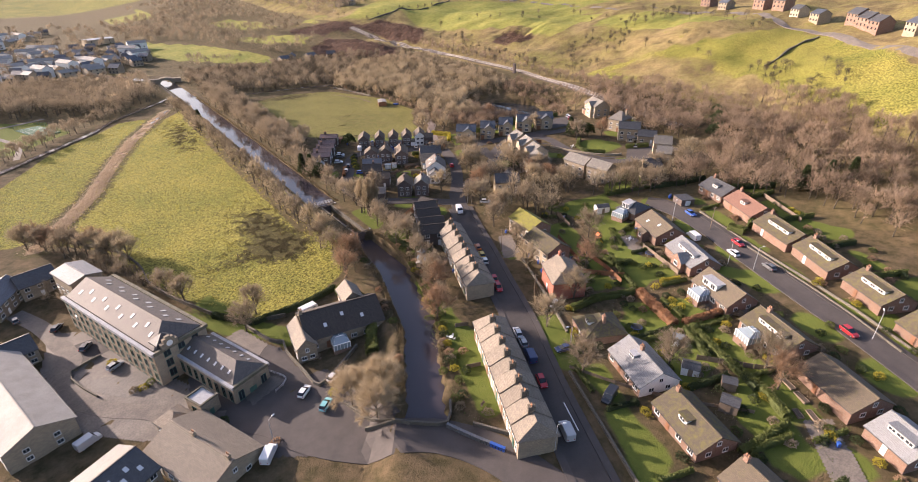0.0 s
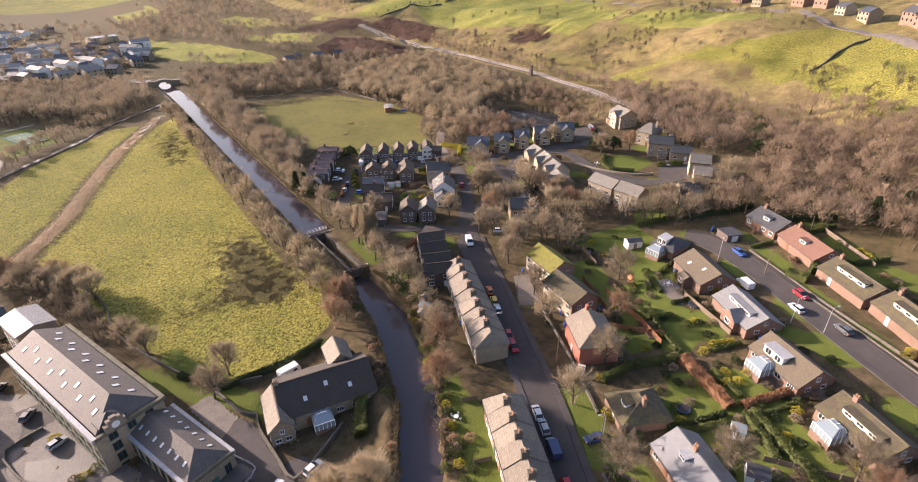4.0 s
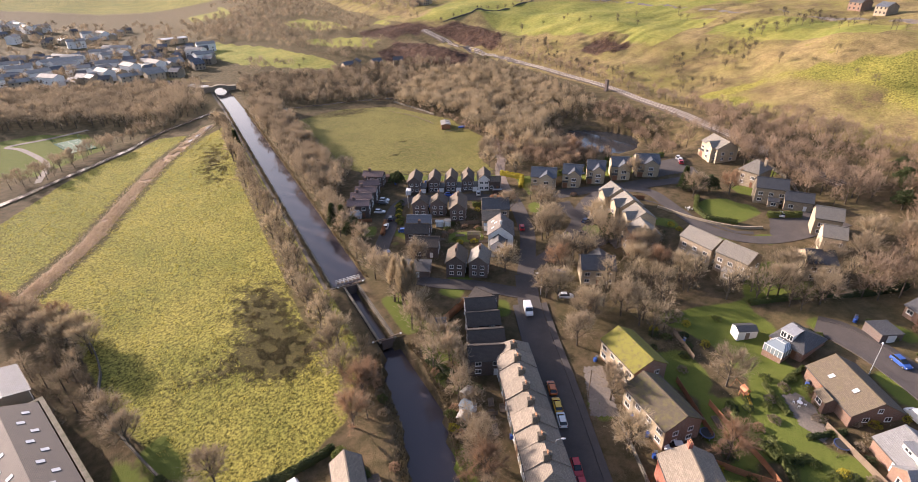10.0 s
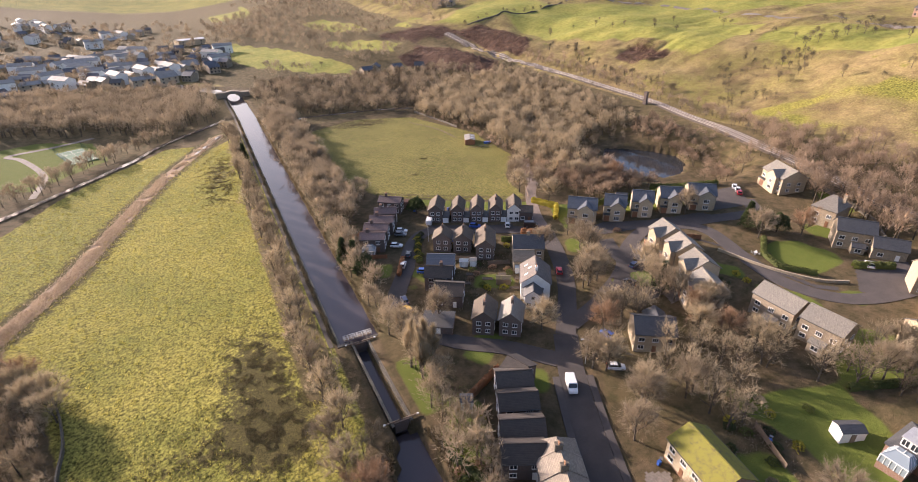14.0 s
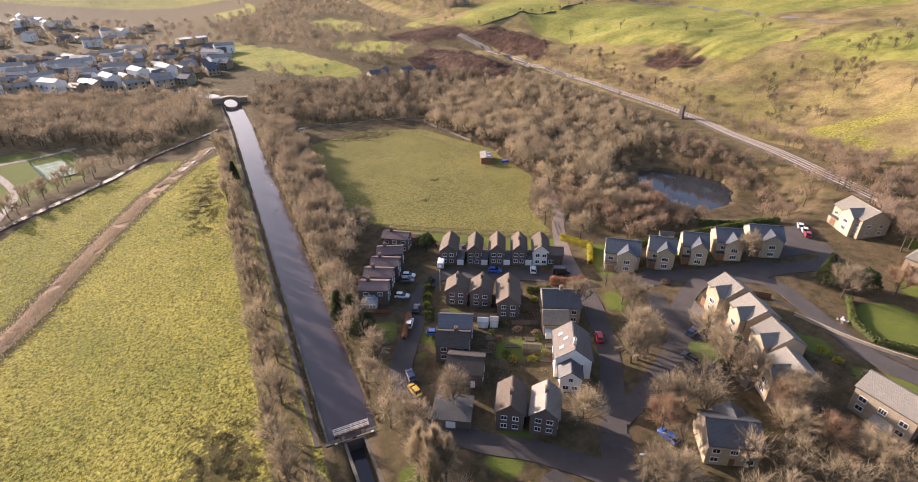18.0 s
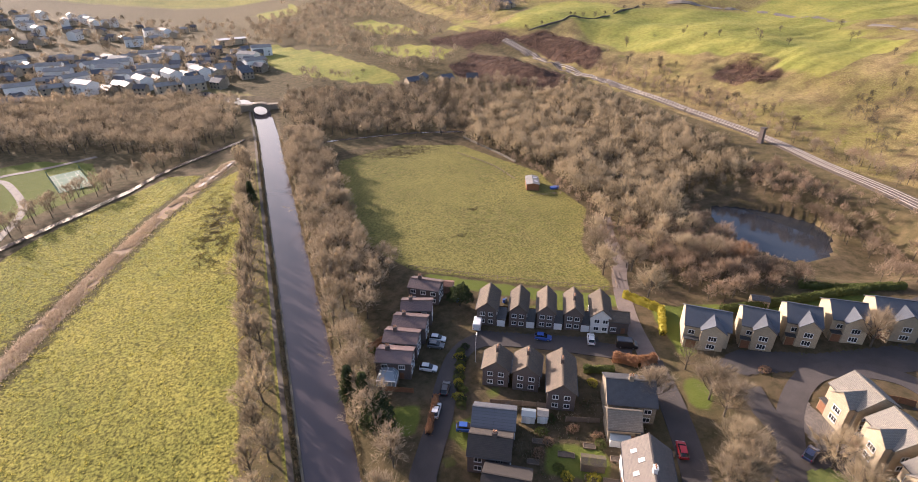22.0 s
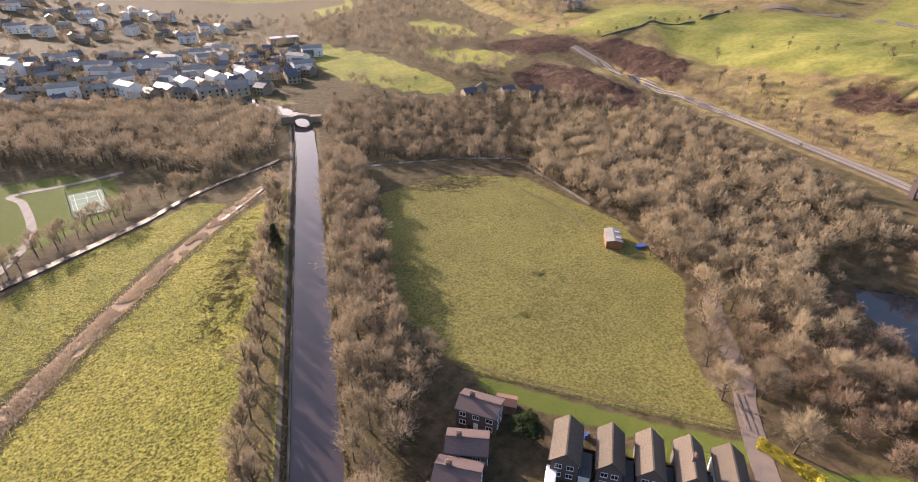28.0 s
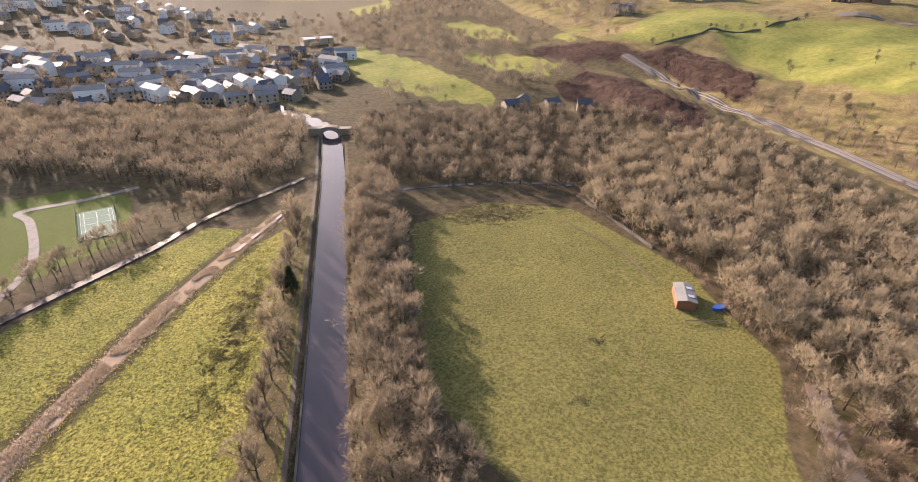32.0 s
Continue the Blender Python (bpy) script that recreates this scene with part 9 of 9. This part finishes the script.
def bench(x, y, ang):
    ob = thing("bench", x, y, z_at(x, y), ang, "weathered timber bench beside a path", "bench")
    part("seat", cached("bseat", lambda: faces_mesh("seat", box(-0.7, 0.7, -0.2, 0.2, 0.34, 0.38), TIMBER)), ob)
    part("backrest", cached("bback", lambda: faces_mesh("backrest", box(-0.7, 0.7, 0.18, 0.23, 0.4, 0.75), TIMBER)), ob)
    for s in (-1, 1):
        part("leg", cached("bleg", lambda: faces_mesh("leg", box(-0.04, 0.04, -0.2, 0.22, -0.1, 0.34), TIMBER)), ob, pose(s * 0.6, 0, 0))


for x, y, a in ((-11, -95.5, 30), (-15, -113, 20), (27, -132, 60), (52.6, -90, 100), (8, -46, 30), (-7.4, 20, 90), (61.6, -62.5, 20)):
    bench(x, y, a)
for x, y, r, h, m in ((42.3, -119.6, 1.6, 1.8, LEAFYELLOW), (44, -121, 1.2, 1.4, LEAFYELLOW), (54.7, -103.5, 1.3, 1.5, LEAFYELLOW), (44.4, -132.4, 1.1, 2.4, LEAFYELLOW), (73, -139.6, 1.1, 1.4, LEAFYELLOW), (58.3, -148.8, 1.7, 4.2, LEAFGREEN), (28.8, -161.7, 1.3, 1.5, LEAFYELLOW), (52.1, -153.8, 1.9, 1.6, LEAFGREEN), (49.6, -161.7, 1.4, 1.6, LEAFYELLOW),
                      (40.1, -130.7, 1.3, 2.0, LEAFDARK), (-37.6, -86.6, 1.3, 1.8, LEAFYELLOW), (-72.6, -55.2, 1.0, 1.0, LEAFYELLOW), (-70.9, -54.4, 1.1, 1.7, LEAFGREEN), (-74.5, -54.8, 1.0, 0.9, TWIG), (-77.4, -40.5, 1.3, 1.5, LEAFYELLOW), (-60, -78, 1.6, 2.0, LEAFDARK), (-74.1, -76.4, 1.8, 1.8, LEAFYELLOW), (-53.1, -91.5, 0.9, 1.2, TWIGRED),
                      (-38, -66.4, 0.8, 1.6, LEAFDARK), (-39, -72, 1.4, 1.6, LEAFDARK), (4.7, -64.8, 2.2, 3.0, TWIG), (3.3, -55.1, 1.8, 2.4, LEAFGREEN), (50, -96, 2.0, 1.5, LEAFGREEN), (52.4, -97.6, 2.0, 1.6, LEAFGREEN), (8.6, -46, 1.6, 3.0, LEAFDARK), (7.6, -50, 1.5, 3.4, LEAFGREEN), (-9.6, -92, 1.4, 2.0, LEAFYELLOW), (-10.5, -97, 1.5, 2.2, LEAFGREEN), (-13.4, -100.4, 1.6, 1.9, LEAFYELLOW), (-14.6, -104, 1.4, 2.0, LEAFGREEN), (-16.6, -108, 1.6, 2.2, LEAFDARK), (-7.2, -87, 1.3, 1.8, LEAFYELLOW), (-4.6, -80, 1.2, 2.0, TWIGRED)):
    shrub(x, y, r, h, m, "beside a lawn")
ribbon("road_line", [(-1.7, -123.6), (-4.9, -130.6)], 0.22, 0.165, PAINT, "worn white line on the road", "road marking", thick=0.02)
# fences between the back gardens
fence([(61.7, -60.5), (58.1, -69.6)], TIMBER, "pale panel fence between two gardens", 1.5)
fence([(50.4, -80), (47.9, -88), (46.3, -94.7), (43, -103.1)], REDFENCE, "red-brown panel fence dividing long gardens", 1.5)
fence([(30, -134), (37, -147), (41, -151)], TIMBER, "weathered fence across a back garden", 1.4)
fence([(-4, -88), (-1, -89.5)], TIMBER, "short fence between canal-side lawns", 1.2)
fence([(-11, -102), (-7.8, -103.4)], TIMBER, "short fence between terrace gardens", 1.2)
fence([(5, -57), (12, -60)], TIMBER, "low fence between vegetable plots", 1.2)
fence([(34, 29), (40, 26), (45, 23)], TIMBER, "panel fence behind the middle houses", 1.4)
fence([(20, 38), (14, 41)], REDFENCE, "brown fence beside a side garden", 1.4)
fence([(29, 68), (37, 77)], REDFENCE, "brown panel fence by the field corner", 1.4)
fence([(56, 9), (60, 4)], TIMBER, "timber fence behind the white house", 1.4)
fence([(116, -104), (104, -122)], TIMBER, "timber fence behind upper bungalows", 1.4)
fence([(-48, -77.5), (-44.6, -75.2), (-47.8, -68.4)], ALLOY, "low steel railing round the paving", 0.9, 1.5, False)

# ---- far town, farms and the houses on the ridge ----
rf = random.Random(8)


def far_meshes(L, W, eh, rh, wall, roof):
    fs, gl = body_faces(L, W, eh, rh), []
    for s in (-1, 1):
        for st in range(2):
            for i in range(3):
                x = -L / 2 + L * (i + 0.5) / 3
                gl += box(x - 0.6, x + 0.6, *sorted((s * W / 2, s * (W / 2 + 0.04))), 0.9 + 2.6 * st, 2.1 + 2.6 * st)
    return faces_mesh("wall", fs, wall), faces_mesh("roof", roof_faces(L, W, eh, rh), roof), faces_mesh("glazing", gl, PANE)


# cream, white and pale sheet put the distant haze into the town's colours
FAR = [far_meshes(9, 8, 5, 7.4, STONE, BLUESLATE), far_meshes(14, 8, 5.2, 7.2, CREAM, SHEET), far_meshes(8, 7.5, 5, 7.4, CREAM, SLATE), far_meshes(11, 8, 5.2, 8.2, BRICK, SLATE), far_meshes(30, 14, 6, 6.9, CREAM, GLARESHEET), far_meshes(18, 9, 8, 10.0, WHITE, SHEET)]
FARWORD = ["small grey-roofed stone house", "pale-roofed pair of stone houses", "pale cottage with dark roof", "brown brick villa with slate roof", "long works with pale sheet roof", "tall pale block of flats"]


def far_house(x, y, ang, kind, near, group="houses of the distant town"):
    w, r, g = FAR[kind]
    ob = thing("works" if kind == 4 else "house", x, y, float(surface(x, y)), ang, f"{FARWORD[kind]} {near}", "house", group)
    part("wall", w, ob)
    part("roof", r, ob)
    tagged(part("glazing", g, ob), kind="stuff")
    if kind == 3:
        chimney(ob, 2.5, 0, 7.2, 1.3, 0.9, 0.7, 0)


woodland("town_trees", spots([(-200, 352), (-110, 380), (-20, 380), (20, 440), (-60, 560), (-260, 540), (-330, 420)], gap=13.0), 6, 10, TWIG, "leafless garden trees among the town roofs", seed=16, twigs=320, width=0.25)
TOWN = [(-200, 352), (-110, 392), (-34, 362), (-10, 400), (20, 430), (10, 520), (-60, 560), (-260, 540), (-330, 420)]
for x, y in spots(TOWN, gap=17.5):
    far_house(x, y, 20 * rf.randrange(-2, 3) + rf.uniform(-6, 6), rf.choice((0, 0, 1, 1, 2, 5)), "in the town")
for k in range(7):
    far_house(-88 + 9.5 * k, 398 + 3.5 * k, 118, 5 if k % 2 else 1, "in a row by the canal")
for x, y, a in ((-290, 470, 8), (-275, 505, 8), (-215, 480, 8), (-20, 600, 20)):
    far_house(x, y, a, 4, "at the town's edge", "works of the town")
for x, y in spots([(-420, 620), (-120, 620), (-40, 760), (-300, 900), (-600, 860)], gap=34.0):
    far_house(x, y, rf.uniform(0, 180), rf.choice((0, 1, 2, 5)), "far down the valley")
for x, y, a, k in ((236, 482, 30, 2), (247, 478, 20, 0), (255, 486, 110, 2), (244, 490, 20, 0), (142, 308, -20, 2), (126, 318, 15, 0), (103, 325, 10, 0), (112, 330, 60, 2)):
    far_house(x, y, a, k, "on the hillside", "farms of the hillside")
for x, y, a, k in ((299, -67, 47, 3), (306.5, -59, 47, 3), (314, -51, 47, 3), (326, -26, 55, 0), (334, -10, 60, 2), (349, 8, 65, 3), (358, 26, 65, 3), (374, 62, 70, 0), (390, 86, 70, 3), (284, -88, 47, 0)):
    far_house(x, y, a, k, "along the ridge road", "houses along the ridge")
for x, y, a, k in ((300, 492, -30, 2), (312, 486, -30, 2), (324, 480, -30, 2), (336, 470, -30, 0), (384, 402, -40, 3), (392, 392, -40, 3), (400, 382, -40, 3)):
    far_house(x, y, a, k, "on the ridge", "houses along the ridge")
ribbon("road", [(236, -112), (257, -85), (294, -45), (316, -7), (346, 32), (364, 110), (378, 180), (392, 240), (400, 300), (372, 349), (330, 400)], 5.0, 0.25, DRIVE, "road along the ridge above the pasture", "road", step=8, thick=0.3)

# ---- from plan units to metres ----
for ob in list(scene.collection.objects):
    if ob.parent is None and ob is not cam and ob is not sun:
        ob.matrix_world = Matrix.Scale(METRES, 4) @ ob.matrix_world
